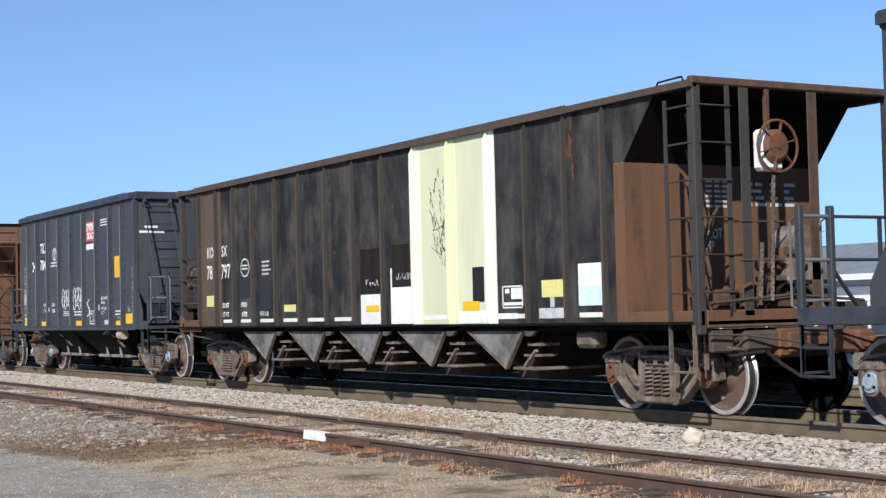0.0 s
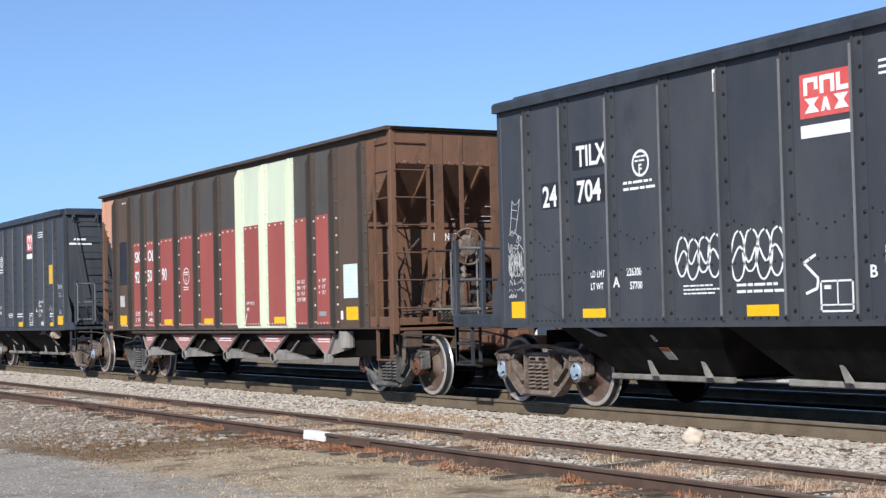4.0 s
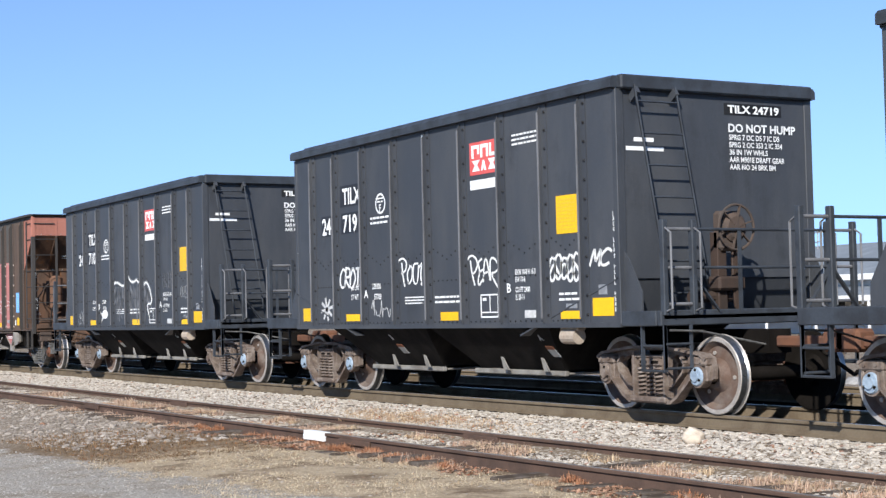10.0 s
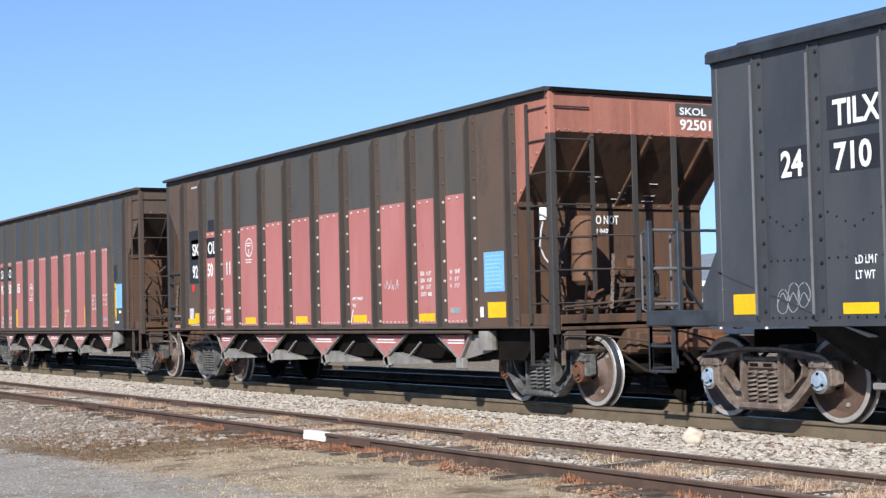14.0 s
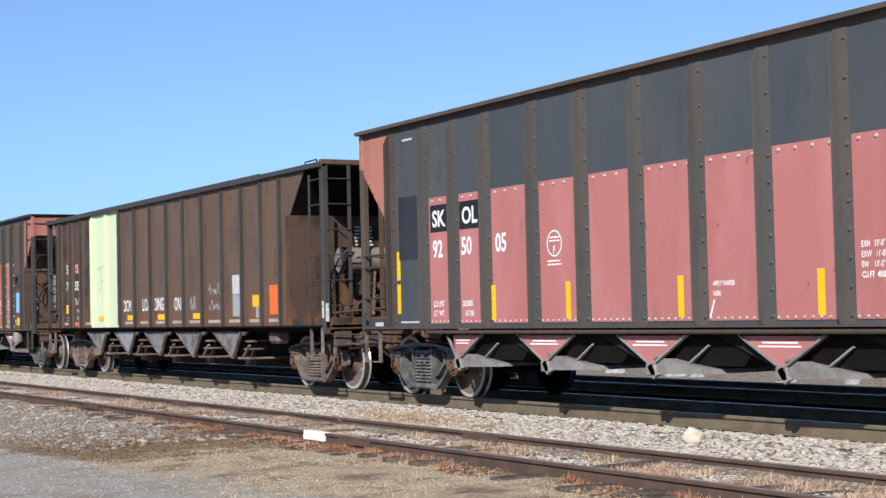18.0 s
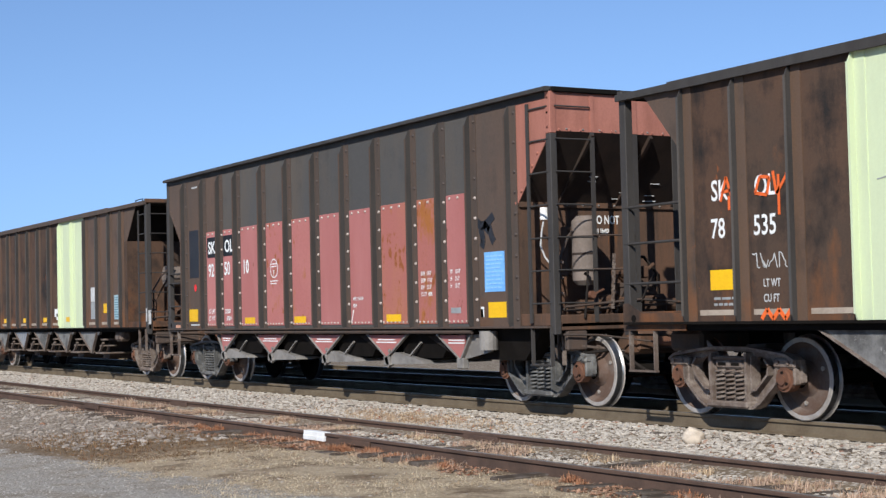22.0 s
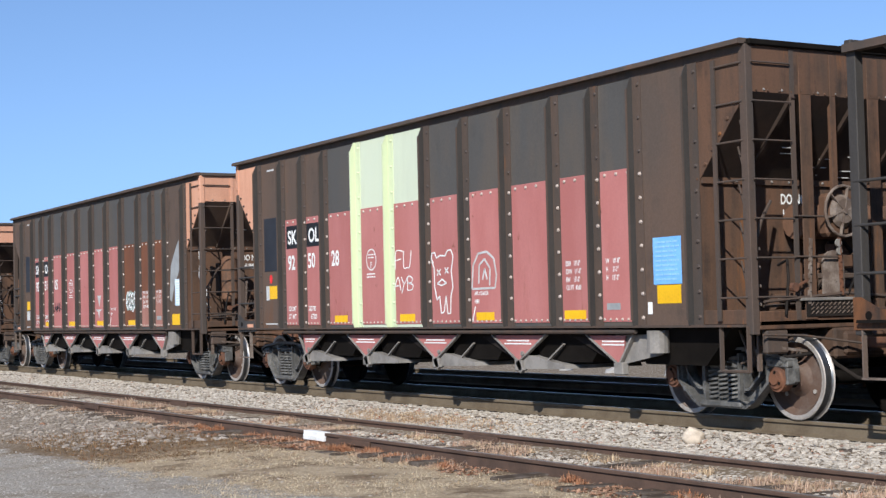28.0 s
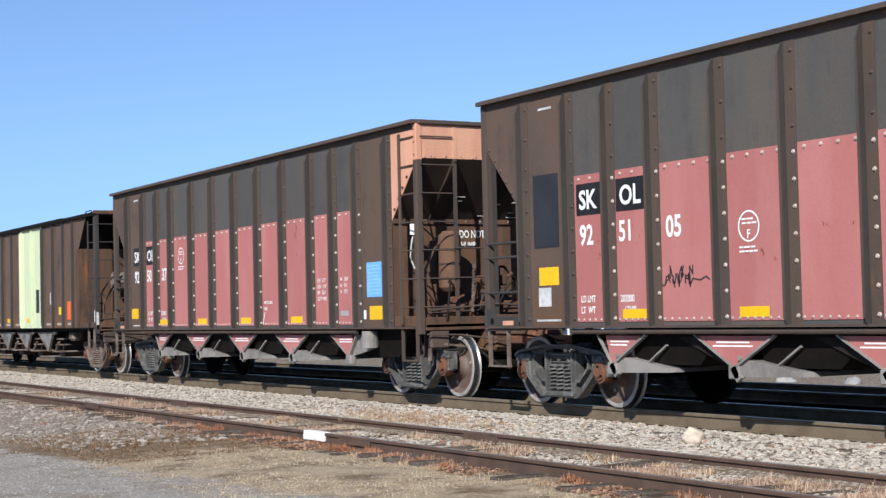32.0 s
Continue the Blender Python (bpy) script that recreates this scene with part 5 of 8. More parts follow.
        # inside of the pocket, coloured dark in place of its shade
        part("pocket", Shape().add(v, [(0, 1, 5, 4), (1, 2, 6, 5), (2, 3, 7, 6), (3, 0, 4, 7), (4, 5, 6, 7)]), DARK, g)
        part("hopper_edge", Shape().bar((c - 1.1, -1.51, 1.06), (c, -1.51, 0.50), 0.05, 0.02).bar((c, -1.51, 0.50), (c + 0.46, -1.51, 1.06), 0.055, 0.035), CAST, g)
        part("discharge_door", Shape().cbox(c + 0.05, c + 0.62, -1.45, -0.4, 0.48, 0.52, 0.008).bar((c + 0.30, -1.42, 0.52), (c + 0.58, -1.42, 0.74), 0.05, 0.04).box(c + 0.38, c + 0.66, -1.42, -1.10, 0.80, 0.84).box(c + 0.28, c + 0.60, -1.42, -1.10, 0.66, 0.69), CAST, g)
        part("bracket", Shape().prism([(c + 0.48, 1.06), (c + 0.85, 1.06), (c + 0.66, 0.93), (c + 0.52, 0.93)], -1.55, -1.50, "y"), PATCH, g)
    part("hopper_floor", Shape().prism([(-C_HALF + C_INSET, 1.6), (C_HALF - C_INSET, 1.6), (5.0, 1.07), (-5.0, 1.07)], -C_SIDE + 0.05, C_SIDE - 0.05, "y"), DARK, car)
    part("valve_box", Shape().cbox(5.55, 5.95, -1.45, -1.2, 0.78, 1.02, 0.05), CAST, car)
    x = C_HALF
    if gear == "wheel":
        brake_wheel(car, x + 0.10, -0.42, 3.08, RUST, WHITE, 0.30)
        part("chain", chain_shape((x + 0.06, -0.46, 2.76), (x + 0.02, -0.50, 1.3)), CAST, car)
        part("brake_cylinder", Shape().rod((x - 0.4, 0.1, 2.0), (x - 0.05, 0.1, 2.0), 0.2, 14).cbox(x - 0.4, x + 0.0, -0.2, 0.5, 1.5, 1.8, 0.05), CAST, car)
    else:
        s = Shape().rod((x - 0.80, -0.86, 2.20), (x - 0.80, 0.67, 2.20), 0.225, 22)
        tank = part("air_tank", smooth(s.mesh("air_tank")), CYL, car)
        for y in (-0.84, -0.42, 0.30):
            part("tank_strap", Shape().rod((x - 0.80, y, 2.20), (x - 0.80, y + 0.05, 2.20), 0.232, 22), BLACKISH, tank)
        for y in (-0.45, 0.28):
            part("bracket", Shape().cbox(x - 1.05, x - 0.60, y, y + 0.10, 1.60, 1.99, 0.01), DEEP_BROWN, tank)
        part("hose", Shape().pipe([(x - 0.60, -0.80, 2.16), (x - 0.58, -0.6, 2.24), (x - 0.58, -0.42, 2.25), (x - 0.60, -0.20, 2.23)], 0.012, 6), BLACKISH, tank)
        lettering("HUMP", x - 0.572, -0.22, 2.12, 0.11, car, DULL_WHITE, 0.02, 0.95, 90)
    s = Shape().cbox(x - 0.7, x - 0.2, -0.7, 0.3, 1.12, 1.5, 0.06).rod((x - 0.4, -1.0, 1.35), (x - 0.4, 0.8, 1.35), 0.11, 12)
    s.pipe([(x - 0.5, -1.2, 1.2), (x - 0.6, -1.15, 1.7), (x - 0.5, -1.0, 2.0), (x - 0.55, -0.8, 2.3)], 0.025, 6)
    s.pipe([(x - 0.1, -0.6, 1.3), (x - 0.15, -0.45, 1.6), (x - 0.25, -0.2, 1.45), (x - 0.2, 0.2, 1.75)], 0.025, 6)
    part("brake_valve", s, BROWN_END, car)
    part("brake_rod", Shape().rod((x - 0.1, -1.3, 1.3), (x - 0.05, 0.4, 1.36), 0.02, 8).rod((x - 0.05, -0.4, 1.85), (x - 0.1, 0.25, 1.4), 0.02, 8), BROWN_RIB, car)
    grab = Shape().pipe([(x - 0.62, -1.58, 3.79), (x - 0.59, -1.58, 3.84), (x - 0.16, -1.58, 3.85), (x - 0.13, -1.58, 3.80)], 0.012, 6)
    part("grab_iron", grab, DARK, car)
    end_clutter(car, x - 0.02, 0.0)
    return car


def brown_end(car, sx, low, paint):
    xe, xi = (C_HALF, C_HALF - C_INSET) if sx > 0 else (-C_REAR, -6.985)
    W = C_SIDE - 0.0005
    post = POST
    a, b = sorted((xe + sx * 0.01, xe - sx * 0.08))
    part("end_chord", Shape().cbox(a, b, -W - 0.05, W + 0.05, 3.755, 3.845, 0.012).box(min(xe, xe - sx * 0.5), max(xe, xe - sx * 0.5), -W, W, 3.762, 3.80), BROWN_END if sx > 0 else post, car)
    xt = 7.40 if sx > 0 else 0.45 - C_REAR
    v = [(xt, -W, 3.74), (xt, W, 3.74), (xi, W, 3.0), (xi, -W, 3.0)]
    s = Shape().add(v + [(x - sx * 0.012, y, z + 0.012) for x, y, z in v], [(0, 1, 2, 3), (7, 6, 5, 4), (0, 4, 5, 1), (1, 5, 6, 2), (2, 6, 7, 3), (3, 7, 4, 0)])
    # slope and end roof coloured near-black for the deep shade between them
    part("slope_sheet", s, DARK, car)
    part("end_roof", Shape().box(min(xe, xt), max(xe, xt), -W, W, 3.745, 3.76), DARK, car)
    a, b = sorted((xi, xi - sx * 0.012))
    part("end_sheet", Shape().box(a, b, -W, W, 1.06, 3.0), low, car)
    for sy in (-1, 1):
        c, d = sorted((xe, xe - sx * 0.12))
        e, f = sorted((sy * (C_SIDE + 0.03), sy * (C_SIDE - 0.08)))
        pst = part("corner_post", Shape().cbox(c, d, e, f, 0.95, 3.78, 0.008), post, car)
        if sx > 0 and sy < 0 and paint is UMBER:
            part("white_patch", Shape().box(c + 0.03, d - 0.02, e - 0.004, e, 1.22, 1.50).box(d, d + 0.004, e + 0.02, f - 0.03, 1.16, 1.46), DULL_WHITE, pst)
        e, f = sorted((sy * C_SIDE, sy * (C_SIDE - 0.06)))
        part("end_sill", Shape().cbox(min(xi, xe), max(xi, xe), e, f, 1.05, 1.22, 0.008), low, car)
    posts = ((-0.82, 0.14, 1.15, post), (-0.47, 0.07, 3.28, BROWN_END), (0.22, 0.15, 1.15, BROWN_END)) if paint is SOOT else ((-0.47, 0.09, 1.15, BROWN_END), (0.24, 0.15, 1.15, BROWN_END))
    for y, w, foot, m in posts:
        c, d = sorted((xe, xe - sx * 0.015))
        e, f = sorted((xe - sx * 0.015, xe - sx * 0.10))
        part("end_post", Shape().cbox(c, d, y - w / 2, y + w / 2, foot, 3.755, 0.004).box(e, f, y + w / 2 - 0.015, y + w / 2, foot, 3.755), m, car)
    c, d = sorted((xe, xe - sx * 0.08))
    part("end_beam", Shape().cbox(c, d, -C_SIDE + 0.09, C_SIDE - 0.09, 1.02, 1.22, 0.012), low, car)
    part("platform", Shape().box(min(xi, xe), max(xi, xe), -1.45, 1.45, 1.06, 1.10), low, car)
    for sy in ((-1,) if sx > 0 else (1,)):
        y = sy * (C_SIDE + 0.035)
        lad = part("side_ladder", Shape().bar((xe - sx * 0.5, y, 1.1), (xe - sx * 0.5, y, 3.62), 0.02, 0.05), post, car)
        if sx > 0:
            part("stile", Shape().bar((xe, -1.07, 1.2), (xe, -1.07, 3.76), 0.06, 0.02), post, lad)
        for k in range(6):
            z = 1.42 + 0.42 * k
            part("rung", Shape().rod((xe - sx * 0.5, y, z), (xe - sx * 0.05, y, z), 0.012, 6), post, lad)
            if sx > 0:
                part("rung", Shape().rod((xe + sx * 0.03, sy * 1.50, z), (xe + sx * 0.03, sy * 1.05, z), 0.012, 6), post, lad)
                part("brace", Shape().bar((xe - sx * 0.10, y * 0.99, z - 0.32), (xe - sx * 0.42, y * 0.85, z - 0.05), 0.02, 0.02), DARK, lad)
        st = Shape()
        for dx in (0.08, 0.5):
            st.bar((xe - sx * dx, y, 1.06), (xe - sx * dx, y, 0.52), 0.05, 0.02)
        st.rod((xe - sx * 0.08, y, 0.53), (xe - sx * 0.5, y, 0.53), 0.018, 6)
        part("step", st, CAST if sx > 0 else post, car)
    if sx < 0:
        y = -C_SIDE - 0.031
        gu = part("corner_gusset", Shape().prism([(xe, 1.0), (xe, 1.32), (xe + 0.10, 1.32), (xe + 0.36, 1.20), (xi + 0.02, 1.20), (xi + 0.02, 1.0)], y - 0.012, y, "y"), low, car)
        # flat near-black disc painted as the shade of a round opening
        part("hole", Shape().rod((xe + 0.20, y - 0.013, 1.14), (xe + 0.20, y - 0.002, 1.14), 0.045, 14), DARK, gu)
        for z in (2.45, 2.02, 1.55):
            part("hand_rail", Shape().rod((xe + 0.04, -C_SIDE - 0.02, z), (xi + 0.05, -C_SIDE - 0.02, z), 0.016, 8), post, car)
        part("step", Shape().bar((xe + 0.10, -1.54, 1.02), (xe + 0.10, -1.54, 0.54), 0.055, 0.02).bar((xe + 0.56, -1.54, 1.02), (xe + 0.56, -1.54, 0.54), 0.055, 0.02).bar((xe + 0.075, -1.54, 0.53), (xe + 0.585, -1.54, 0.53), 0.055, 0.022), CAST, car)
    part("draft_gear", Shape().cbox(min(xe, xe - sx * 0.6), max(xe, xe - sx * 0.6), -0.9, 0.9, 0.74, 0.98, 0.04), BROWN_RIB, car)
    part("cut_lever", Shape().pipe([(xe + sx * 0.04, -1.45, 0.95), (xe + sx * 0.06, -0.9, 0.93), (xe + sx * 0.2, -0.12, 0.82)], 0.014, 6), BROWN_RIB, car)


# ---- the train ----
R0 = [None] + [RED] * 10 + [None]


def uppers(*special):
    u = [BROWN] + [PATCH] * 10 + [BROWN]
    for i, m in special:
        u[i] = m
    return u


def lower(**changes):
    r = list(R0)
    for k, m in changes.items():
        r[int(k[1:])] = m
    return r


HEAD = black_car("black hopper car with white lettering and yellow reflectors")
SOOT_CAR = brown_car("soot-stained hopper car with a pale lime side patch", SOOT, {0: BROWN, 9: CREAM_LIME, 10: CREAM_LIME}, ORANGE_END, BROWN_RIB, "wheel", CAST, {9: CREAM, 10: CREAM_LIME, 11: CREAM})
BLACK_1 = black_car("black hopper car with white scrawls along its side", True)
RED_1 = red_car("brick-red hopper car with a lime patch and grey overpaint", uppers((7, PALE_LIME), (8, PALE_LIME)), [None] + [RED_FRESH] * 10 + [None], {7: PALE_LIME, 8: PALE_LIME, 9: PALE_LIME}, END_BROWN, END_BROWN, END_BROWN, slope=END_BROWN, left_end=SALMON, trucks=CAST_GREY)
BLACK_2 = black_car("black hopper car with a red and white emblem")
BLACK_3 = black_car("black hopper car with four white sprayed tags", True)
BLACK_4 = black_car("black hopper car with a long faded white graffito")
RED_2 = red_car("faded red hopper car with a blue notice and rust", uppers((11, BROWN)), lower(), {}, BROWN_END, PINK_END, POST, slope=BROWN_END, left_end=BROWN)
RED_3 = red_car("faded red hopper car with upright yellow strips", [SLATE] * 12, lower(), {i: PATCH for i in range(1, 12)}, BROWN_END, BROWN, BROWN_RIB, left_end=PINK_END)
UMBER_1 = brown_car("brown hopper car with a lime patch and orange square", UMBER, {0: UMBER_DARK, 1: UMBER_DARK, 2: UMBER_DARK, 3: LIME, 4: LIME}, UMBER_DARK, POST, "tank", CAST, {3: LIME, 4: LIME})
RED_4 = red_car("faded red hopper car with rust-blistered panels", uppers((1, BROWN), (11, BROWN)), lower(b4=RED_SPOT, b5=RED_SPOT, b8=RED_RUST, b9=RED_RUST), {}, BROWN_END, PINK_END, POST, left_end=BROWN)
UMBER_2 = brown_car("brown hopper car with a pale lime patch near its middle", UMBER, {**{i: UMBER_DARK for i in range(9)}, 9: LIME, 10: LIME}, UMBER_DARK, BROWN_RIB, "tank", CAST, {9: LIME, 10: LIME})
RED_5 = red_car("faded red hopper car with a lime patch and white drawings", uppers((2, BROWN), (1, BROWN), (4, PALE_LIME), (5, PALE_LIME)), lower(), {4: LIME, 5: LIME}, BROWN_END, BROWN_END, BROWN_RIB, left_end=SALMON)
RED_6 = red_car("faded red hopper car with brown replaced panels", uppers((11, BROWN)), lower(b8=RUST_RED, b9=RUST_RED, b10=RUST_RED), {}, BROWN_END, SALMON, BROWN_RIB, slope=BROWN, left_end=BROWN)
RED_7 = red_car("faded red hopper car with a salmon end and blue notice", uppers((11, BROWN)), lower(), {}, BROWN_END, SALMON, BROWN_RIB, left_end=BROWN)
UMBER_3 = brown_car("brown hopper car with pale lime panels", UMBER, {9: LIME, 10: LIME}, BROWN_END, DARK, "tank", CAST, {9: LIME, 10: LIME})

# each car's middle, in the train's own measure
TRAIN = ((HEAD, 91.687), (SOOT_CAR, 76.14), (BLACK_1, 60.602), (RED_1, 45.894), (BLACK_2, 31.176), (BLACK_3, 17.728), (BLACK_4, 4.253), (RED_2, -10.57),
         (RED_3, -26.365), (UMBER_1, -42.893), (RED_4, -59.524), (UMBER_2, -75.98), (RED_5, -92.622), (RED_6, -108.548), (RED_7, -124.48), (UMBER_3, -141.04))


# ---- lettering, notices and sprayed marks on the car sides ----
HAZE = material("thin_grey_overspray", (0.16, 0.165, 0.175), (0.09, 0.092, 0.096), None, 0.6, scale=6, amount=0.6, bump=0.02)
YA, YB, YBP, YC = -A_SIDE - 0.0125, -B_SIDE - 0.0125, -B_SIDE - 0.0225, -C_SIDE - 0.0125


def ring(x, z, rx, rz, w, y, mat, parent, name="emblem_ring"):
    s = Shape()
    n = 28
    v = []
    for k in range(n):
        c, d = math.cos(2 * math.pi * k / n), math.sin(2 * math.pi * k / n)
        v += [(x + rx * c, y - 0.003, z + rz * d), (x + (rx - w) * c, y - 0.003, z + (rz - w) * d)]
    s.add(v, [(2 * k, 2 * k + 1, (2 * k + 3) % (2 * n), (2 * k + 2) % (2 * n)) for k in range(n)])
    return part(name, s, mat, parent)


def words(car, face, mat, *items, bold=0.03):
    """items: text, x, z of its foot, height, narrowness."""
    for text, x, z, h, nar in items:
        lettering(text, x, face - 0.003, z, h, car, mat, bold, nar)


def spots(car, face, *items):
    """items: name, material, x0, x1, z0, z1."""
    for name, mat, x0, x1, z0, z1 in items:
        decal(x0, x1, z0, z1, face, mat, car, name)


def notice(car, face, mat, x0, x1, z0, z1, rows, ink=WHITE, seed=1):
    d = decal(x0, x1, z0, z1, face, mat, car, "notice")
    bars(x0 + 0.04, x1 - 0.03, z0 + 0.03, z1 - 0.03, rows, face - 0.004, ink, d, seed=seed)
    return d


FORMS = {}
FORMS["C"] = [[(1, .85), (.5, 1), (.05, .6), (.1, .15), (.55, 0), (1, .15)]]
FORMS["R"] = [[(0, 0), (.05, 1)], [(0, 1), (.8, .95), (.85, .6), (.1, .5), (.9, 0)]]
FORMS["O"] = [[(.5, 1), (.05, .6), (.1, .1), (.6, 0), (.95, .5), (.5, 1)]]
FORMS["T"] = [[(0, .95), (1, 1)], [(.5, 1), (.5, 0)]]
FORMS["P"] = [[(.1, -.1), (.15, 1), (.6, 1.02), (.9, .85), (.8, .55), (.2, .45)]]
FORMS["E"] = [[(.9, 1), (.3, .95), (.1, .8), (.1, .2), (.3, .02), (.9, 0)], [(.1, .5), (.7, .5)]]
FORMS["A"] = [[(0, 0), (.25, .7), (.5, 1), (.75, .7), (1, 0)], [(.2, .35), (.8, .35)]]
FORMS["M"] = [[(0, 0), (.2, 1), (.5, .3), (.8, 1), (1, 0)]]
FORMS["F"] = [[(.05, 0), (.05, 1), (.9, 1)], [(.05, .5), (.7, .55)]]
FORMS["U"] = [[(0, 1), (.1, .1), (.5, 0), (.9, .1), (1, 1)]]
FORMS["Y"] = [[(0, 1), (.5, .5), (1, 1)], [(.5, .5), (.2, -.2)]]
FORMS["B"] = [[(.05, 0), (.05, 1), (.7, .9), (.6, .55), (.1, .5), (.85, .4), (.8, .05), (.05, 0)]]


def stroke_letters(car, face, mat, text, x, z, h, r, seed, slant=0.15, name="graffiti", width=0.62):
    """Hand-sprayed letters, drawn as loose strokes."""
    rnd = random.Random(seed)
    strokes = []
    for k, ch in enumerate(text):
        for st in FORMS.get(ch, []):
            strokes.append([(x + (k + p) * h * width * 1.0 + slant * h * q - 0.08 * h * rnd.random(), z + h * q + 0.07 * h * rnd.random()) for p, q in st])
    return scrawl(strokes, r, face, mat, car, name, "hand-sprayed letters", True)


def black_marks(car, left, a, b, ld, lt, side_letters, number, seed):
    f = YA
    spots(car, f, ("reflector", YELLOW, -4.33, -3.98, 1.17, 1.385), ("reflector", YELLOW, -2.71, -2.24, 1.16, 1.27), ("reflector", YELLOW, 0.30, 0.79, 1.15, 1.27),
          ("reflector", YELLOW, 3.33, 3.81, 1.15, 1.25), ("reflector", YELLOW, 4.02, 4.45, 1.18, 1.40), ("plate", GALV, 3.45, 3.69, 1.28, 1.34), ("plate", DULL_WHITE, 2.50, 2.76, 1.17, 1.27),
          ("plate", GALV, 4.15, 4.32, 1.44, 1.56), ("stripe", WHITE, 1.20, 1.93, 2.94, 3.07), ("chalk_mark", WHITE, -0.15, -0.09, 3.61, 3.86))
    notice(car, f, YELLOW, 3.28, 3.80, 2.22, 2.70, 9, YELLOW_INK, seed)
    if left == "247":
        words(car, f, WHITE, ("TILX", -3.62, 3.08, 0.25, 0.72), ("247", -3.59, 2.62, 0.26, 0.82), ("38", -2.73, 2.63, 0.25, 0.84), bold=0.035)
        spots(car, f, ("overpaint", NAVY_PATCH, -2.80, -2.06, 3.05, 3.35))
    else:
        spots(car, f, ("number_patch", NAVY_PATCH, -2.85, -2.10, 2.99, 3.33), ("number_patch", NAVY_PATCH, -3.56, -3.10, 2.55, 2.88), ("number_patch", NAVY_PATCH, -2.83, -2.12, 2.56, 2.89))
        words(car, f - 0.004, WHITE, ("TILX", -2.76, 3.03, 0.26, 0.84), (a, -3.53, 2.58, 0.27, 0.88), (b, -2.77, 2.59, 0.27, 0.92), bold=0.035)
    words(car, f, WHITE, ("LD LMT", -2.53, 1.65, 0.085, 0.74), ("LT WT", -2.53, 1.50, 0.085, 0.74), (ld, -1.80, 1.65, 0.09, 0.78), (lt, -1.74, 1.49, 0.09, 0.78),
          ("EXW 10-8 H 13-3", 2.29, 1.74, 0.072, 0.66), ("EW 10-8", 2.29, 1.645, 0.072, 0.66), ("CU FT 2400", 2.29, 1.51, 0.072, 0.70), ("IL 29-11", 2.29, 1.41, 0.072, 0.66))
    words(car, f - 0.013, WHITE, (side_letters[0], -2.05, 1.52, 0.125, 1.1), (side_letters[1], 2.09, 1.51, 0.125, 1.1))
    # oval clearance mark
    e = ring(-1.475, 2.955, 0.165, 0.16, 0.032, f, WHITE, car, "oval_mark")
    lettering("F", -1.52, f - 0.003, 2.83, 0.12, e, WHITE, 0.03, 0.9)
    bars(-1.58, -1.37, 2.96, 3.06, 2, f, WHITE, e, seed=seed)
    bars(-1.82, -1.10, 2.63, 2.78, 2, f, WHITE, car, seed=seed + 1)
    bars(-0.75, -0.10, 1.39, 1.52, 3, f, WHITE, car, seed=seed + 2)
    bars(0.15, 0.92, 1.38, 1.52, 2, f, WHITE, car, seed=seed + 3)
    bars(2.28, 2.93, 3.43, 3.61, 3, f, WHITE, car, seed=seed + 4)
    bars(3.30, 3.80, 1.36, 1.50, 2, f, WHITE, car, seed=seed + 5)
    # emblem: a red square with plain white shapes
    em = decal(1.20, 1.93, 3.14, 3.59, f, LOGO_RED, car, "emblem", "red square emblem with white block shapes")
    y0, y1 = f - 0.008, f - 0.004
    for k, (p, q) in enumerate(((1.26, 1.46), (1.49, 1.69))):
        h = 3.37 + 0.05 * (1 - k)
        hook = [(p, 3.37), (p, 3.55), (q, 3.55), (q, h), (q - 0.05, h), (q - 0.05, 3.50), (p + 0.05, 3.50), (p + 0.05, 3.37)]
        part("emblem_shape", Shape().prism(hook, y0, y1, "y"), WHITE, em)
    part("emblem_shape", Shape().prism([(1.72, 3.37), (1.72, 3.55), (1.77, 3.55), (1.77, 3.42), (1.88, 3.42), (1.88, 3.37)], y0, y1, "y"), WHITE, em)
    for p in (1.27, 1.68):
        part("emblem_shape", Shape().prism([(p, 3.34), (p + 0.2, 3.34), (p + 0.13, 3.27), (p + 0.2, 3.19), (p, 3.19), (p + 0.07, 3.27)], y0, y1, "y"), WHITE, em)
    part("emblem_shape", Shape().prism([(1.50, 3.19), (1.545, 3.33), (1.585, 3.33), (1.63, 3.19), (1.59, 3.19), (1.565, 3.24), (1.54, 3.19)], y0, y1, "y"), WHITE, em)
    # consolidated stencil frame
    s = Shape()
    x0, x1, z0, z1 = 1.40, 1.86, 1.18, 1.50
    for p, q, u, v in ((x0, x1, z1 - 0.02, z1), (x0, x1, z0, z0 + 0.02), (x0, x0 + 0.022, z0, z1), (x1 - 0.022, x1, z0, z1), (x0, x1, 1.245, 1.26), (1.635, 1.65, 1.25, z1), (1.46, 1.55, 1.41, 1.45)):
        s.box(p, q, f - 0.004, f, u, v)
    part("stencil_frame", s, WHITE, car)
    # end lettering
    xe = A_HALF + 0.016
    if left != "247":
        part("number_patch", Shape().box(A_HALF, A_HALF + 0.006, 0.12, 1.06, 3.655, 3.80), JET, car)
    lettering("TILX " + number, xe, 0.17, 3.68, 0.098, car, WHITE, 0.045, 1.30, 90)
    lettering("DO NOT HUMP", xe, 0.16, 3.44, 0.105, car, WHITE, 0.04, 1.10, 90)
    for k, (t, w) in enumerate((("SPRG 7 OC D5 7 IC D5", 0.68), ("SPRG 2 OC 353 2 IC 354", 0.68), ("36 IN 1W WHLS", 0.72), ("AAR M901E DRAFT GEAR", 0.66), ("AAR NO 24 BRK BM", 0.70))):
        lettering(t, xe, 0.175, 3.34 - 0.093 * k, 0.068, car, WHITE, 0.035, w * 1.32, 90)
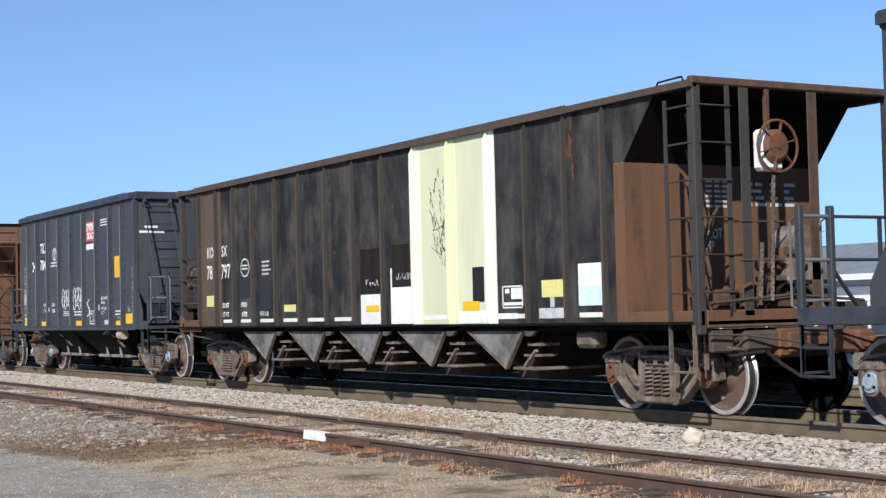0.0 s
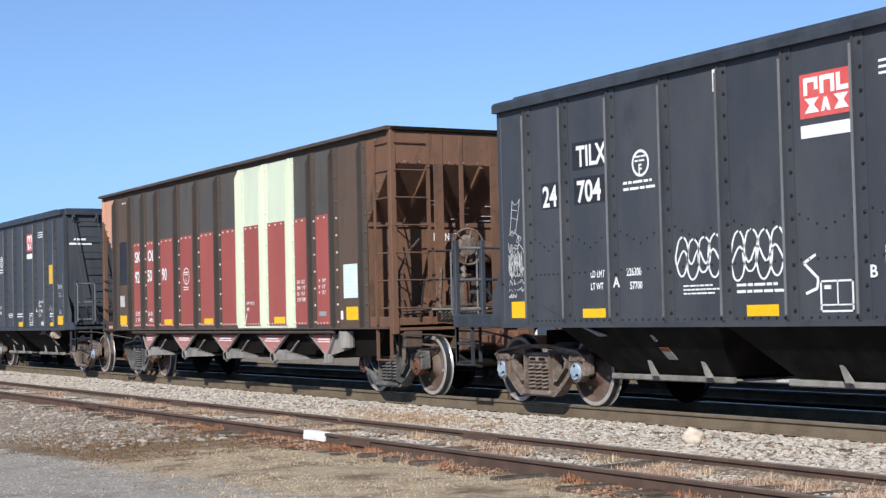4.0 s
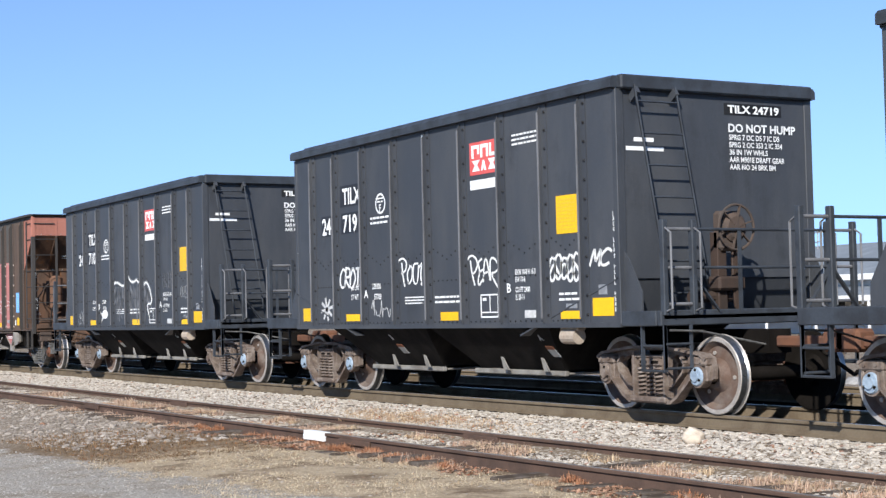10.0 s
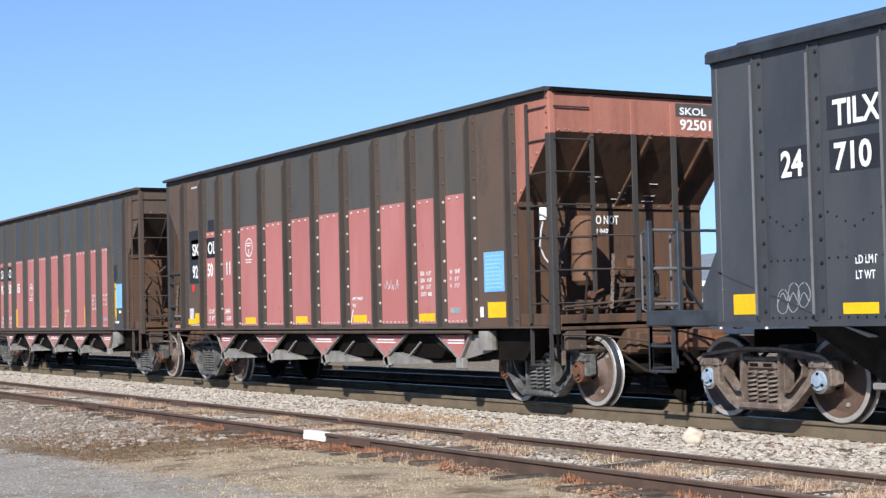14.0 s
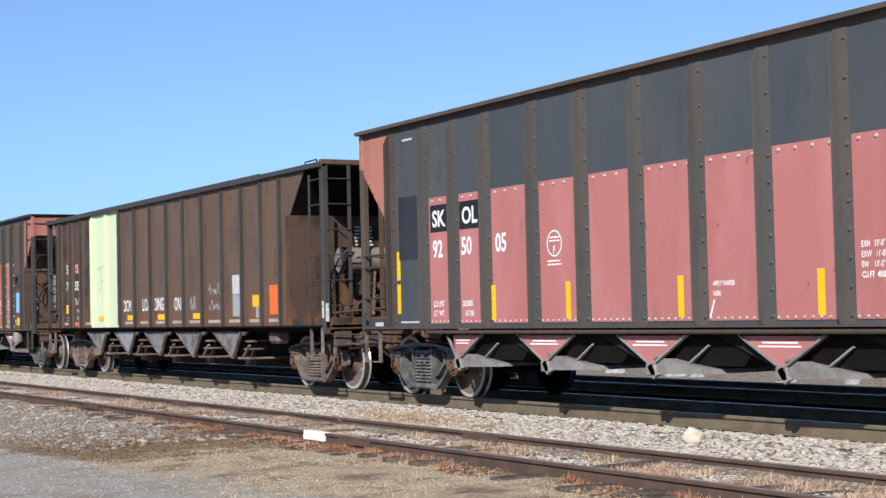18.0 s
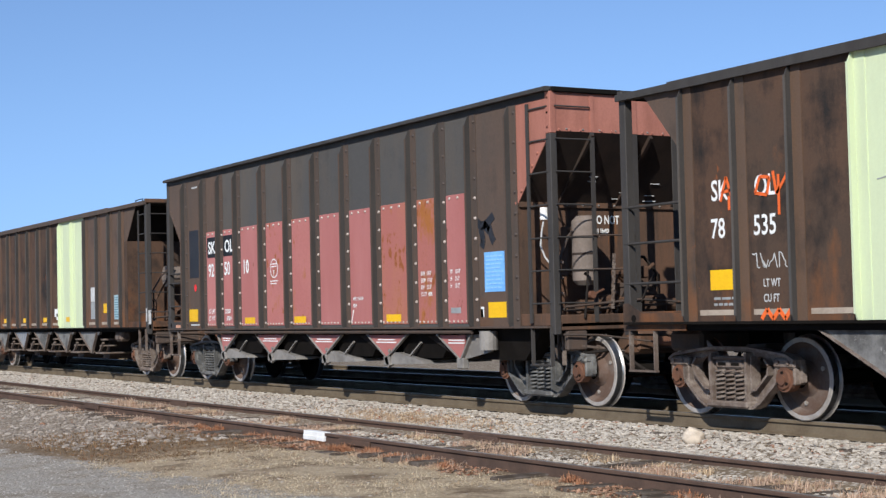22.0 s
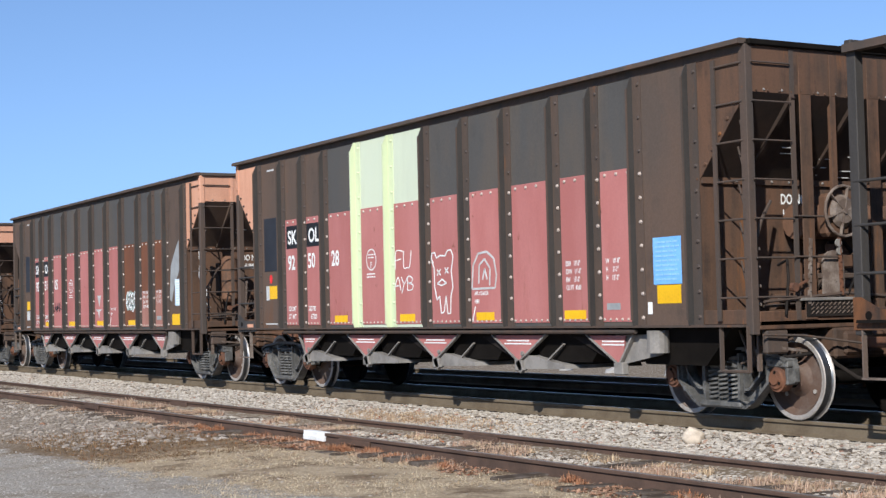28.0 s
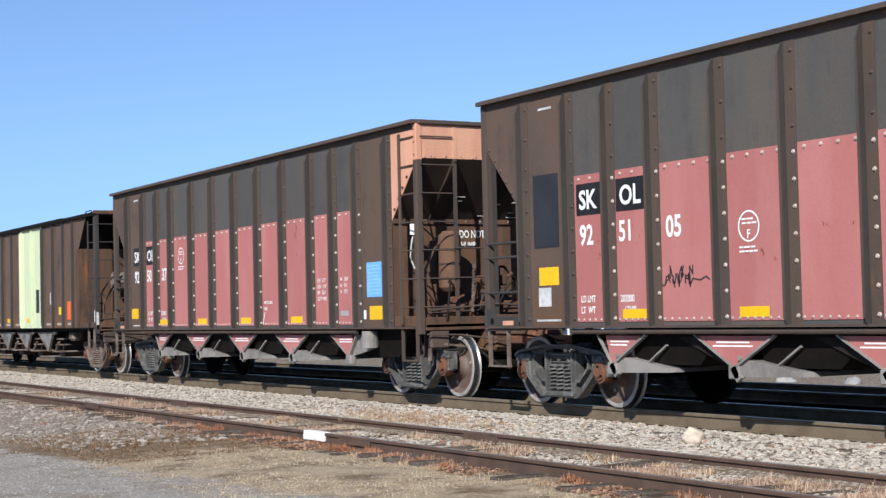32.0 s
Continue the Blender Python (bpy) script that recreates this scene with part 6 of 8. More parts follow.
    for k, ch in enumerate("JACK LIFT PULL HERE"):
        if ch != " ":
            for x in (4.472, -4.542):
                lettering(ch, x, f - 0.003, 2.385 - 0.064 * k, 0.046, car, WHITE, 0.05, 0.9, 0, "one of a column of small letters")
    s = Shape()
    for z, y0, y1 in ((3.27, -1.30, -1.0), (3.16, -1.42, -0.85)):
        s.box(A_HALF + 0.001, A_HALF + 0.004, y0, y1, z, z + 0.05)
    tagged(part("small_print", s, WHITE, car), "rows of small print", kind="stuff")


black_marks(HEAD, "24", "24", "704", "226000", "57700", "AB", "24704", 11)
black_marks(BLACK_1, "24", "24", "704", "226300", "57700", "AB", "24704", 21)
black_marks(BLACK_2, "247", "24", "738", "228100", "57900", "BA", "24738", 31)
black_marks(BLACK_3, "24", "24", "719", "228300", "57700", "AB", "24719", 41)
black_marks(BLACK_4, "24", "24", "710", "226300", "57700", "BA", "24710", 51)


def loops(car, face, x0, x1, z0, z1, seed, n=4, r=0.022, mat=WHITE):
    """A tag of tall overlapping loops."""
    rnd = random.Random(seed)
    st = []
    for k in range(n):
        c = x0 + (x1 - x0) * (k + 0.5) / n
        w = (x1 - x0) / n * 0.62
        top = z1 - 0.25 * (z1 - z0) * rnd.random() * (1 - k / n)
        low = z0 + 0.2 * (z1 - z0) * rnd.random()
        st.append([(c + w * math.sin(a) * (0.8 + 0.2 * rnd.random()) + 0.12 * w * math.cos(a), (top + low) / 2 + (top - low) / 2 * math.cos(a)) for a in [0.25 + 6.0 * i / 11 for i in range(12)]])
    st.append([(x0 + (x1 - x0) * i / 6, z0 + (z1 - z0) * (0.35 + 0.3 * (i % 2))) for i in range(7)])
    return scrawl(st, r, face, mat, car, "graffiti", "white sprayed loops", True)


TEAL_GREY = material("teal_grey_spray", (0.26, 0.36, 0.34), (0.38, 0.42, 0.38), None, 0.6, scale=9, bump=0.02)


def scribble(car, face, mat, x0, x1, z0, z1, seed, r):
    """Handwriting that cannot be read: one wandering line of tall and low strokes."""
    rnd = random.Random(seed)
    n = 24
    line = [(x0 + (x1 - x0) * (k + rnd.uniform(-0.7, 0.9)) / n, z0 + (z1 - z0) * (rnd.choice((0.0, 0.1, 0.4, 0.5, 0.55, 1.0)) + 0.1 * rnd.random())) for k in range(n)]
    return scrawl([line[:6], line[6:11], line[11:17], line[17:]], r, face, mat, car, "graffiti", "thin unreadable handwriting")


scribble(BLACK_2, YA, GREY_DECAL, 3.28, 3.86, 1.50, 1.66, 71, 0.012)
scribble(BLACK_2, YA, GREY_DECAL, 3.36, 3.80, 1.38, 1.44, 72, 0.008)
scribble(BLACK_2, YA, TEAL_GREY, 4.04, 4.42, 2.06, 2.28, 73, 0.014)
bars(4.10, 4.34, 1.86, 2.0, 2, YA, GREY_DECAL, BLACK_2, seed=74)
loops(BLACK_1, YA, -0.85, -0.10, 1.55, 2.08, 3, 4)
loops(BLACK_1, YA, 0.08, 0.90, 1.52, 2.10, 4, 4)
scrawl([[(1.35, 1.76), (1.18, 1.68), (1.38, 1.52), (1.36, 1.42), (1.2, 1.37)]], 0.03, YA, WHITE, BLACK_1)
scrawl([[(-4.27, 2.72), (-4.21, 2.66), (-4.14, 2.67), (-4.08, 2.73)], [(-4.26, 2.72), (-4.30, 2.45), (-4.33, 2.28)], [(-4.08, 2.73), (-4.14, 2.48), (-4.20, 2.28)], [(-4.28, 2.6), (-4.15, 2.58)], [(-4.29, 2.5), (-4.15, 2.46)],
        [(-4.36, 2.26), (-4.30, 2.30), (-4.18, 2.28), (-4.12, 2.22)], [(-4.37, 2.16), (-4.36, 2.05), (-4.26, 1.98), (-4.16, 2.02), (-4.13, 2.14)], [(-4.36, 2.10), (-4.14, 2.08)], [(-4.36, 2.0), (-4.38, 1.80), (-4.30, 1.68)], [(-4.12, 2.0), (-4.10, 1.85), (-4.04, 1.78)],
        [(-4.30, 1.98), (-4.29, 1.86)], [(-4.24, 1.97), (-4.24, 1.85)], [(-4.18, 1.98), (-4.18, 1.86)], [(-4.12, 2.14), (-4.04, 2.08), (-3.99, 1.98), (-4.0, 1.88)]], 0.008, YA, DULL_WHITE, BLACK_1, "graffiti", "thin white sprayed line drawing")
rnd = random.Random(91)
hair = []
for k in range(26):
    x, z = -4.36 + 0.30 * (k % 13) / 12, 2.02 - 0.10 * (k // 13)
    hair.append([(x + rnd.uniform(-0.02, 0.02), z + rnd.uniform(-0.03, 0.03)), (x + rnd.uniform(-0.02, 0.03), z - 0.09), (x + rnd.uniform(-0.03, 0.03), z - rnd.uniform(0.12, 0.24))])
for k in range(9):
    x, z, r = rnd.uniform(-4.33, -4.06), rnd.uniform(2.02, 2.32), rnd.uniform(0.015, 0.04)
    hair.append([(x + r * math.cos(a), z + r * math.sin(a)) for a in [0.9 * j for j in range(8)]])
scrawl(hair, 0.006, YA, DULL_WHITE, BLACK_1, "graffiti", "thin white sprayed curls")
scribble(BLACK_1, YA, DULL_WHITE, -4.36, -4.0, 1.70, 1.84, 5, 0.012)
scribble(BLACK_1, YA, DULL_WHITE, -4.38, -3.98, 1.60, 1.67, 6, 0.007)
scribble(BLACK_1, YA, DULL_WHITE, -4.38, -4.0, 1.51, 1.57, 7, 0.007)
scribble(BLACK_1, YA, DULL_WHITE, -4.38, -4.2, 1.43, 1.49, 8, 0.007)
stroke_letters(BLACK_3, YA, WHITE, "CROT", -2.92, 1.69, 0.30, 0.038, 7, width=0.6)
TAG = ([(0, .55), (.02, .75), (.12, .95), (.28, 1), (.4, .85), (.36, .6), (.2, .5)], [(.22, .86), (.26, .4), (.33, .05)], [(.56, .72), (.44, .5), (.48, .15), (.6, .3), (.63, .65), (.52, .75)],
       [(.86, .8), (.69, .75), (.66, .3), (.75, .12), (.84, .3), (.88, .76)], [(.99, .78), (.96, .4), (.98, .06)], [(.9, .66), (1.0, .80)])
scrawl([[(-1.0 + 0.78 * u, 1.64 + 0.44 * v) for u, v in st] for st in TAG], 0.028, YA, WHITE, BLACK_3, "graffiti", "white hand-sprayed tag", True)
TAG = ([(.02, .5), (0, .7), (.06, .9), (.17, 1), (.30, .9), (.34, .7), (.26, .5), (.18, .45)], [(.13, .86), (.17, .5), (.25, .10)], [(.48, .88), (.37, .76), (.40, .5), (.35, .2), (.40, .12), (.52, .34)], [(.38, .48), (.50, .56)],
       [(.50, .18), (.53, .6), (.57, .84), (.63, .78), (.70, .24)], [(.50, .42), (.68, .50)], [(.72, .22), (.72, .80), (.84, .86), (.96, .62), (.86, .46), (.76, .42), (.88, .10), (.97, .0), (.97, .25)])
scrawl([[(1.04 + 0.88 * u, 1.58 + 0.46 * v) for u, v in st] for st in TAG], 0.028, YA, WHITE, BLACK_3, "graffiti", "white hand-sprayed tag", True)
scribble(BLACK_3, YA, DULL_WHITE, -1.85, -1.2, 1.20, 1.46, 10, 0.010)
loops(BLACK_3, YA, 3.10, 3.76, 1.58, 1.98, 12, 5, 0.035)
stroke_letters(BLACK_3, YA, WHITE, "MC", 3.98, 1.78, 0.20, 0.035, 13, 0.4, width=1.0)
scrawl([[(-3.42 + 0.22 * math.cos(a), 1.36 + 0.19 * math.sin(a)), (-3.42, 1.36)] for a in [k * math.pi / 4 + 0.2 for k in range(8)]], 0.05, YA, DULL_WHITE, BLACK_3)
OUTLINE = [[(-1.04, 2.00), (-0.98, 2.06), (-0.90, 2.09), (-0.80, 2.105), (-0.70, 2.10), (-0.60, 2.08), (-0.5, 2.05), (-0.42, 2.03), (-0.34, 2.02), (-0.25, 2.02), (-0.10, 1.99)],
           [(-0.02, 2.0), (-0.02, 2.13), (0.02, 2.17), (0.06, 2.22), (0.11, 2.18), (0.18, 2.13), (0.26, 2.10), (0.38, 2.08), (0.5, 2.10), (0.6, 2.13), (0.70, 2.08), (0.80, 2.06), (0.89, 2.04)],
           [(1.02, 1.2), (1.02, 1.6), (1.03, 1.80), (1.06, 1.98), (1.12, 2.03), (1.2, 2.05), (1.28, 2.04), (1.35, 2.0), (1.43, 1.93), (1.5, 1.83), (1.55, 1.74), (1.56, 1.68), (1.54, 1.62), (1.48, 1.59), (1.40, 1.60), (1.32, 1.585), (1.30, 1.52), (1.33, 1.44), (1.36, 1.36)]]
scrawl(OUTLINE, 0.075, YA + 0.0016, GREY_DECAL, BLACK_4, "graffiti", "soft grey overspray round a sprayed outline")
scrawl(OUTLINE, 0.035, YA - 0.001, WHITE, BLACK_4, "graffiti", "long white sprayed outline")
rnd = random.Random(77)
haze = []
for k in range(44):
    x = -0.95 + 2.45 * k / 43 + rnd.uniform(-0.03, 0.03)
    z = 1.98 + rnd.uniform(-0.1, 0.05)
    haze.append([(x, z), (x + rnd.uniform(-0.05, 0.05), z - 0.25), (x + rnd.uniform(-0.08, 0.08), z - 0.25 - rnd.uniform(0.1, 0.5))])
scrawl(haze, 0.032, YA, HAZE, BLACK_4, "graffiti", "faded grey sprayed fill")
s = Shape().prism([(-1.62 + 0.2 * math.cos(a), 1.40 + 0.10 * math.sin(a)) for a in [k * math.pi / 8 for k in range(16)]], YA - 0.003, YA, "y").prism([(-1.72, 1.36), (-1.95, 1.46), (-1.80, 1.34), (-1.93, 1.21), (-1.68, 1.34)], YA - 0.0035, YA - 0.0005, "y")
part("graffiti", s, WHITE, BLACK_4, "white sprayed fish shape")
loops(BLACK_4, YA, -3.64, -3.18, 1.17, 1.5, 15, 3, 0.008, GREY_DECAL)
loops(BLACK_4, YA, 2.25, 2.85, 1.85, 2.25, 16, 5, 0.010, HAZE)
loops(BLACK_4, YA, 3.3, 3.8, 1.65, 1.95, 17, 4, 0.008, GREY_DECAL)


def red_marks(car, sk, nums, ld, lt, reds=(), shift=0, patches=True, seed=1, reflectors=(), end_number=""):
    """sk: three number pieces' bays start one bay earlier when shift is -1."""
    f, p = YB, YBP
    d = -0.88 if shift else 0.0
    x1, x2, x3 = (-5.66, -4.82, -3.92) if shift else (-4.80, -3.98, -3.10)
    f1 = f if shift else p
    if patches:
        spots(car, f1, ("number_patch", JET, x1 - 0.04, x1 + 0.575, 2.42, 2.81))
        spots(car, p, ("number_patch", JET, x2 - 0.04, x2 + 0.605, 2.42, 2.81))
    words(car, f1 - 0.004, WHITE, ("SK", x1 + 0.02, 2.50, 0.235, 1.0), (nums[0], x1 + 0.02, 2.06, 0.25, 0.84), bold=0.035)
    words(car, p - 0.004, WHITE, ("OL", x2 + 0.03, 2.50, 0.235, 0.98), (nums[1], x2, 2.07, 0.25, 0.84), (nums[2], x3 + 0.02, 2.07, 0.25, 0.84), bold=0.035)
    words(car, p, WHITE, ("LD LMT", -4.79, 1.35, 0.085, 0.78), ("LT  WT", -4.79, 1.215, 0.085, 0.78), (ld, -3.98, 1.345, 0.085, 0.78), (lt, -3.90, 1.21, 0.085, 0.78),
          ("EXH   13'-5\"", 3.60, 1.81, 0.062, 0.72), ("EXW   11'-8\"", 3.60, 1.71, 0.062, 0.72), ("EW    13'-5\"", 3.60, 1.61, 0.062, 0.72), ("CU FT  4000", 3.60, 1.51, 0.062, 0.72),
          ("W    10'-8\"", 4.45, 1.81, 0.062, 0.74), ("H     2'-3\"", 4.45, 1.71, 0.062, 0.74), ("H    13'-2\"", 4.45, 1.61, 0.062, 0.74),
          ("APPLY SHAKER", 1.38, 1.49, 0.055, 0.72), ("HERE", 1.38, 1.38, 0.055, 0.72))
    scrawl([[(1.32, 1.15), (1.40, 1.34)]], 0.02, p, WHITE, car, "slash_mark")
    sx = -2.77 if shift else -1.68
    sz = 2.53 if shift else 2.11
    e = ring(sx, sz, 0.17, 0.17, 0.02, p, WHITE, car, "oval_mark")
    bars(sx - 0.11, sx + 0.13, sz + 0.01, sz + 0.10, 2, p, WHITE, e, seed=seed)
    lettering("F", sx - 0.035, p - 0.003, sz - 0.13, 0.10, e, WHITE, 0.02, 0.9)
    bars(sx - 0.16, sx + 0.16, sz - 0.29, sz - 0.20, 2, p, WHITE, car, seed=seed + 1)
    spots(car, f, ("small_mark", DULL_WHITE, -5.66, -5.36, 3.83, 3.86), ("reporting_strip", DULL_WHITE, -5.80, -5.25, 1.12, 1.145))
    spots(car, p, ("plate", GREY_DECAL, 4.45, 4.72, 1.25, 1.33))
    if not reflectors:
        reflectors = (-2.98, -0.76, 1.42, 3.55)
    for x in reflectors:
        decal(x, x + 0.46, 1.145, 1.255, p, YELLOW, car, "reflector")
    # end lettering
    W = B_HALF + 0.002
    if end_number:
        y1, z0 = (1.51, 3.575) if end_number == "925090" else (1.14, 3.82)
        part("number_patch", Shape().box(B_HALF, B_HALF + 0.004, 0.46, y1, z0, 4.0), PATCH, car)
        lettering("SKOL", W + 0.004, 0.56, 3.85, 0.10, car, WHITE, 0.03, 1.38, 90)
        lettering(end_number, W + 0.004, 0.56, 3.65, 0.14, car, WHITE, 0.035, 1.2, 90)
    xi = B_HALF - B_INSET + 0.002
    pr = Shape()
    rnd = random.Random(seed)
    for y, z in ((-0.62, 3.02), (-0.6, 2.96), (0.02, 2.92), (0.0, 2.83), (-0.08, 2.75), (0.45, 2.95), (0.44, 2.80), (0.46, 2.73)):
        q = 3.55 - z
        px = B_HALF - B_INSET * q / 0.89 + 0.006
        pr.box(px, px + 0.004, y, y + rnd.uniform(0.12, 0.24), z, z + 0.028)
    tagged(part("small_print", pr, DULL_WHITE, car), "rows of small print", kind="stuff")
    lettering("DO NOT", xi, -0.36, 2.42, 0.12, car, WHITE, 0.03, 0.7, 90)
    lettering("HUMP", xi, -0.33, 2.26, 0.10, car, WHITE, 0.03, 0.7, 90)


def dark_bay(car, z0=2.06, z1=3.0):
    spots(car, YB, ("overpaint", NAVY_PATCH, -5.82, -5.25, z0, z1))


def blue_notice(car, mat=BLUE, yellow=(5.44, 5.89, 1.18, 1.39), tick=True, x0=5.36, x1=5.87):
    notice(car, YB, mat, x0, x1, 1.53, 2.07, 9, BLUE_INK if mat is BLUE else WHITE, 3)
    if yellow:
        spots(car, YB, ("reflector", YELLOW, *yellow))
    if tick:
        spots(car, YB, ("tick_mark", WHITE, 5.24, 5.32, 1.19, 1.33))


red_marks(RED_1, True, ("92", "50", "90"), "234100", "66900", patches=False, seed=60, reflectors=(-2.98, -0.74, 2.62), end_number="925090")
spots(RED_1, YB, ("overpaint", NAVY_PATCH, -5.85, -5.25, 2.04, 2.99), ("notice", DULL_WHITE, -5.84, -5.55, 1.55, 1.80), ("reflector", YELLOW, -5.86, -5.42, 1.15, 1.36))
notice(RED_1, YB, PALE_BLUE, 5.36, 5.87, 1.53, 2.07, 9, WHITE, 3)
spots(RED_1, YB, ("reflector", YELLOW, 5.44, 5.89, 1.18, 1.39), ("tick_mark", WHITE, 5.24, 5.32, 1.19, 1.33))
red_end_gear(RED_1, "wheel")

red_marks(RED_2, True, ("92", "50", "11"), "204000", "67000", shift=-1, seed=70, reflectors=(-2.98, -0.78, 1.40, 3.54), end_number="925011")
spots(RED_2, YB, ("overpaint", NAVY_PATCH, -5.82, -5.20, 1.95, 2.99), ("reflector", YELLOW, -5.55, -5.22, 1.16, 1.36), ("notice", DULL_WHITE, -5.84, -5.62, 1.20, 1.46), ("overpaint", NAVY_PATCH, -4.80, -4.40, 2.86, 3.15))
ring(-5.62, 1.86, 0.07, 0.08, 0.07, YB, RED_LAMP, RED_2, "red_dot")
blue_notice(RED_2)
scribble(RED_2, YBP, DULL_WHITE, 2.48, 2.95, 1.62, 1.76, 71, 0.008)
red_end_gear(RED_2, "tank")

red_marks(RED_3, True, ("92", "50", "05"), "203900", "67100", seed=80, reflectors=(9.9,), end_number="")
dark_bay(RED_3)
for x, z0, z1 in ((-5.90, 1.26, 1.70), (-5.90, 1.76, 2.19), (5.25, 1.23, 1.95), (5.25, 1.98, 2.09)):
    spots(RED_3, YB, ("reflector", YELLOW, x, x + 0.10, z0, z1))
for x in (-3.16, -1.40, 0.82, 3.04):
    spots(RED_3, YBP, ("reflector", YELLOW, x - 0.05, x + 0.05, 1.15, 1.62))
blue_notice(RED_3, yellow=None)
spots(RED_3, YB, ("notice", NAVY_PATCH, 5.14, 5.44, 2.14, 2.50), ("small_mark", WHITE, 5.28, 5.52, 1.19, 1.24), ("small_mark", WHITE, 5.52, 5.68, 1.42, 1.47))
red_end_gear(RED_3, "wheel")

red_marks(RED_4, True, ("92", "50", "10"), "202000", "67000", seed=90, reflectors=(-3.02, -0.86, 2.50), end_number="")
dark_bay(RED_4)
ring(-5.53, 1.86, 0.07, 0.07, 0.07, YB, RED_LAMP, RED_4, "red_dot")
spots(RED_4, YB, ("reflector", YELLOW, -5.88, -5.42, 1.20, 1.44), ("tick_mark", WHITE, 5.24, 5.30, 1.19, 1.30))
scrawl([[(5.18, 2.50), (5.30, 2.44), (5.44, 2.46), (5.62, 2.56)], [(5.28, 2.40), (5.34, 2.24), (5.30, 2.14)], [(5.50, 2.42), (5.56, 2.28), (5.62, 2.20)], [(5.36, 2.46), (5.5, 2.36)]], 0.12, YB, NAVY_PATCH, RED_4, "overpaint", "sooty brushed patch", True)
blue_notice(RED_4)
red_end_gear(RED_4, "pale_tank")

red_marks(RED_5, True, ("92", "50", "28"), "203700", "67300", seed=100, reflectors=(-3.00, -0.78, 1.42, 3.55), end_number="")
dark_bay(RED_5)
ring(-5.55, 1.92, 0.06, 0.08, 0.06, YB, RED_LAMP, RED_5, "red_dot")
spots(RED_5, YB, ("reflector", YELLOW, -5.62, -5.25, 1.57, 1.80), ("notice", DULL_WHITE, -5.76, -5.63, 1.55, 1.80))
blue_notice(RED_5, yellow=(5.42, 5.85, 1.31, 1.52))
stroke_letters(RED_5, YBP, WHITE, "FU", -0.90, 1.93, 0.25, 0.016, 101, width=0.95)
stroke_letters(RED_5, YBP, WHITE, "AYB", -0.94, 1.60, 0.20, 0.016, 102, width=1.0)
scrawl([[(0.26, 1.98), (0.20, 2.04), (0.22, 2.12), (0.30, 2.13), (0.35, 2.05), (0.45, 2.08), (0.60, 2.07), (0.66, 2.14), (0.76, 2.15), (0.82, 2.06), (0.80, 1.98), (0.76, 1.85), (0.80, 1.62), (0.74, 1.5), (0.72, 1.25), (0.64, 1.25), (0.60, 1.5), (0.54, 1.28), (0.46, 1.25), (0.42, 1.5), (0.34, 1.45), (0.28, 1.65), (0.28, 1.9), (0.22, 2.0)],
        [(0.36, 1.88), (0.46, 1.80)], [(0.46, 1.88), (0.36, 1.80)], [(0.58, 1.9), (0.68, 1.82)], [(0.68, 1.9), (0.58, 1.82)], [(0.36, 1.68), (0.5, 1.74), (0.62, 1.68), (0.48, 1.65), (0.36, 1.68)]], 0.022, YBP, WHITE, RED_5, "graffiti", "white sprayed outline drawing")
scrawl([[(1.32, 1.58), (1.36, 1.9), (1.5, 2.06), (1.72, 2.08), (1.9, 1.98), (1.96, 1.75), (1.92, 1.58), (1.32, 1.58)], [(1.5, 1.65), (1.52, 1.9), (1.66, 1.98), (1.8, 1.85), (1.78, 1.62)], [(1.6, 1.7), (1.66, 1.85), (1.72, 1.7)]], 0.03, YBP, DULL_WHITE, RED_5, "graffiti", "white sprayed outline drawing")
red_end_gear(RED_5, "wheel")

red_marks(RED_6, True, ("92", "51", "05"), "202000", "67100", seed=110, reflectors=(-3.94, -1.86, 0.37, 2.60), end_number="")
dark_bay(RED_6)
spots(RED_6, YB, ("reflector", YELLOW, -5.72, -5.28, 1.58, 1.81), ("notice", DULL_WHITE, -5.74, -5.46, 1.31, 1.55), ("reflector", YELLOW, 5.35, 5.82, 1.14, 1.36))
notice(RED_6, YB, PALE_BLUE, 5.53, 6.04, 1.53, 2.07, 9, WHITE, 5)
part("overpaint", Shape().prism([(5.22, 1.66), (5.30, 2.35), (5.62, 2.72), (6.0, 3.05), (6.0, 2.55), (5.75, 2.2), (5.5, 1.95), (5.34, 1.62)], YB - 0.003, YB, "y"), GREY_DECAL, RED_6, "silvery grey sprayed patch")
scribble(RED_6, YBP, NAVY_PATCH, -3.18, -2.6, 1.48, 1.72, 111, 0.016)
scribble(RED_6, YBP, NAVY_PATCH, -3.12, -2.62, 1.52, 1.64, 115, 0.014)
scrawl([[(-2.62, 1.58), (-2.5, 1.56), (-2.40, 1.60), (-2.34, 1.56)]], 0.014, YBP, NAVY_PATCH, RED_6)
loops(RED_6, YBP, 2.52, 3.18, 1.46, 1.88, 112, 4, 0.10, TEAL_GREY)
loops(RED_6, YBP - 0.004, 2.52, 3.18, 1.44, 1.88, 113, 4, 0.028, WHITE)
part("graffiti", Shape().prism([(0.40, 1.84), (0.66, 1.84), (0.55, 1.58)], YBP - 0.003, YBP, "y").prism([(0.25, 1.52), (0.72, 1.52), (0.56, 1.46), (0.52, 1.30), (0.44, 1.46)], YBP - 0.003, YBP, "y"), DULL_WHITE, RED_6)
spots(RED_6, YBP + 0.002, ("overpaint", BRICK, 3.52, 4.185, 1.11, 1.87), ("overpaint", BRICK, 4.38, 5.03, 1.11, 1.87))
red_end_gear(RED_6, "tank")

red_marks(RED_7, True, ("92", "50", "37"), "203000", "67000", shift=-1, seed=120, reflectors=(-4.05, -1.88, 0.30, 2.52), end_number="")
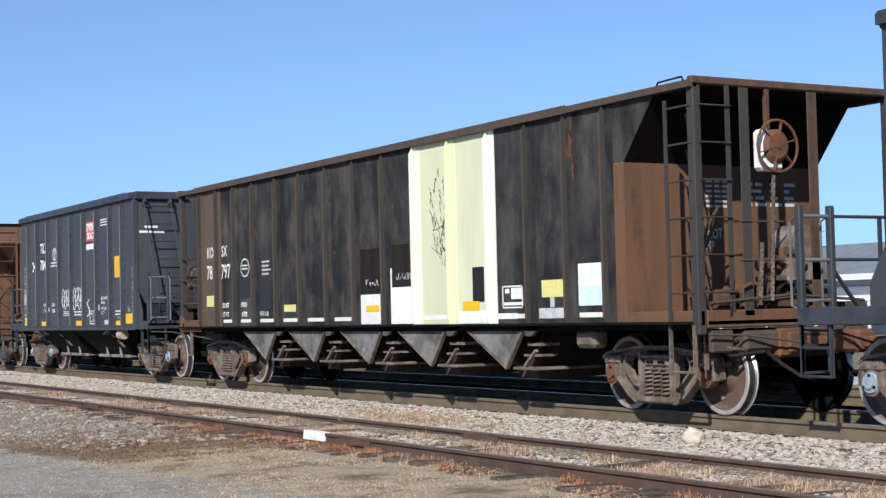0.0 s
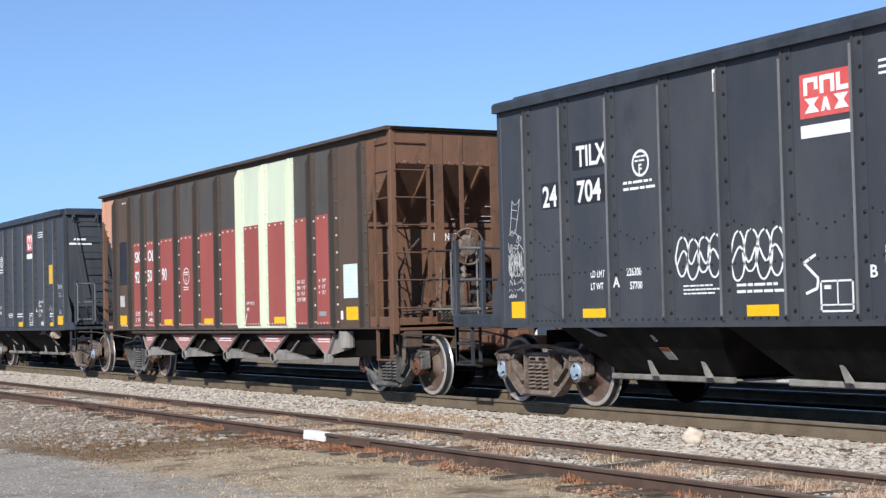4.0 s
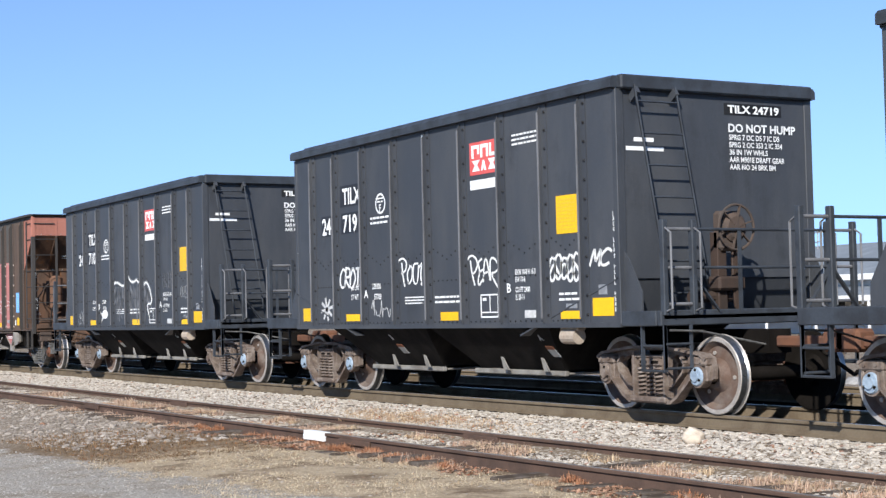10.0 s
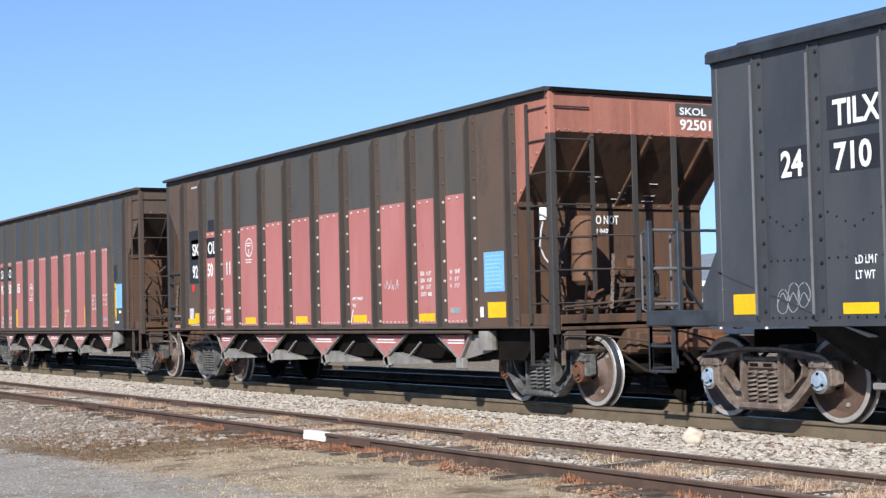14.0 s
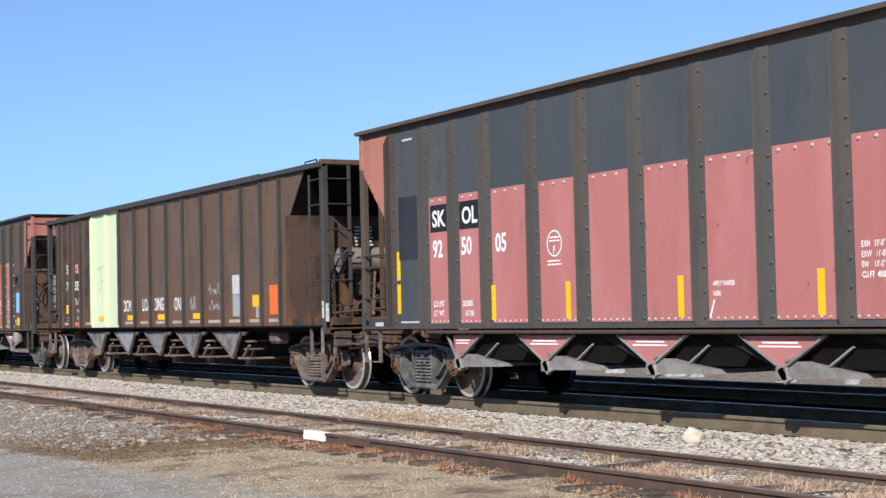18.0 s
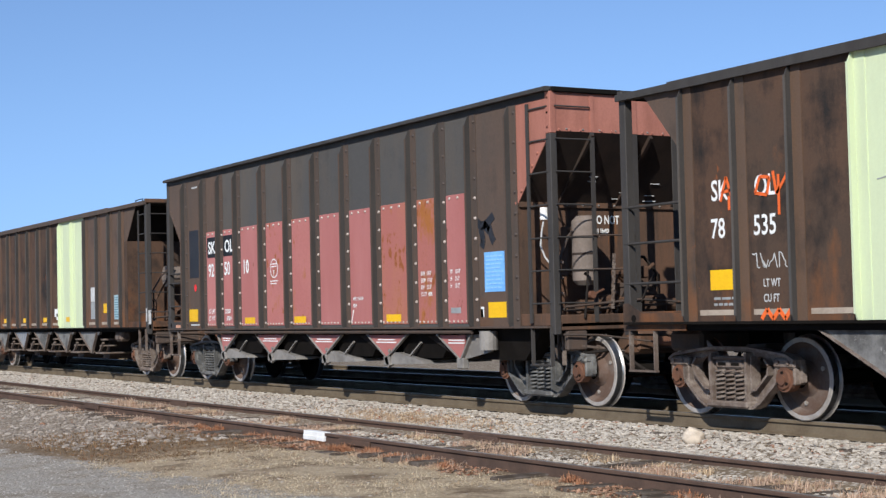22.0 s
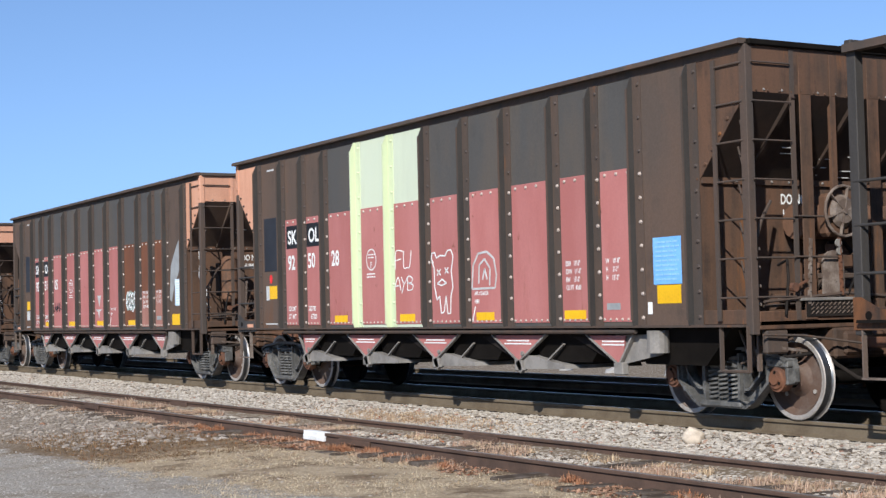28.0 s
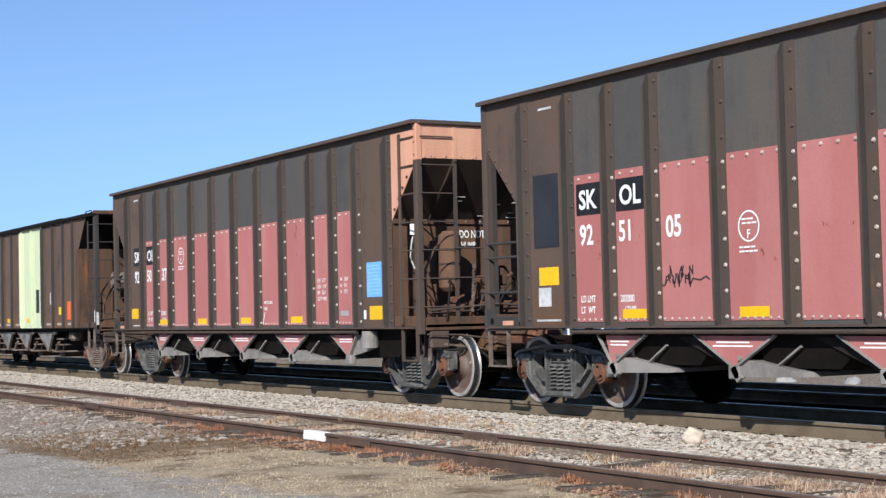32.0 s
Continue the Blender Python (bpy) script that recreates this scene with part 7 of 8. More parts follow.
spots(RED_7, YB, ("reflector", YELLOW, -5.88, -5.45, 1.28, 1.50))
blue_notice(RED_7)
red_end_gear(RED_7, "tank")


# older cars
def brown_marks(car, sk, nums, mat, seed, reflectors, dx=0.0):
    f = YC
    h, k = (0.21, 0.27) if mat is CREAM else (0.23, 0.22)
    words(car, f, mat, (sk[0], -6.50 + dx, 2.42, h, 0.80), (sk[1], -5.80 + 0.7 * dx, 2.42, h, 0.80), (nums[0], -6.52 + dx, 2.01, k, 0.80), (nums[1], -5.83 + 0.7 * dx, 2.01, k, 0.80), bold=0.02)
    for x in reflectors:
        decal(x, x + 0.46, 1.25, 1.365, f - 0.005, YELLOW, car, "reflector")


brown_marks(SOOT_CAR, ("KO", "SX"), ("78", "797"), CREAM, 1, (), -0.15)
f = YC
words(SOOT_CAR, f, WHITE, ("LD LMT", -5.90, 1.45, 0.09, 0.78), ("LT WT", -5.88, 1.28, 0.09, 0.78), ("195100", -5.0, 1.45, 0.09, 0.78), ("67900", -4.95, 1.28, 0.09, 0.78))
e = ring(-4.78, 2.17, 0.20, 0.17, 0.02, f, WHITE, SOOT_CAR, "oval_mark")
bars(-4.91, -4.65, 2.12, 2.24, 2, f, WHITE, e, seed=4)
bars(-4.0, -3.62, 1.99, 2.28, 4, f, DULL_WHITE, SOOT_CAR, seed=5)
words(SOOT_CAR, f, DULL_WHITE, ("NEW 1-80", -4.12, 1.28, 0.085, 0.75))
spots(SOOT_CAR, f, ("reflector", PALE_YELLOW, -6.70, -6.33, 1.48, 1.69), ("reflector", PALE_YELLOW, -3.06, -2.58, 1.34, 1.46), ("overpaint", NAVY_PATCH, -5.0, -4.55, 1.62, 1.98), ("overpaint", NAVY_PATCH, -4.15, -3.62, 1.40, 1.95),
      ("white_patch", WHITE, -0.18, 0.52, 1.11, 1.57), ("white_patch", WHITE, 0.82, 1.58, 1.11, 1.66), ("white_patch", WHITE, 0.82, 0.91, 1.66, 1.95), ("overpaint", BLACKISH, -0.16, 0.70, 1.58, 2.28), ("overpaint", BLACKISH, 0.92, 1.62, 1.67, 2.3), ("overpaint", JET, 3.27, 3.57, 1.40, 1.88), ("white_patch", WHITE, 2.90, 3.67, 1.11, 1.28),
      ("white_patch", WHITE, 3.92, 4.40, 1.16, 1.235), ("reflector", PALE_YELLOW, 4.98, 5.46, 1.43, 1.65), ("stem", DULL_WHITE, 5.17, 5.26, 1.30, 1.43), ("white_patch", DULL_WHITE, 4.91, 5.46, 1.16, 1.29), ("notice", PALE_BLUE, 5.80, 6.30, 1.31, 1.55), ("notice", WHITE, 5.80, 6.30, 1.55, 1.83))
spots(SOOT_CAR, f - 0.004, ("reflector", YELLOW, 0.05, 0.49, 1.30, 1.40), ("reflector", YELLOW, 3.00, 3.44, 1.28, 1.41))
s = Shape()
for p, q, u, v in ((4.03, 4.53, 1.58, 1.60), (4.03, 4.53, 1.30, 1.32), (4.03, 4.05, 1.3, 1.6), (4.51, 4.53, 1.3, 1.6), (4.1, 4.2, 1.5, 1.56), (4.25, 4.5, 1.42, 1.57), (4.07, 4.5, 1.34, 1.38)):
    s.box(p, q, f - 0.004, f, u, v)
part("stencil_frame", s, WHITE, SOOT_CAR)
rnd = random.Random(31)
nicks = []
for k in range(60):
    a, b = 2.56 - abs(rnd.gauss(0, 0.18)), rnd.uniform(1.95, 3.3)
    nicks.append([(a, b), (a + rnd.uniform(-0.03, 0.04), b + rnd.uniform(-0.09, 0.09)), (a + rnd.uniform(-0.06, 0.06), b + rnd.uniform(-0.12, 0.12))])
scribble(SOOT_CAR, f - 0.004, DULL_WHITE, 0.05, 0.5, 1.70, 1.80, 301, 0.008)
scribble(SOOT_CAR, f - 0.004, DULL_WHITE, 1.05, 1.55, 1.76, 1.86, 302, 0.008)
scrawl(nicks, 0.007, f, BROWN_RIB, SOOT_CAR, "scratch", "brown scrapes in the lime paint")
scrawl([[(2.55, 3.3), (2.60, 2.9), (2.52, 2.6), (2.60, 2.3), (2.57, 1.9)], [(2.1, 2.75), (2.3, 2.55), (2.2, 2.45), (2.5, 2.5)], [(2.15, 2.2), (2.4, 2.1), (2.55, 2.2)]], 0.009, f, BROWN_RIB, SOOT_CAR, "scratch", "dark scratches in the lime paint")

brown_marks(UMBER_1, ("SK", "OL"), ("78", "535"), WHITE, 2, (-3.92, -1.90, 0.06, 2.10))
words(UMBER_1, f, WHITE, ("OCM", -2.20, 1.45, 0.26, 0.66), ("LOA", -0.92, 1.45, 0.27, 0.68), ("DING", -0.16, 1.45, 0.27, 0.62), ("ONLY", 1.04, 1.44, 0.27, 0.62), bold=0.02)
scrawl([[(-6.34, 2.40), (-6.24, 2.66), (-6.14, 2.40)], [(-6.3, 2.5), (-6.1, 2.52)], [(-6.2, 2.45), (-6.2, 2.3)], [(-5.78, 2.45), (-5.70, 2.62), (-5.55, 2.60), (-5.60, 2.42), (-5.78, 2.45)], [(-5.5, 2.66), (-5.45, 2.42), (-5.3, 2.60), (-5.26, 2.75)], [(-5.42, 2.62), (-5.42, 2.2)]], 0.035, f - 0.004, ORANGE, UMBER_1, "graffiti", "orange sprayed marks")
words(UMBER_1, f, DULL_WHITE, ("LT WT", -5.7, 1.46, 0.085, 0.75), ("CU FT", -5.7, 1.30, 0.085, 0.75))
bars(-6.5, -6.12, 1.25, 1.38, 2, f, GREY_DECAL, UMBER_1, seed=44)
scribble(UMBER_1, f, DULL_WHITE, -5.86, -5.3, 1.64, 1.80, 64, 0.012)
spots(UMBER_1, f, ("reflector", YELLOW, -6.55, -6.12, 1.44, 1.66), ("reflector", YELLOW, 5.09, 5.55, 1.45, 1.66), ("stem", GREY_DECAL, 5.24, 5.36, 1.25, 1.45), ("orange_square", ORANGE, 5.86, 6.36, 1.30, 1.82), ("overpaint", BROWN_END, 6.09, 6.33, 1.95, 2.48),
      ("notice", DULL_WHITE, 4.15, 4.58, 1.70, 2.05), ("notice", GREY_DECAL, 4.15, 4.58, 1.28, 1.69))
scrawl([[(-5.74 + 0.09 * k, 1.12 + 0.10 * (k % 2)) for k in range(7)]], 0.05, f, ORANGE, UMBER_1, "graffiti", "orange sprayed zigzag")
scrawl([[(-4.05, 2.45), (-3.55, 2.52), (-3.5, 2.4)], [(-3.8, 2.5), (-3.75, 2.0), (-3.9, 1.9)], [(-3.75, 2.2), (-3.5, 2.1)]], 0.012, f, GREY_DECAL, UMBER_1, "graffiti")
scribble(UMBER_1, f, GREY_DECAL, 2.92, 3.55, 1.70, 1.92, 61, 0.014)
scribble(UMBER_1, f, GREY_DECAL, 2.95, 3.5, 1.40, 1.62, 62, 0.014)
scribble(UMBER_1, f, GREY_DECAL, 1.95, 2.25, 1.42, 1.68, 63, 0.012)

brown_marks(UMBER_2, ("SK", "OL"), ("78", "814"), WHITE, 3, (-3.90, -1.88, 0.08, 2.10))
words(UMBER_2, f, DULL_WHITE, ("LD LMT", -5.56, 1.58, 0.085, 0.75), ("LT WT", -5.56, 1.42, 0.085, 0.75), ("CU FT", -5.56, 1.27, 0.085, 0.75))
spots(UMBER_2, f, ("reflector", YELLOW, -6.44, -5.98, 1.42, 1.64), ("reflector", YELLOW, 5.07, 5.53, 1.43, 1.65), ("notice", DULL_WHITE, 4.12, 4.55, 1.70, 2.04), ("notice", GREY_DECAL, 4.12, 4.55, 1.30, 1.69), ("white_patch", WHITE, 1.09, 1.36, 1.38, 1.58), ("white_patch", WHITE, 1.25, 1.58, 1.30, 1.46), ("overpaint", NAVY_PATCH, 6.12, 6.35, 2.10, 2.47))
notice(UMBER_2, f, TEAL, 5.85, 6.36, 1.28, 1.83, 9, TEAL_INK, 7)
brown_marks(UMBER_3, ("SK", "OL"), ("78", "520"), DULL_WHITE, 4, (-3.90, -1.88, 0.08, 2.10))
spots(UMBER_3, f, ("orange_square", ORANGE, 5.80, 6.30, 1.30, 1.75), ("notice", DULL_WHITE, 4.3, 4.6, 1.70, 2.0), ("reflector", YELLOW, 5.07, 5.5, 1.43, 1.62), ("overpaint", NAVY_PATCH, 3.0, 3.3, 1.5, 2.1))
for car in (SOOT_CAR, UMBER_1, UMBER_2, UMBER_3):
    xi = C_HALF - C_INSET + 0.003
    s = Shape()
    rnd = random.Random(77)
    for k in range(6):
        for y in (-0.30, -0.16, -0.04):
            s.box(xi, xi + 0.003, y, y + rnd.uniform(0.07, 0.11), 2.79 - 0.062 * k, 2.82 - 0.062 * k)
    for k in range(4):
        for y in (0.36, 0.50, 0.74, 0.98):
            s.box(xi, xi + 0.003, y, y + rnd.uniform(0.07, 0.20), 2.76 - 0.085 * k, 2.80 - 0.085 * k)
    if car is SOOT_CAR:
        lettering("DO NOT", xi, -0.50, 2.10, 0.13, car, DULL_WHITE, 0.03, 0.62, 90)
        lettering("HUMP", xi, -0.44, 1.96, 0.11, car, DULL_WHITE, 0.03, 0.62, 90)
    tagged(part("small_print", s, DULL_WHITE, car), "rows of small print", kind="stuff")


# ---- rails and ground ----
def rail_shape(x0, x1, y, top, step=None):
    h = 0.17
    prof = [(-0.075, -h), (0.075, -h), (0.075, -h + 0.012), (0.012, -h + 0.03), (0.01, -0.045), (0.036, -0.036), (0.037, -0.012), (0.028, -0.001), (-0.028, -0.001), (-0.037, -0.012),
            (-0.036, -0.036), (-0.01, -0.045), (-0.012, -h + 0.03), (-0.075, -h + 0.012)]
    s = Shape().prism([(y + p, top + q) for p, q in prof], x0, x1, "x", 0)
    s.box(x0, x1, y - 0.027, y + 0.027, top - 0.0012, top + 0.0005, 1)
    return s


def ramp(a, b, v):
    t = min(1.0, max(0.0, (v - a) / (b - a)))
    return t * t * (3 - 2 * t)


def ground_height(x, y):
    """Bed of the main track, falling to the sunk siding and the verge."""
    z = -0.185 - 0.13 * ramp(-0.95, -2.0, y) - 0.115 * ramp(-2.16, -2.30, y) - 0.02 * ramp(-3.65, -3.80, y) - 0.09 * ramp(-4.5, -8.0, y)
    bumps = 0.4 if -2.0 < y < 1.0 else 1.0
    z += bumps * (0.020 * noise.noise((x * 0.6, y * 0.6, 3.0)) + 0.014 * noise.noise((x * 2.1, y * 2.1, 7.0)))
    return z


def ground_material():
    m = bpy.data.materials.new("gravel_and_dry_grass")
    m.use_nodes = True
    nt = m.node_tree
    nd, ln = nt.nodes, nt.links
    b = nd["Principled BSDF"]
    b.inputs["Roughness"].default_value = 0.95
    b.inputs["Specular IOR Level"].default_value = 0.0
    geo = nd.new("ShaderNodeNewGeometry")
    sep = nd.new("ShaderNodeSeparateXYZ")
    ln.new(geo.outputs["Position"], sep.inputs[0])

    def noise_node(scale, detail=5, rough=0.6):
        n = nd.new("ShaderNodeTexNoise")
        n.inputs["Scale"].default_value, n.inputs["Detail"].default_value, n.inputs["Roughness"].default_value = scale, detail, rough
        ln.new(geo.outputs["Position"], n.inputs["Vector"])
        return n

    def math_node(op, a, c=None, d=None):
        n = nd.new("ShaderNodeMath")
        n.operation = op
        for k, v in enumerate((a, c, d)):
            if v is None:
                continue
            if isinstance(v, (int, float)):
                n.inputs[k].default_value = v
            else:
                ln.new(v, n.inputs[k])
        return n.outputs[0]

    def span(v, lo, hi):
        n = nd.new("ShaderNodeMapRange")
        n.inputs[1].default_value, n.inputs[2].default_value = lo, hi
        ln.new(v, n.inputs[0])
        return n.outputs[0]

    def mixed(f, p, q):
        n = nd.new("ShaderNodeMix")
        n.data_type = "RGBA"
        ln.new(f, n.inputs[0])
        for k, v in ((6, p), (7, q)):
            if isinstance(v, tuple):
                n.inputs[k].default_value = (*v, 1)
            else:
                ln.new(v, n.inputs[k])
        return n.outputs[2]

    big, mid, fine, grit = noise_node(0.35), noise_node(1.7, 6), noise_node(9.0, 6, 0.7), noise_node(45.0, 4)
    vor = nd.new("ShaderNodeTexVoronoi")
    vor.inputs["Scale"].default_value = 20.0
    ln.new(geo.outputs["Position"], vor.inputs["Vector"])
    stone = mixed(span(vor.outputs["Color"], 0.2, 0.8), (0.34, 0.295, 0.24), (0.50, 0.445, 0.375))
    stone = mixed(span(vor.outputs["Distance"], 0.25, 0.55), stone, (0.20, 0.155, 0.11))
    straw = mixed(span(fine.outputs[0], 0.3, 0.7), (0.33, 0.256, 0.17), (0.51, 0.415, 0.29))
    dirt = mixed(span(fine.outputs[0], 0.3, 0.7), (0.135, 0.096, 0.062), (0.28, 0.21, 0.145))
    gravel = mixed(span(grit.outputs[0], 0.3, 0.7), (0.285, 0.258, 0.220), (0.415, 0.380, 0.330))
    gravel = mixed(span(mid.outputs[0], 0.46, 0.66), gravel, mixed(span(grit.outputs[0], 0.3, 0.7), (0.20, 0.165, 0.125), (0.33, 0.28, 0.22)))
    gravel = mixed(span(fine.outputs[0], 0.60, 0.70), gravel, (0.47, 0.44, 0.39))
    wob = math_node("MULTIPLY_ADD", mid.outputs[0], 1.4, math_node("MULTIPLY_ADD", big.outputs[0], 1.6, -1.5))
    y = math_node("ADD", sep.outputs["Y"], wob)
    x = sep.outputs["X"]
    col = mixed(span(y, -3.3, -3.9), stone, mixed(span(mid.outputs[0], 0.36, 0.54), dirt, straw))
    grey = mixed(span(fine.outputs[0], 0.35, 0.65), (0.20, 0.16, 0.12), (0.36, 0.305, 0.24))
    # grey stones beyond, straw nearer along the siding
    xw = math_node("ADD", x, math_node("MULTIPLY", wob, 2.0))
    verge = span(sep.outputs["Y"], -3.75, -3.95)
    col = mixed(math_node("MULTIPLY", span(xw, -18.6, -20.4), verge), col, dirt)
    col = mixed(math_node("MULTIPLY", span(xw, -21.6, -23.4), verge), col, grey)
    track = math_node("ADD", math_node("MULTIPLY_ADD", mid.outputs[0], 0.9, math_node("MULTIPLY_ADD", big.outputs[0], 0.5, -0.7)), math_node("MULTIPLY_ADD", x, -0.11, sep.outputs["Y"]))
    col = mixed(span(track, -4.52, -4.72), col, gravel)
    # the train's shade over the track beds, painted near-black into the ground colour
    bed_shade = mixed(span(fine.outputs[0], 0.3, 0.7), (0.0042, 0.0032, 0.0022), (0.008, 0.0065, 0.005))
    col = mixed(math_node("MULTIPLY", span(sep.outputs["Y"], -0.86, -0.74), span(sep.outputs["Y"], 6.9, 6.3)), col, bed_shade)
    hs = nd.new("ShaderNodeHueSaturation")
    ln.new(math_node("MULTIPLY_ADD", grit.outputs[0], 0.7, 0.62), hs.inputs["Value"])
    ln.new(col, hs.inputs["Color"])
    ln.new(hs.outputs[0], b.inputs["Base Color"])
    bp = nd.new("ShaderNodeBump")
    bp.inputs["Strength"].default_value, bp.inputs["Distance"].default_value = 0.55, 0.03
    ln.new(math_node("ADD", fine.outputs[0], math_node("MULTIPLY", vor.outputs["Distance"], 0.8)), bp.inputs["Height"])
    ln.new(bp.outputs[0], b.inputs["Normal"])
    return m


def ground():
    xs = sorted({*np.round(np.arange(-60, 4.01, 0.25), 3), *(-3000, -1200, -500, -250, -150, -110, -85, -70, 8, 15, 30, 60, 120, 300, 1000, 3000)})
    ys = sorted({*np.round(np.arange(-12, 8.01, 0.25), 3), *(-3000, -800, -200, -80, -40, -25, -17, -14, 10, 14, 20, 30, 45, 70, 120, 250, 700, 3000)})
    v = [(x, y, ground_height(x, y)) for x in xs for y in ys]
    n = len(ys)
    f = [(i * n + j, (i + 1) * n + j, (i + 1) * n + j + 1, i * n + j + 1) for i in range(len(xs) - 1) for j in range(n - 1)]
    me = bpy.data.meshes.new("ground")
    me.from_pydata(v, [], f)
    me.shade_smooth()
    ob = new("ground", me)
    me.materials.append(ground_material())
    return tagged(ob, "gravel and dry grass beside the railway track", "ground", kind="structure")


ground()
MAIN_X = (-420.0, 260.0)
main_track = tagged(new("main_track"), "main railway track on pale ballast", "railway track", kind="structure")
siding_track = tagged(new("siding_track"), "rusty siding track sunk in gravel and weeds", "railway track", kind="structure")
for y in (-0.753, 0.753):
    part("rail", rail_shape(*MAIN_X, y, 0.0), [RAIL_SIDE, RAIL_TOP], main_track, "brown steel rail with a bright worn head")
SIDING = (-2.19, -3.70)
for y in SIDING:
    part("rail", rail_shape(*MAIN_X, y, -0.286), [RAIL_OLD, RAIL_OLD_TOP], siding_track, "dark rusted rail")
rnd = random.Random(11)
beyond_track = tagged(new("far_track"), "second railway track beyond the train", "railway track", kind="structure")
for y in (3.40, 4.906):
    part("rail", rail_shape(*MAIN_X, y, -0.02), [RAIL_SIDE, RAIL_TOP], beyond_track, "brown steel rail with a bright worn head")
tie = Shape().cbox(-0.115, 0.115, -1.3, 1.3, -0.18, 0.0, 0.012).mesh("tie")
for k in range(130):
    part("tie", tie, TIE, main_track, "", pose(-62 + 0.5 * k + rnd.uniform(-0.03, 0.03), rnd.uniform(-0.05, 0.05), -0.205, 0, rnd.uniform(-0.6, 0.6), rnd.uniform(-1, 1)))
for k in range(86):
    part("tie", tie, TIE, siding_track, "", pose(-58 + 0.62 * k + rnd.uniform(-0.08, 0.08), -2.945 + rnd.uniform(-0.1, 0.1), -0.425 + rnd.uniform(-0.03, 0.03), rnd.uniform(-0.8, 0.8), rnd.uniform(-1.5, 1.5), rnd.uniform(-4, 4)))
# joint bars on the siding
for x, y in ((-17.6, -3.70), (-17.0, -2.19), (-8.0, -3.70), (-28.0, -2.19), (-28.6, -3.70)):
    part("joint_bar", Shape().cbox(x - 0.42, x + 0.42, y - 0.045, y - 0.012, -0.40, -0.325, 0.008), RAIL_OLD, siding_track)


def island_material(name, dark, light, odd, rough=0.9):
    """Alike small pieces of one mesh, each of its own shade."""
    m = bpy.data.materials.new(name)
    m.use_nodes = True
    nd, ln = m.node_tree.nodes, m.node_tree.links
    geo = nd.new("ShaderNodeNewGeometry")
    cr = nd.new("ShaderNodeValToRGB")
    e = cr.color_ramp.elements
    e[0].position, e[0].color = 0.0, (*dark, 1)
    e[1].position, e[1].color = 0.955, (*light, 1)
    k = e.new(0.985)
    k.color = (*odd, 1)
    ln.new(geo.outputs["Random Per Island"], cr.inputs[0])
    b = nd["Principled BSDF"]
    n = nd.new("ShaderNodeTexNoise")
    n.inputs["Scale"].default_value = 60
    mx = nd.new("ShaderNodeMix")
    mx.data_type, mx.blend_type = "RGBA", "MULTIPLY"
    mx.inputs[0].default_value = 0.5
    ln.new(cr.outputs[0], mx.inputs[6])
    ln.new(n.outputs[0], mx.inputs[7])
    hs = nd.new("ShaderNodeHueSaturation")
    hs.inputs["Value"].default_value = 1.3
    ln.new(mx.outputs[2], hs.inputs["Color"])
    ln.new(hs.outputs[0], b.inputs["Base Color"])
    b.inputs["Roughness"].default_value = rough
    b.inputs["Specular IOR Level"].default_value = 0.0
    return m


def scatter_stones(name, label, count, spot, size, mat, seed):
    """Broken stones: lumpy eight-sided pieces, sunk a little into the ground."""
    rng = np.random.default_rng(seed)
    g = (1 + 5 ** 0.5) / 2
    base = np.array([(-1, g, 0), (1, g, 0), (-1, -g, 0), (1, -g, 0), (0, -1, g), (0, 1, g), (0, -1, -g), (0, 1, -g), (g, 0, -1), (g, 0, 1), (-g, 0, -1), (-g, 0, 1)]) / 1.9
    tri = np.array([(0, 11, 5), (0, 5, 1), (0, 1, 7), (0, 7, 10), (0, 10, 11), (1, 5, 9), (5, 11, 4), (11, 10, 2), (10, 7, 6), (7, 1, 8),
                    (3, 9, 4), (3, 4, 2), (3, 2, 6), (3, 6, 8), (3, 8, 9), (4, 9, 5), (2, 4, 11), (6, 2, 10), (8, 6, 7), (9, 8, 1)])
    v, f = [], []
    for k in range(count):
        x, y = spot(rng)
        r = size[0] + (size[1] - size[0]) * rng.random() ** 2
        p = base * rng.uniform(0.75, 1.2, (12, 1)) + rng.uniform(-0.22, 0.22, (12, 3))
        p *= r * rng.uniform((0.9, 0.75, 0.35), (1.4, 1.1, 0.65))
        a = rng.uniform(0, 6.28)
        c, d = math.cos(a), math.sin(a)
        q = np.stack([p[:, 0] * c - p[:, 1] * d + x, p[:, 0] * d + p[:, 1] * c + y, p[:, 2] + ground_height(x, y) + 0.12 * r], 1)
        f.append(tri + 12 * k)
        v.append(q)
    me = bpy.data.meshes.new(name)
    me.from_pydata(np.concatenate(v).tolist(), [], np.concatenate(f).tolist())
    me.materials.append(mat)
    return tagged(new(name, me), label, "stones", kind="stuff")


def along(rng, y0, y1, x0=-50.0, x1=-6.0):
    """More pieces where the camera stands near."""
    return x1 - (x1 - x0) * rng.random() ** 1.5, rng.uniform(y0, y1)


PALE_STONE = island_material("pale_ballast_stone", (0.33, 0.292, 0.245), (0.55, 0.492, 0.42), (0.30, 0.18, 0.13))
GREY_STONE = island_material("grey_rubble_stone", (0.19, 0.158, 0.128), (0.41, 0.36, 0.305), (0.26, 0.15, 0.10))
scatter_stones("ballast", "pale crushed stone ballast beside the rail", 38000, lambda g: along(g, -2.12, -0.84), (0.007, 0.040), PALE_STONE, 1)
scatter_stones("siding_stones", "pale stones between the siding rails", 27000, lambda g: along(g, -3.62, -2.26), (0.006, 0.034), PALE_STONE, 2)
scatter_stones("rubble", "grey rubble beside the siding", 10000, lambda g: (-21.5 - 26 * g.random() ** 1.3, g.uniform(-6.6, -3.8)), (0.007, 0.030), GREY_STONE, 3)
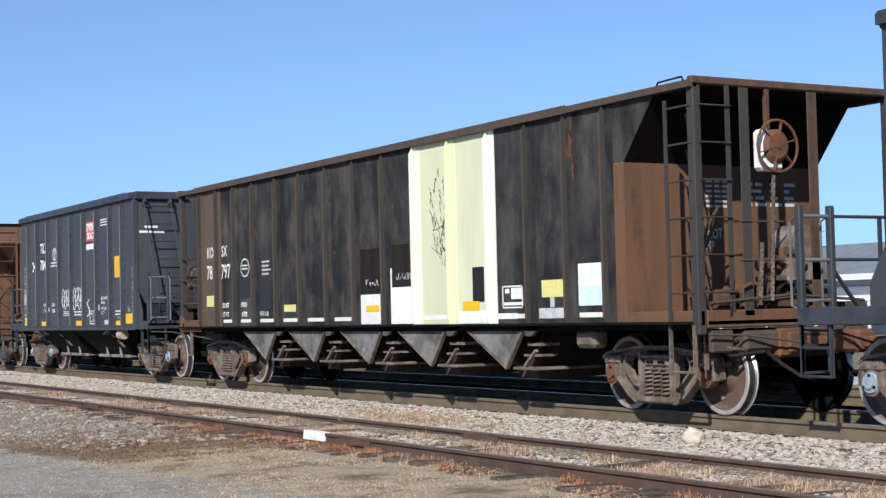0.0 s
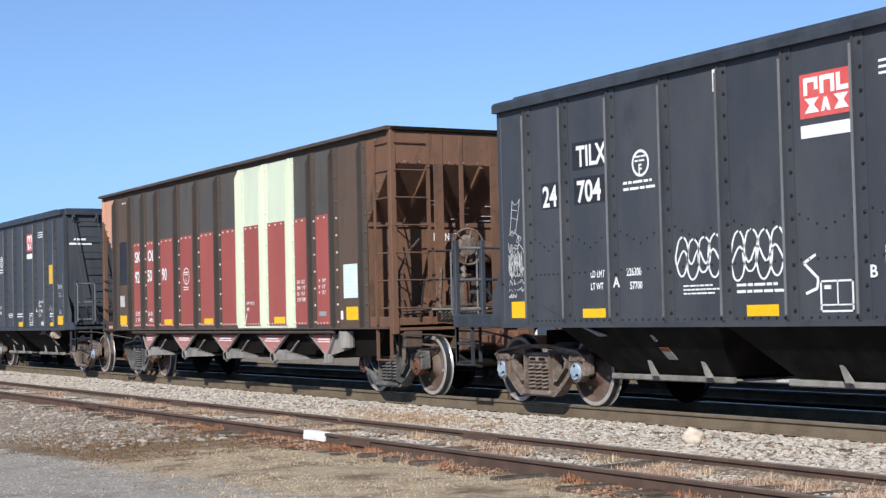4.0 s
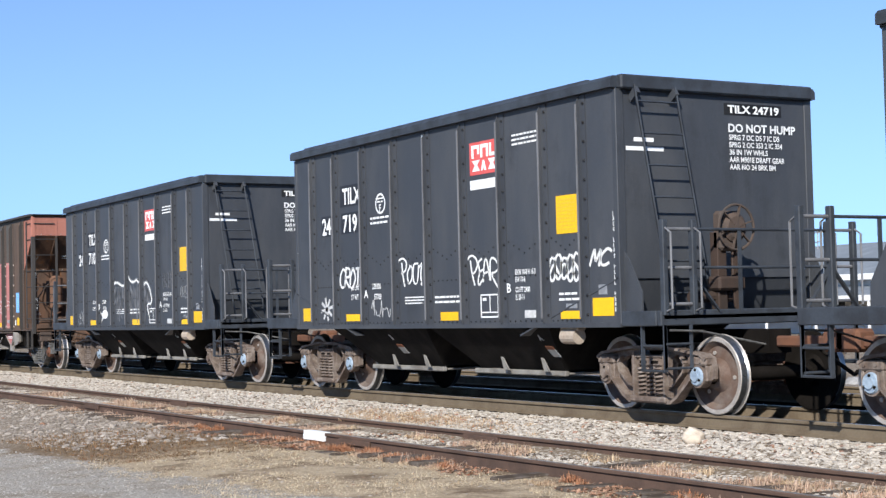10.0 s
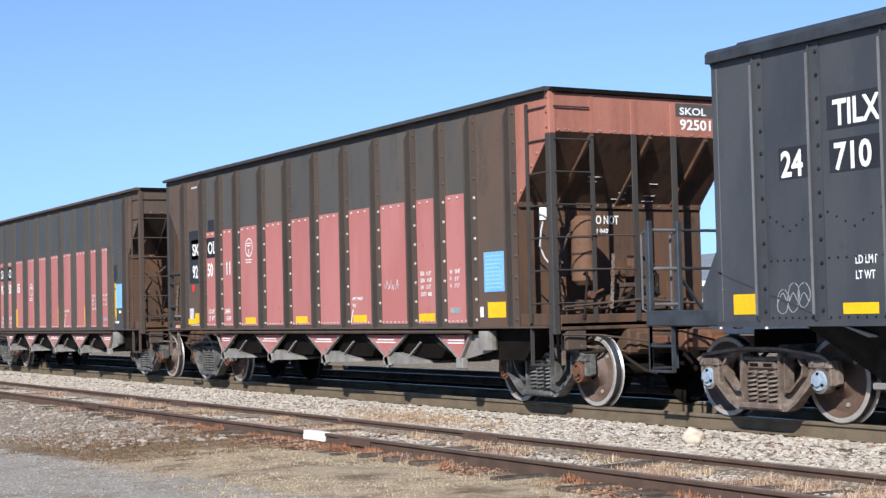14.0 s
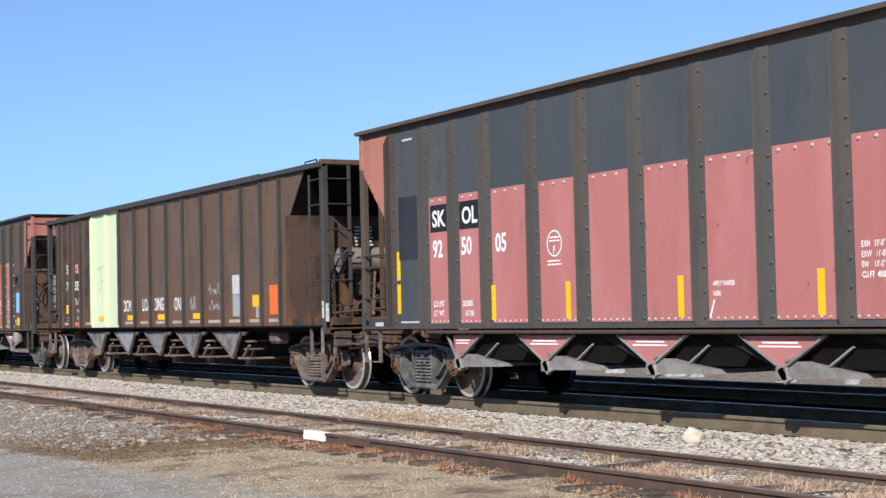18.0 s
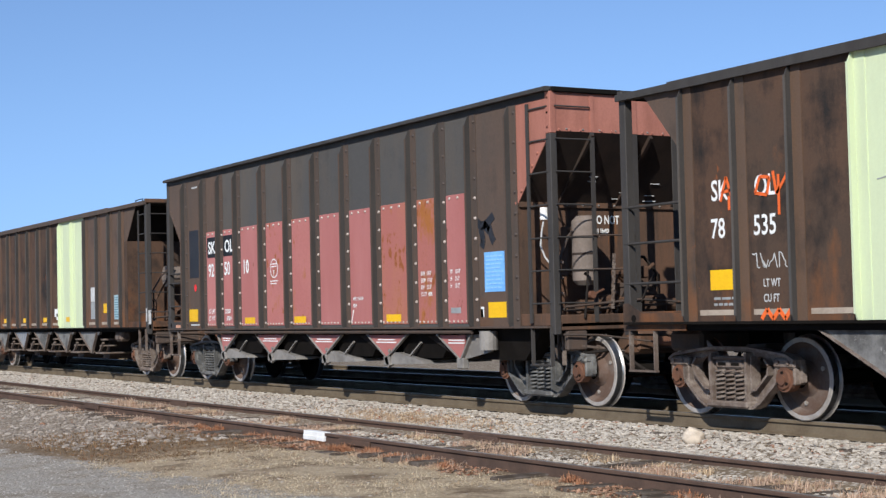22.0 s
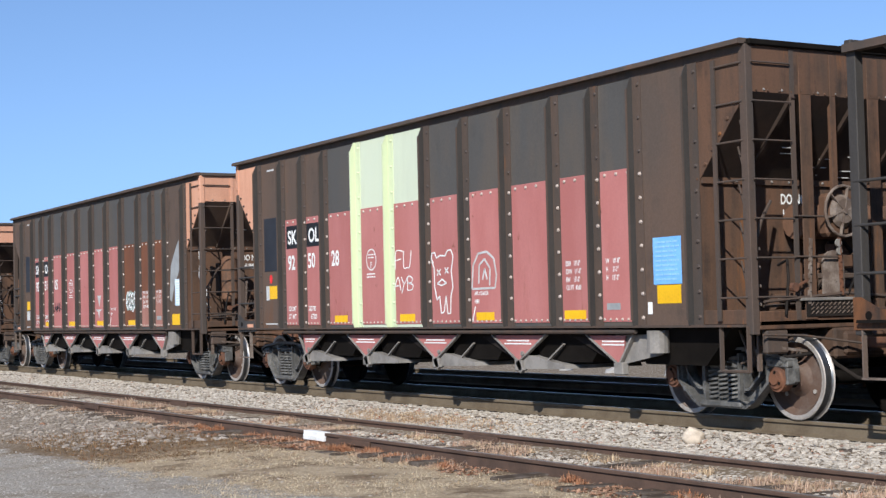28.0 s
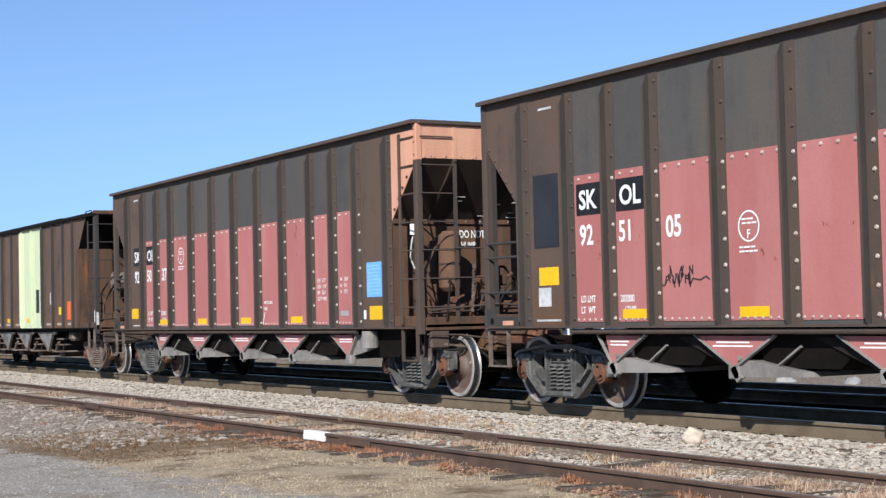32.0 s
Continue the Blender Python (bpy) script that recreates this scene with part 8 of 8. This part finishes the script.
scatter_stones("verge_stones", "small stones in the dry grass", 3200, lambda g: along(g, -7.5, -3.8, -24.0, -5.0), (0.006, 0.020), GREY_STONE, 4)

ROAD_STONE = island_material("grey_road_gravel", (0.22, 0.20, 0.175), (0.50, 0.47, 0.42), (0.20, 0.16, 0.12))


def on_road(g):
    while True:
        x, y = g.uniform(-24.0, -12.0), g.uniform(-9.0, -5.6)
        if y - 0.11 * x < -4.6 + 0.25 * noise.noise((x, y, 2.0)):
            return x, y


scatter_stones("road_gravel", "loose grey gravel on the service road", 9000, on_road, (0.004, 0.014), ROAD_STONE, 21)


def scatter_blades(name, label, tufts, spot, height, mat, seed, lean=0.6, per=9, wide=0.07):
    """Dry grass: tufts of narrow bent blades."""
    rng = np.random.default_rng(seed)
    v, f = [], []
    for k in range(tufts):
        x, y = spot(rng)
        z = ground_height(x, y)
        h = height[0] + (height[1] - height[0]) * rng.random() ** 2
        for b in range(per):
            a, s = rng.uniform(0, 6.28), lean * rng.random()
            bx, by = x + rng.normal(0, wide), y + rng.normal(0, 0.85 * wide)
            w = 0.0025 + 0.0035 * rng.random()
            c, d = math.cos(a), math.sin(a)
            hh = h * rng.uniform(0.5, 1.1)
            up = max(0.15, 1 - 0.42 * s)
            n = len(v)
            v += [(bx - w * d, by + w * c, z - 0.01), (bx + w * d, by - w * c, z - 0.01),
                  (bx + 0.4 * s * hh * c - 0.7 * w * d, by + 0.4 * s * hh * d + 0.7 * w * c, z + 0.66 * hh * up), (bx + 0.4 * s * hh * c + 0.7 * w * d, by + 0.4 * s * hh * d - 0.7 * w * c, z + 0.66 * hh * up),
                  (bx + s * hh * c * 1.2, by + s * hh * d * 1.2, z + hh * up)]
            f += [(n, n + 1, n + 3, n + 2), (n + 2, n + 3, n + 4)]
    me = bpy.data.meshes.new(name)
    me.from_pydata(v, [], f)
    me.materials.append(mat)
    return tagged(new(name, me), label, "grass", kind="stuff")


STRAW = island_material("straw_grass", (0.36, 0.28, 0.185), (0.68, 0.57, 0.41), (0.32, 0.17, 0.085))
WEED = island_material("orange_dry_weed", (0.36, 0.235, 0.14), (0.58, 0.45, 0.31), (0.42, 0.16, 0.07))


def patchy(g, y0, y1, x0, x1, key, cut):
    while True:
        x, y = along(g, y0, y1, x0, x1)
        if noise.noise((x * 0.9, y * 0.9, key)) > cut:
            return x, y


scatter_blades("dry_grass", "straw-coloured dry grass on the verge", 5200, lambda g: patchy(g, -6.9, -3.8, -19.2, -6.0, 1.0, -0.2), (0.010, 0.036), STRAW, 6, 4.0, 16)
scatter_blades("dry_weeds", "orange-brown dry weeds along the siding rails", 600, lambda g: patchy(g, -3.6, -2.28, -40.0, -6.0, 5.0, 0.02), (0.02, 0.06), WEED, 7, 3.0, 44)
scatter_blades("rail_weeds", "rust-brown weeds against the siding rail", 700, lambda g: patchy(g, -4.15, -3.80, -34.0, -6.0, 9.0, 0.0), (0.02, 0.055), WEED, 8, 3.0, 36)


def leaves():
    """Fallen leaves, small curled quads."""
    rng = np.random.default_rng(9)
    v, f = [], []
    for k in range(3400):
        x, y = patchy(rng, -4.35, -3.78, -24.0, -6.0, 2.0, 0.0) if k % 5 else patchy(rng, -3.6, -1.0, -30.0, -6.0, 3.0, 0.05)
        z = ground_height(x, y) + 0.012
        a, r = rng.uniform(0, 6.28), rng.uniform(0.015, 0.035)
        c, d = r * math.cos(a), r * math.sin(a)
        n = len(v)
        v += [(x - c, y - d, z), (x + d * 0.6, y - c * 0.6, z + rng.uniform(0, 0.03)), (x + c, y + d, z + 0.01), (x - d * 0.6, y + c * 0.6, z + rng.uniform(0, 0.03))]
        f.append((n, n + 1, n + 2, n + 3))
    me = bpy.data.meshes.new("fallen_leaves")
    me.from_pydata(v, [], f)
    me.materials.append(island_material("dead_leaf", (0.17, 0.095, 0.062), (0.42, 0.255, 0.17), (0.36, 0.13, 0.07)))
    return tagged(new("fallen_leaves", me), "rust-brown fallen leaves beside the siding", "leaves", kind="stuff")


leaves()
TUFT = island_material("pale_straw_tuft", (0.34, 0.225, 0.155), (0.58, 0.425, 0.315), (0.36, 0.15, 0.09))
scatter_blades("weed_tufts", "pale straw tufts of weed along the siding rails", 520, lambda g: patchy(g, -3.60, -2.30, -36.0, -6.0, 5.0, 0.08), (0.05, 0.15), TUFT, 14, 1.5, 60)
scatter_blades("weed_tufts_by_rail", "pale orange tufts of weed beside the siding rail", 300, lambda g: patchy(g, -4.05, -3.78, -30.0, -6.0, 9.0, 0.05), (0.04, 0.12), TUFT, 15, 1.6, 50)
BUSH = island_material("pale_straw_bush", (0.42, 0.30, 0.19), (0.70, 0.55, 0.37), (0.44, 0.22, 0.11))
RED_WEED = island_material("rust_red_weed", (0.24, 0.10, 0.055), (0.48, 0.25, 0.14), (0.52, 0.17, 0.07))
scatter_blades("weed_bushes", "pale bushy weeds against the siding rails", 95, lambda g: patchy(g, -2.58, -2.32, -34.0, -6.0, 5.0, -0.05), (0.05, 0.12), BUSH, 24, 2.2, 90, 0.04)
scatter_blades("weed_bushes_by_rail", "pale bushy weeds inside the siding rail", 70, lambda g: patchy(g, -3.58, -3.38, -30.0, -6.0, 8.0, 0.0), (0.05, 0.11), BUSH, 25, 2.2, 90, 0.04)
scatter_blades("red_weeds", "rust-red dead weeds beside the siding rail", 150, lambda g: patchy(g, -3.98, -3.80, -24.0, -6.0, 9.0, -0.1), (0.06, 0.13), RED_WEED, 26, 1.5, 70, 0.04)
scatter_blades("ballast_weeds", "brown weeds in the ballast", 260, lambda g: (g.normal(-20.0, 1.3), g.normal(-1.65, 0.18)), (0.03, 0.09), WEED, 16, 1.8, 30)
scatter_stones("rubble_lumps", "larger grey lumps in the rubble", 1500, lambda g: (-20.5 - 22 * g.random() ** 1.3, g.uniform(-6.4, -3.85)), (0.02, 0.065), GREY_STONE, 17)
scatter_blades("brown_weeds", "flattened brown weeds in the dirt", 1300, lambda g: (g.uniform(-23.5, -18.5), g.uniform(-6.7, -3.85)), (0.02, 0.07), island_material("brown_weed", (0.10, 0.06, 0.035), (0.32, 0.21, 0.12), (0.34, 0.13, 0.05)), 12, 2.4, 12)

# a white block of paint on the siding rail and a pale boulder in the ballast
tagged(part("rail_marker", Shape().cbox(-19.08, -18.46, -3.755, -3.645, -0.345, -0.278, 0.006).cbox(-19.08, -18.46, -3.762, -3.715, -0.40, -0.335, 0.006), WHITE, None), "white-painted steel marker clamped over the siding rail", "marker")
LIMESTONE = material("pale_limestone", (0.58, 0.49, 0.385), (0.48, 0.40, 0.31), None, 0.9, scale=9, bump=0.4)


GREY_ROCK = material("grey_rock", (0.36, 0.35, 0.34), (0.26, 0.255, 0.25), None, 0.9, scale=9, bump=0.6)


def boulder(x, y, z, r, seed, label, stone=LIMESTONE):
    bm = bmesh.new()
    bmesh.ops.create_icosphere(bm, subdivisions=3, radius=r)
    k = 0.91 / r
    for p in bm.verts:
        n = 0.75 + 0.5 * noise.noise(p.co * k + Vector((seed, 0, 0))) + 0.2 * noise.noise(p.co * 2.6 * k + Vector((0, seed, 0)))
        p.co = Vector((p.co.x * 1.05, p.co.y, p.co.z * 0.9)) * max(0.55, n + 0.1)
    me = bpy.data.meshes.new("boulder")
    bm.to_mesh(me)
    bm.free()
    me.shade_smooth()
    me.materials.append(stone)
    rock = new("boulder", me)
    rock.location = (x, y, z)
    return tagged(rock, label, "boulder", "boulders beside the track")


boulder(-13.62, -1.5, -0.19, 0.13, 0.0, "pale limestone boulder lying in the ballast")
for k, (x, y, r) in enumerate(((-30.4, 8.4, 0.17), (-28.3, 8.3, 0.24), (-25.6, 7.8, 0.26), (-25.0, 7.9, 0.16), (-22.0, 7.6, 0.24), (-20.4, 7.7, 0.20))):
    boulder(x, y, -0.2, r, 3.0 + k, "grey rough boulder in the gravel beyond the tracks", GREY_ROCK)


# ---- the low building beyond the track ----
def far_building():
    b = tagged(new("low_building"), "low white building with a long grey roof", "building")
    x0, x1, y0, y1 = -82.0, -34.0, 40.0, 49.0
    roof = material("grey_shingle_roof", (0.16, 0.18, 0.20), (0.20, 0.22, 0.24), None, 0.8, scale=1.5)
    wall = material("white_board_wall", (0.74, 0.74, 0.73), (0.66, 0.66, 0.65), None, 0.7, scale=1.0)
    glass = material("dark_window_glass", (0.03, 0.035, 0.04), (0.04, 0.045, 0.05), None, 0.15, scale=2, bump=0.0)
    part("wall", Shape().box(x0, x1, y0, y1, -0.6, 2.45), wall, b)
    part("roof", Shape().prism([(y0 - 0.5, 2.5), (y1 + 0.5, 2.5), ((y0 + y1) / 2, 4.25)], x0 - 0.4, x1 + 0.4, "x"), roof, b)
    part("fascia", Shape().box(x0 - 0.4, x1 + 0.4, y0 - 0.56, y0 - 0.48, 2.32, 2.6), wall, b)
    part("lower_roof", Shape().prism([(y0 - 2.6, 1.65), (y0 - 0.02, 2.05), (y0 - 0.02, 1.95), (y0 - 2.6, 1.55)], x0, x1, "x"), roof, b)
    part("porch_beam", Shape().box(x0, x1, y0 - 2.62, y0 - 2.5, 1.35, 1.6), wall, b)
    k = 0
    x = x0 + 1.2
    while x < x1 - 2:
        w = part("window", Shape().cbox(x - 0.06, x + 1.36, y0 - 0.06, y0 - 0.02, 0.5, 1.5, 0.02), wall, b)
        part("pane", Shape().box(x, x + 0.62, y0 - 0.07, y0 - 0.055, 0.56, 1.44), glass, w)
        part("pane", Shape().box(x + 0.68, x + 1.3, y0 - 0.07, y0 - 0.055, 0.56, 1.44), glass, w)
        part("porch_post", Shape().box(x + 1.9, x + 2.0, y0 - 2.6, y0 - 2.52, -0.6, 1.36), wall, b)
        x += 3.3
        k += 1
    an = Shape().rod((-59.0, 44.0, 3.9), (-59.0, 44.0, 5.1), 0.03, 6).rod((-59.9, 44.6, 4.95), (-58.1, 43.4, 4.95), 0.025, 5).rod((-59.6, 44.4, 4.45), (-58.4, 43.6, 4.45), 0.025, 5)
    for k in range(5):
        c = -59.8 + 0.4 * k
        an.rod((c, 44.4 - 0.28 * k, 4.95), (c + 0.25, 44.8 - 0.28 * k, 4.95), 0.015, 4)
    part("antenna", an, GALV, b)


far_building()


# ---- what moves ----
# how far the train has gone at each full second, against a mark beside the track
GONE = (-97.629, -91.558, -85.5, -79.478, -73.472, -67.448, -61.408, -55.355, -49.279, -43.211, -37.116, -31.014, -24.923, -18.835, -12.702, -6.548, -0.4,
        5.741, 11.862, 17.964, 24.0, 30.135, 36.268, 42.37, 48.513, 54.683, 60.827, 66.952, 73.082, 79.242, 85.431, 91.58, 97.713)


def run(t):
    return float(np.interp(t, range(len(GONE)), GONE))


def motions():
    for car, x in TRAIN:
        walk(car, [(float(t), pose(x + gone, 0, 0)) for t, gone in enumerate(GONE)])
    for sx in (-1, 1):
        rows = []
        for k in range(321):
            t = k / 10
            rows.append((t, pose(sx * AXLE, 0, WR) @ Matrix.Rotation((run(t) - run(0)) / WR, 4, "Y")))
        first = WHEELSETS[sx][0]
        walk(first, rows)
        for w in WHEELSETS[sx][1:]:
            w.rotation_mode = "QUATERNION"
            keys = w.animation_data_create()
            keys.action = first.animation_data.action
            keys.action_slot = first.animation_data.action_slot


motions()
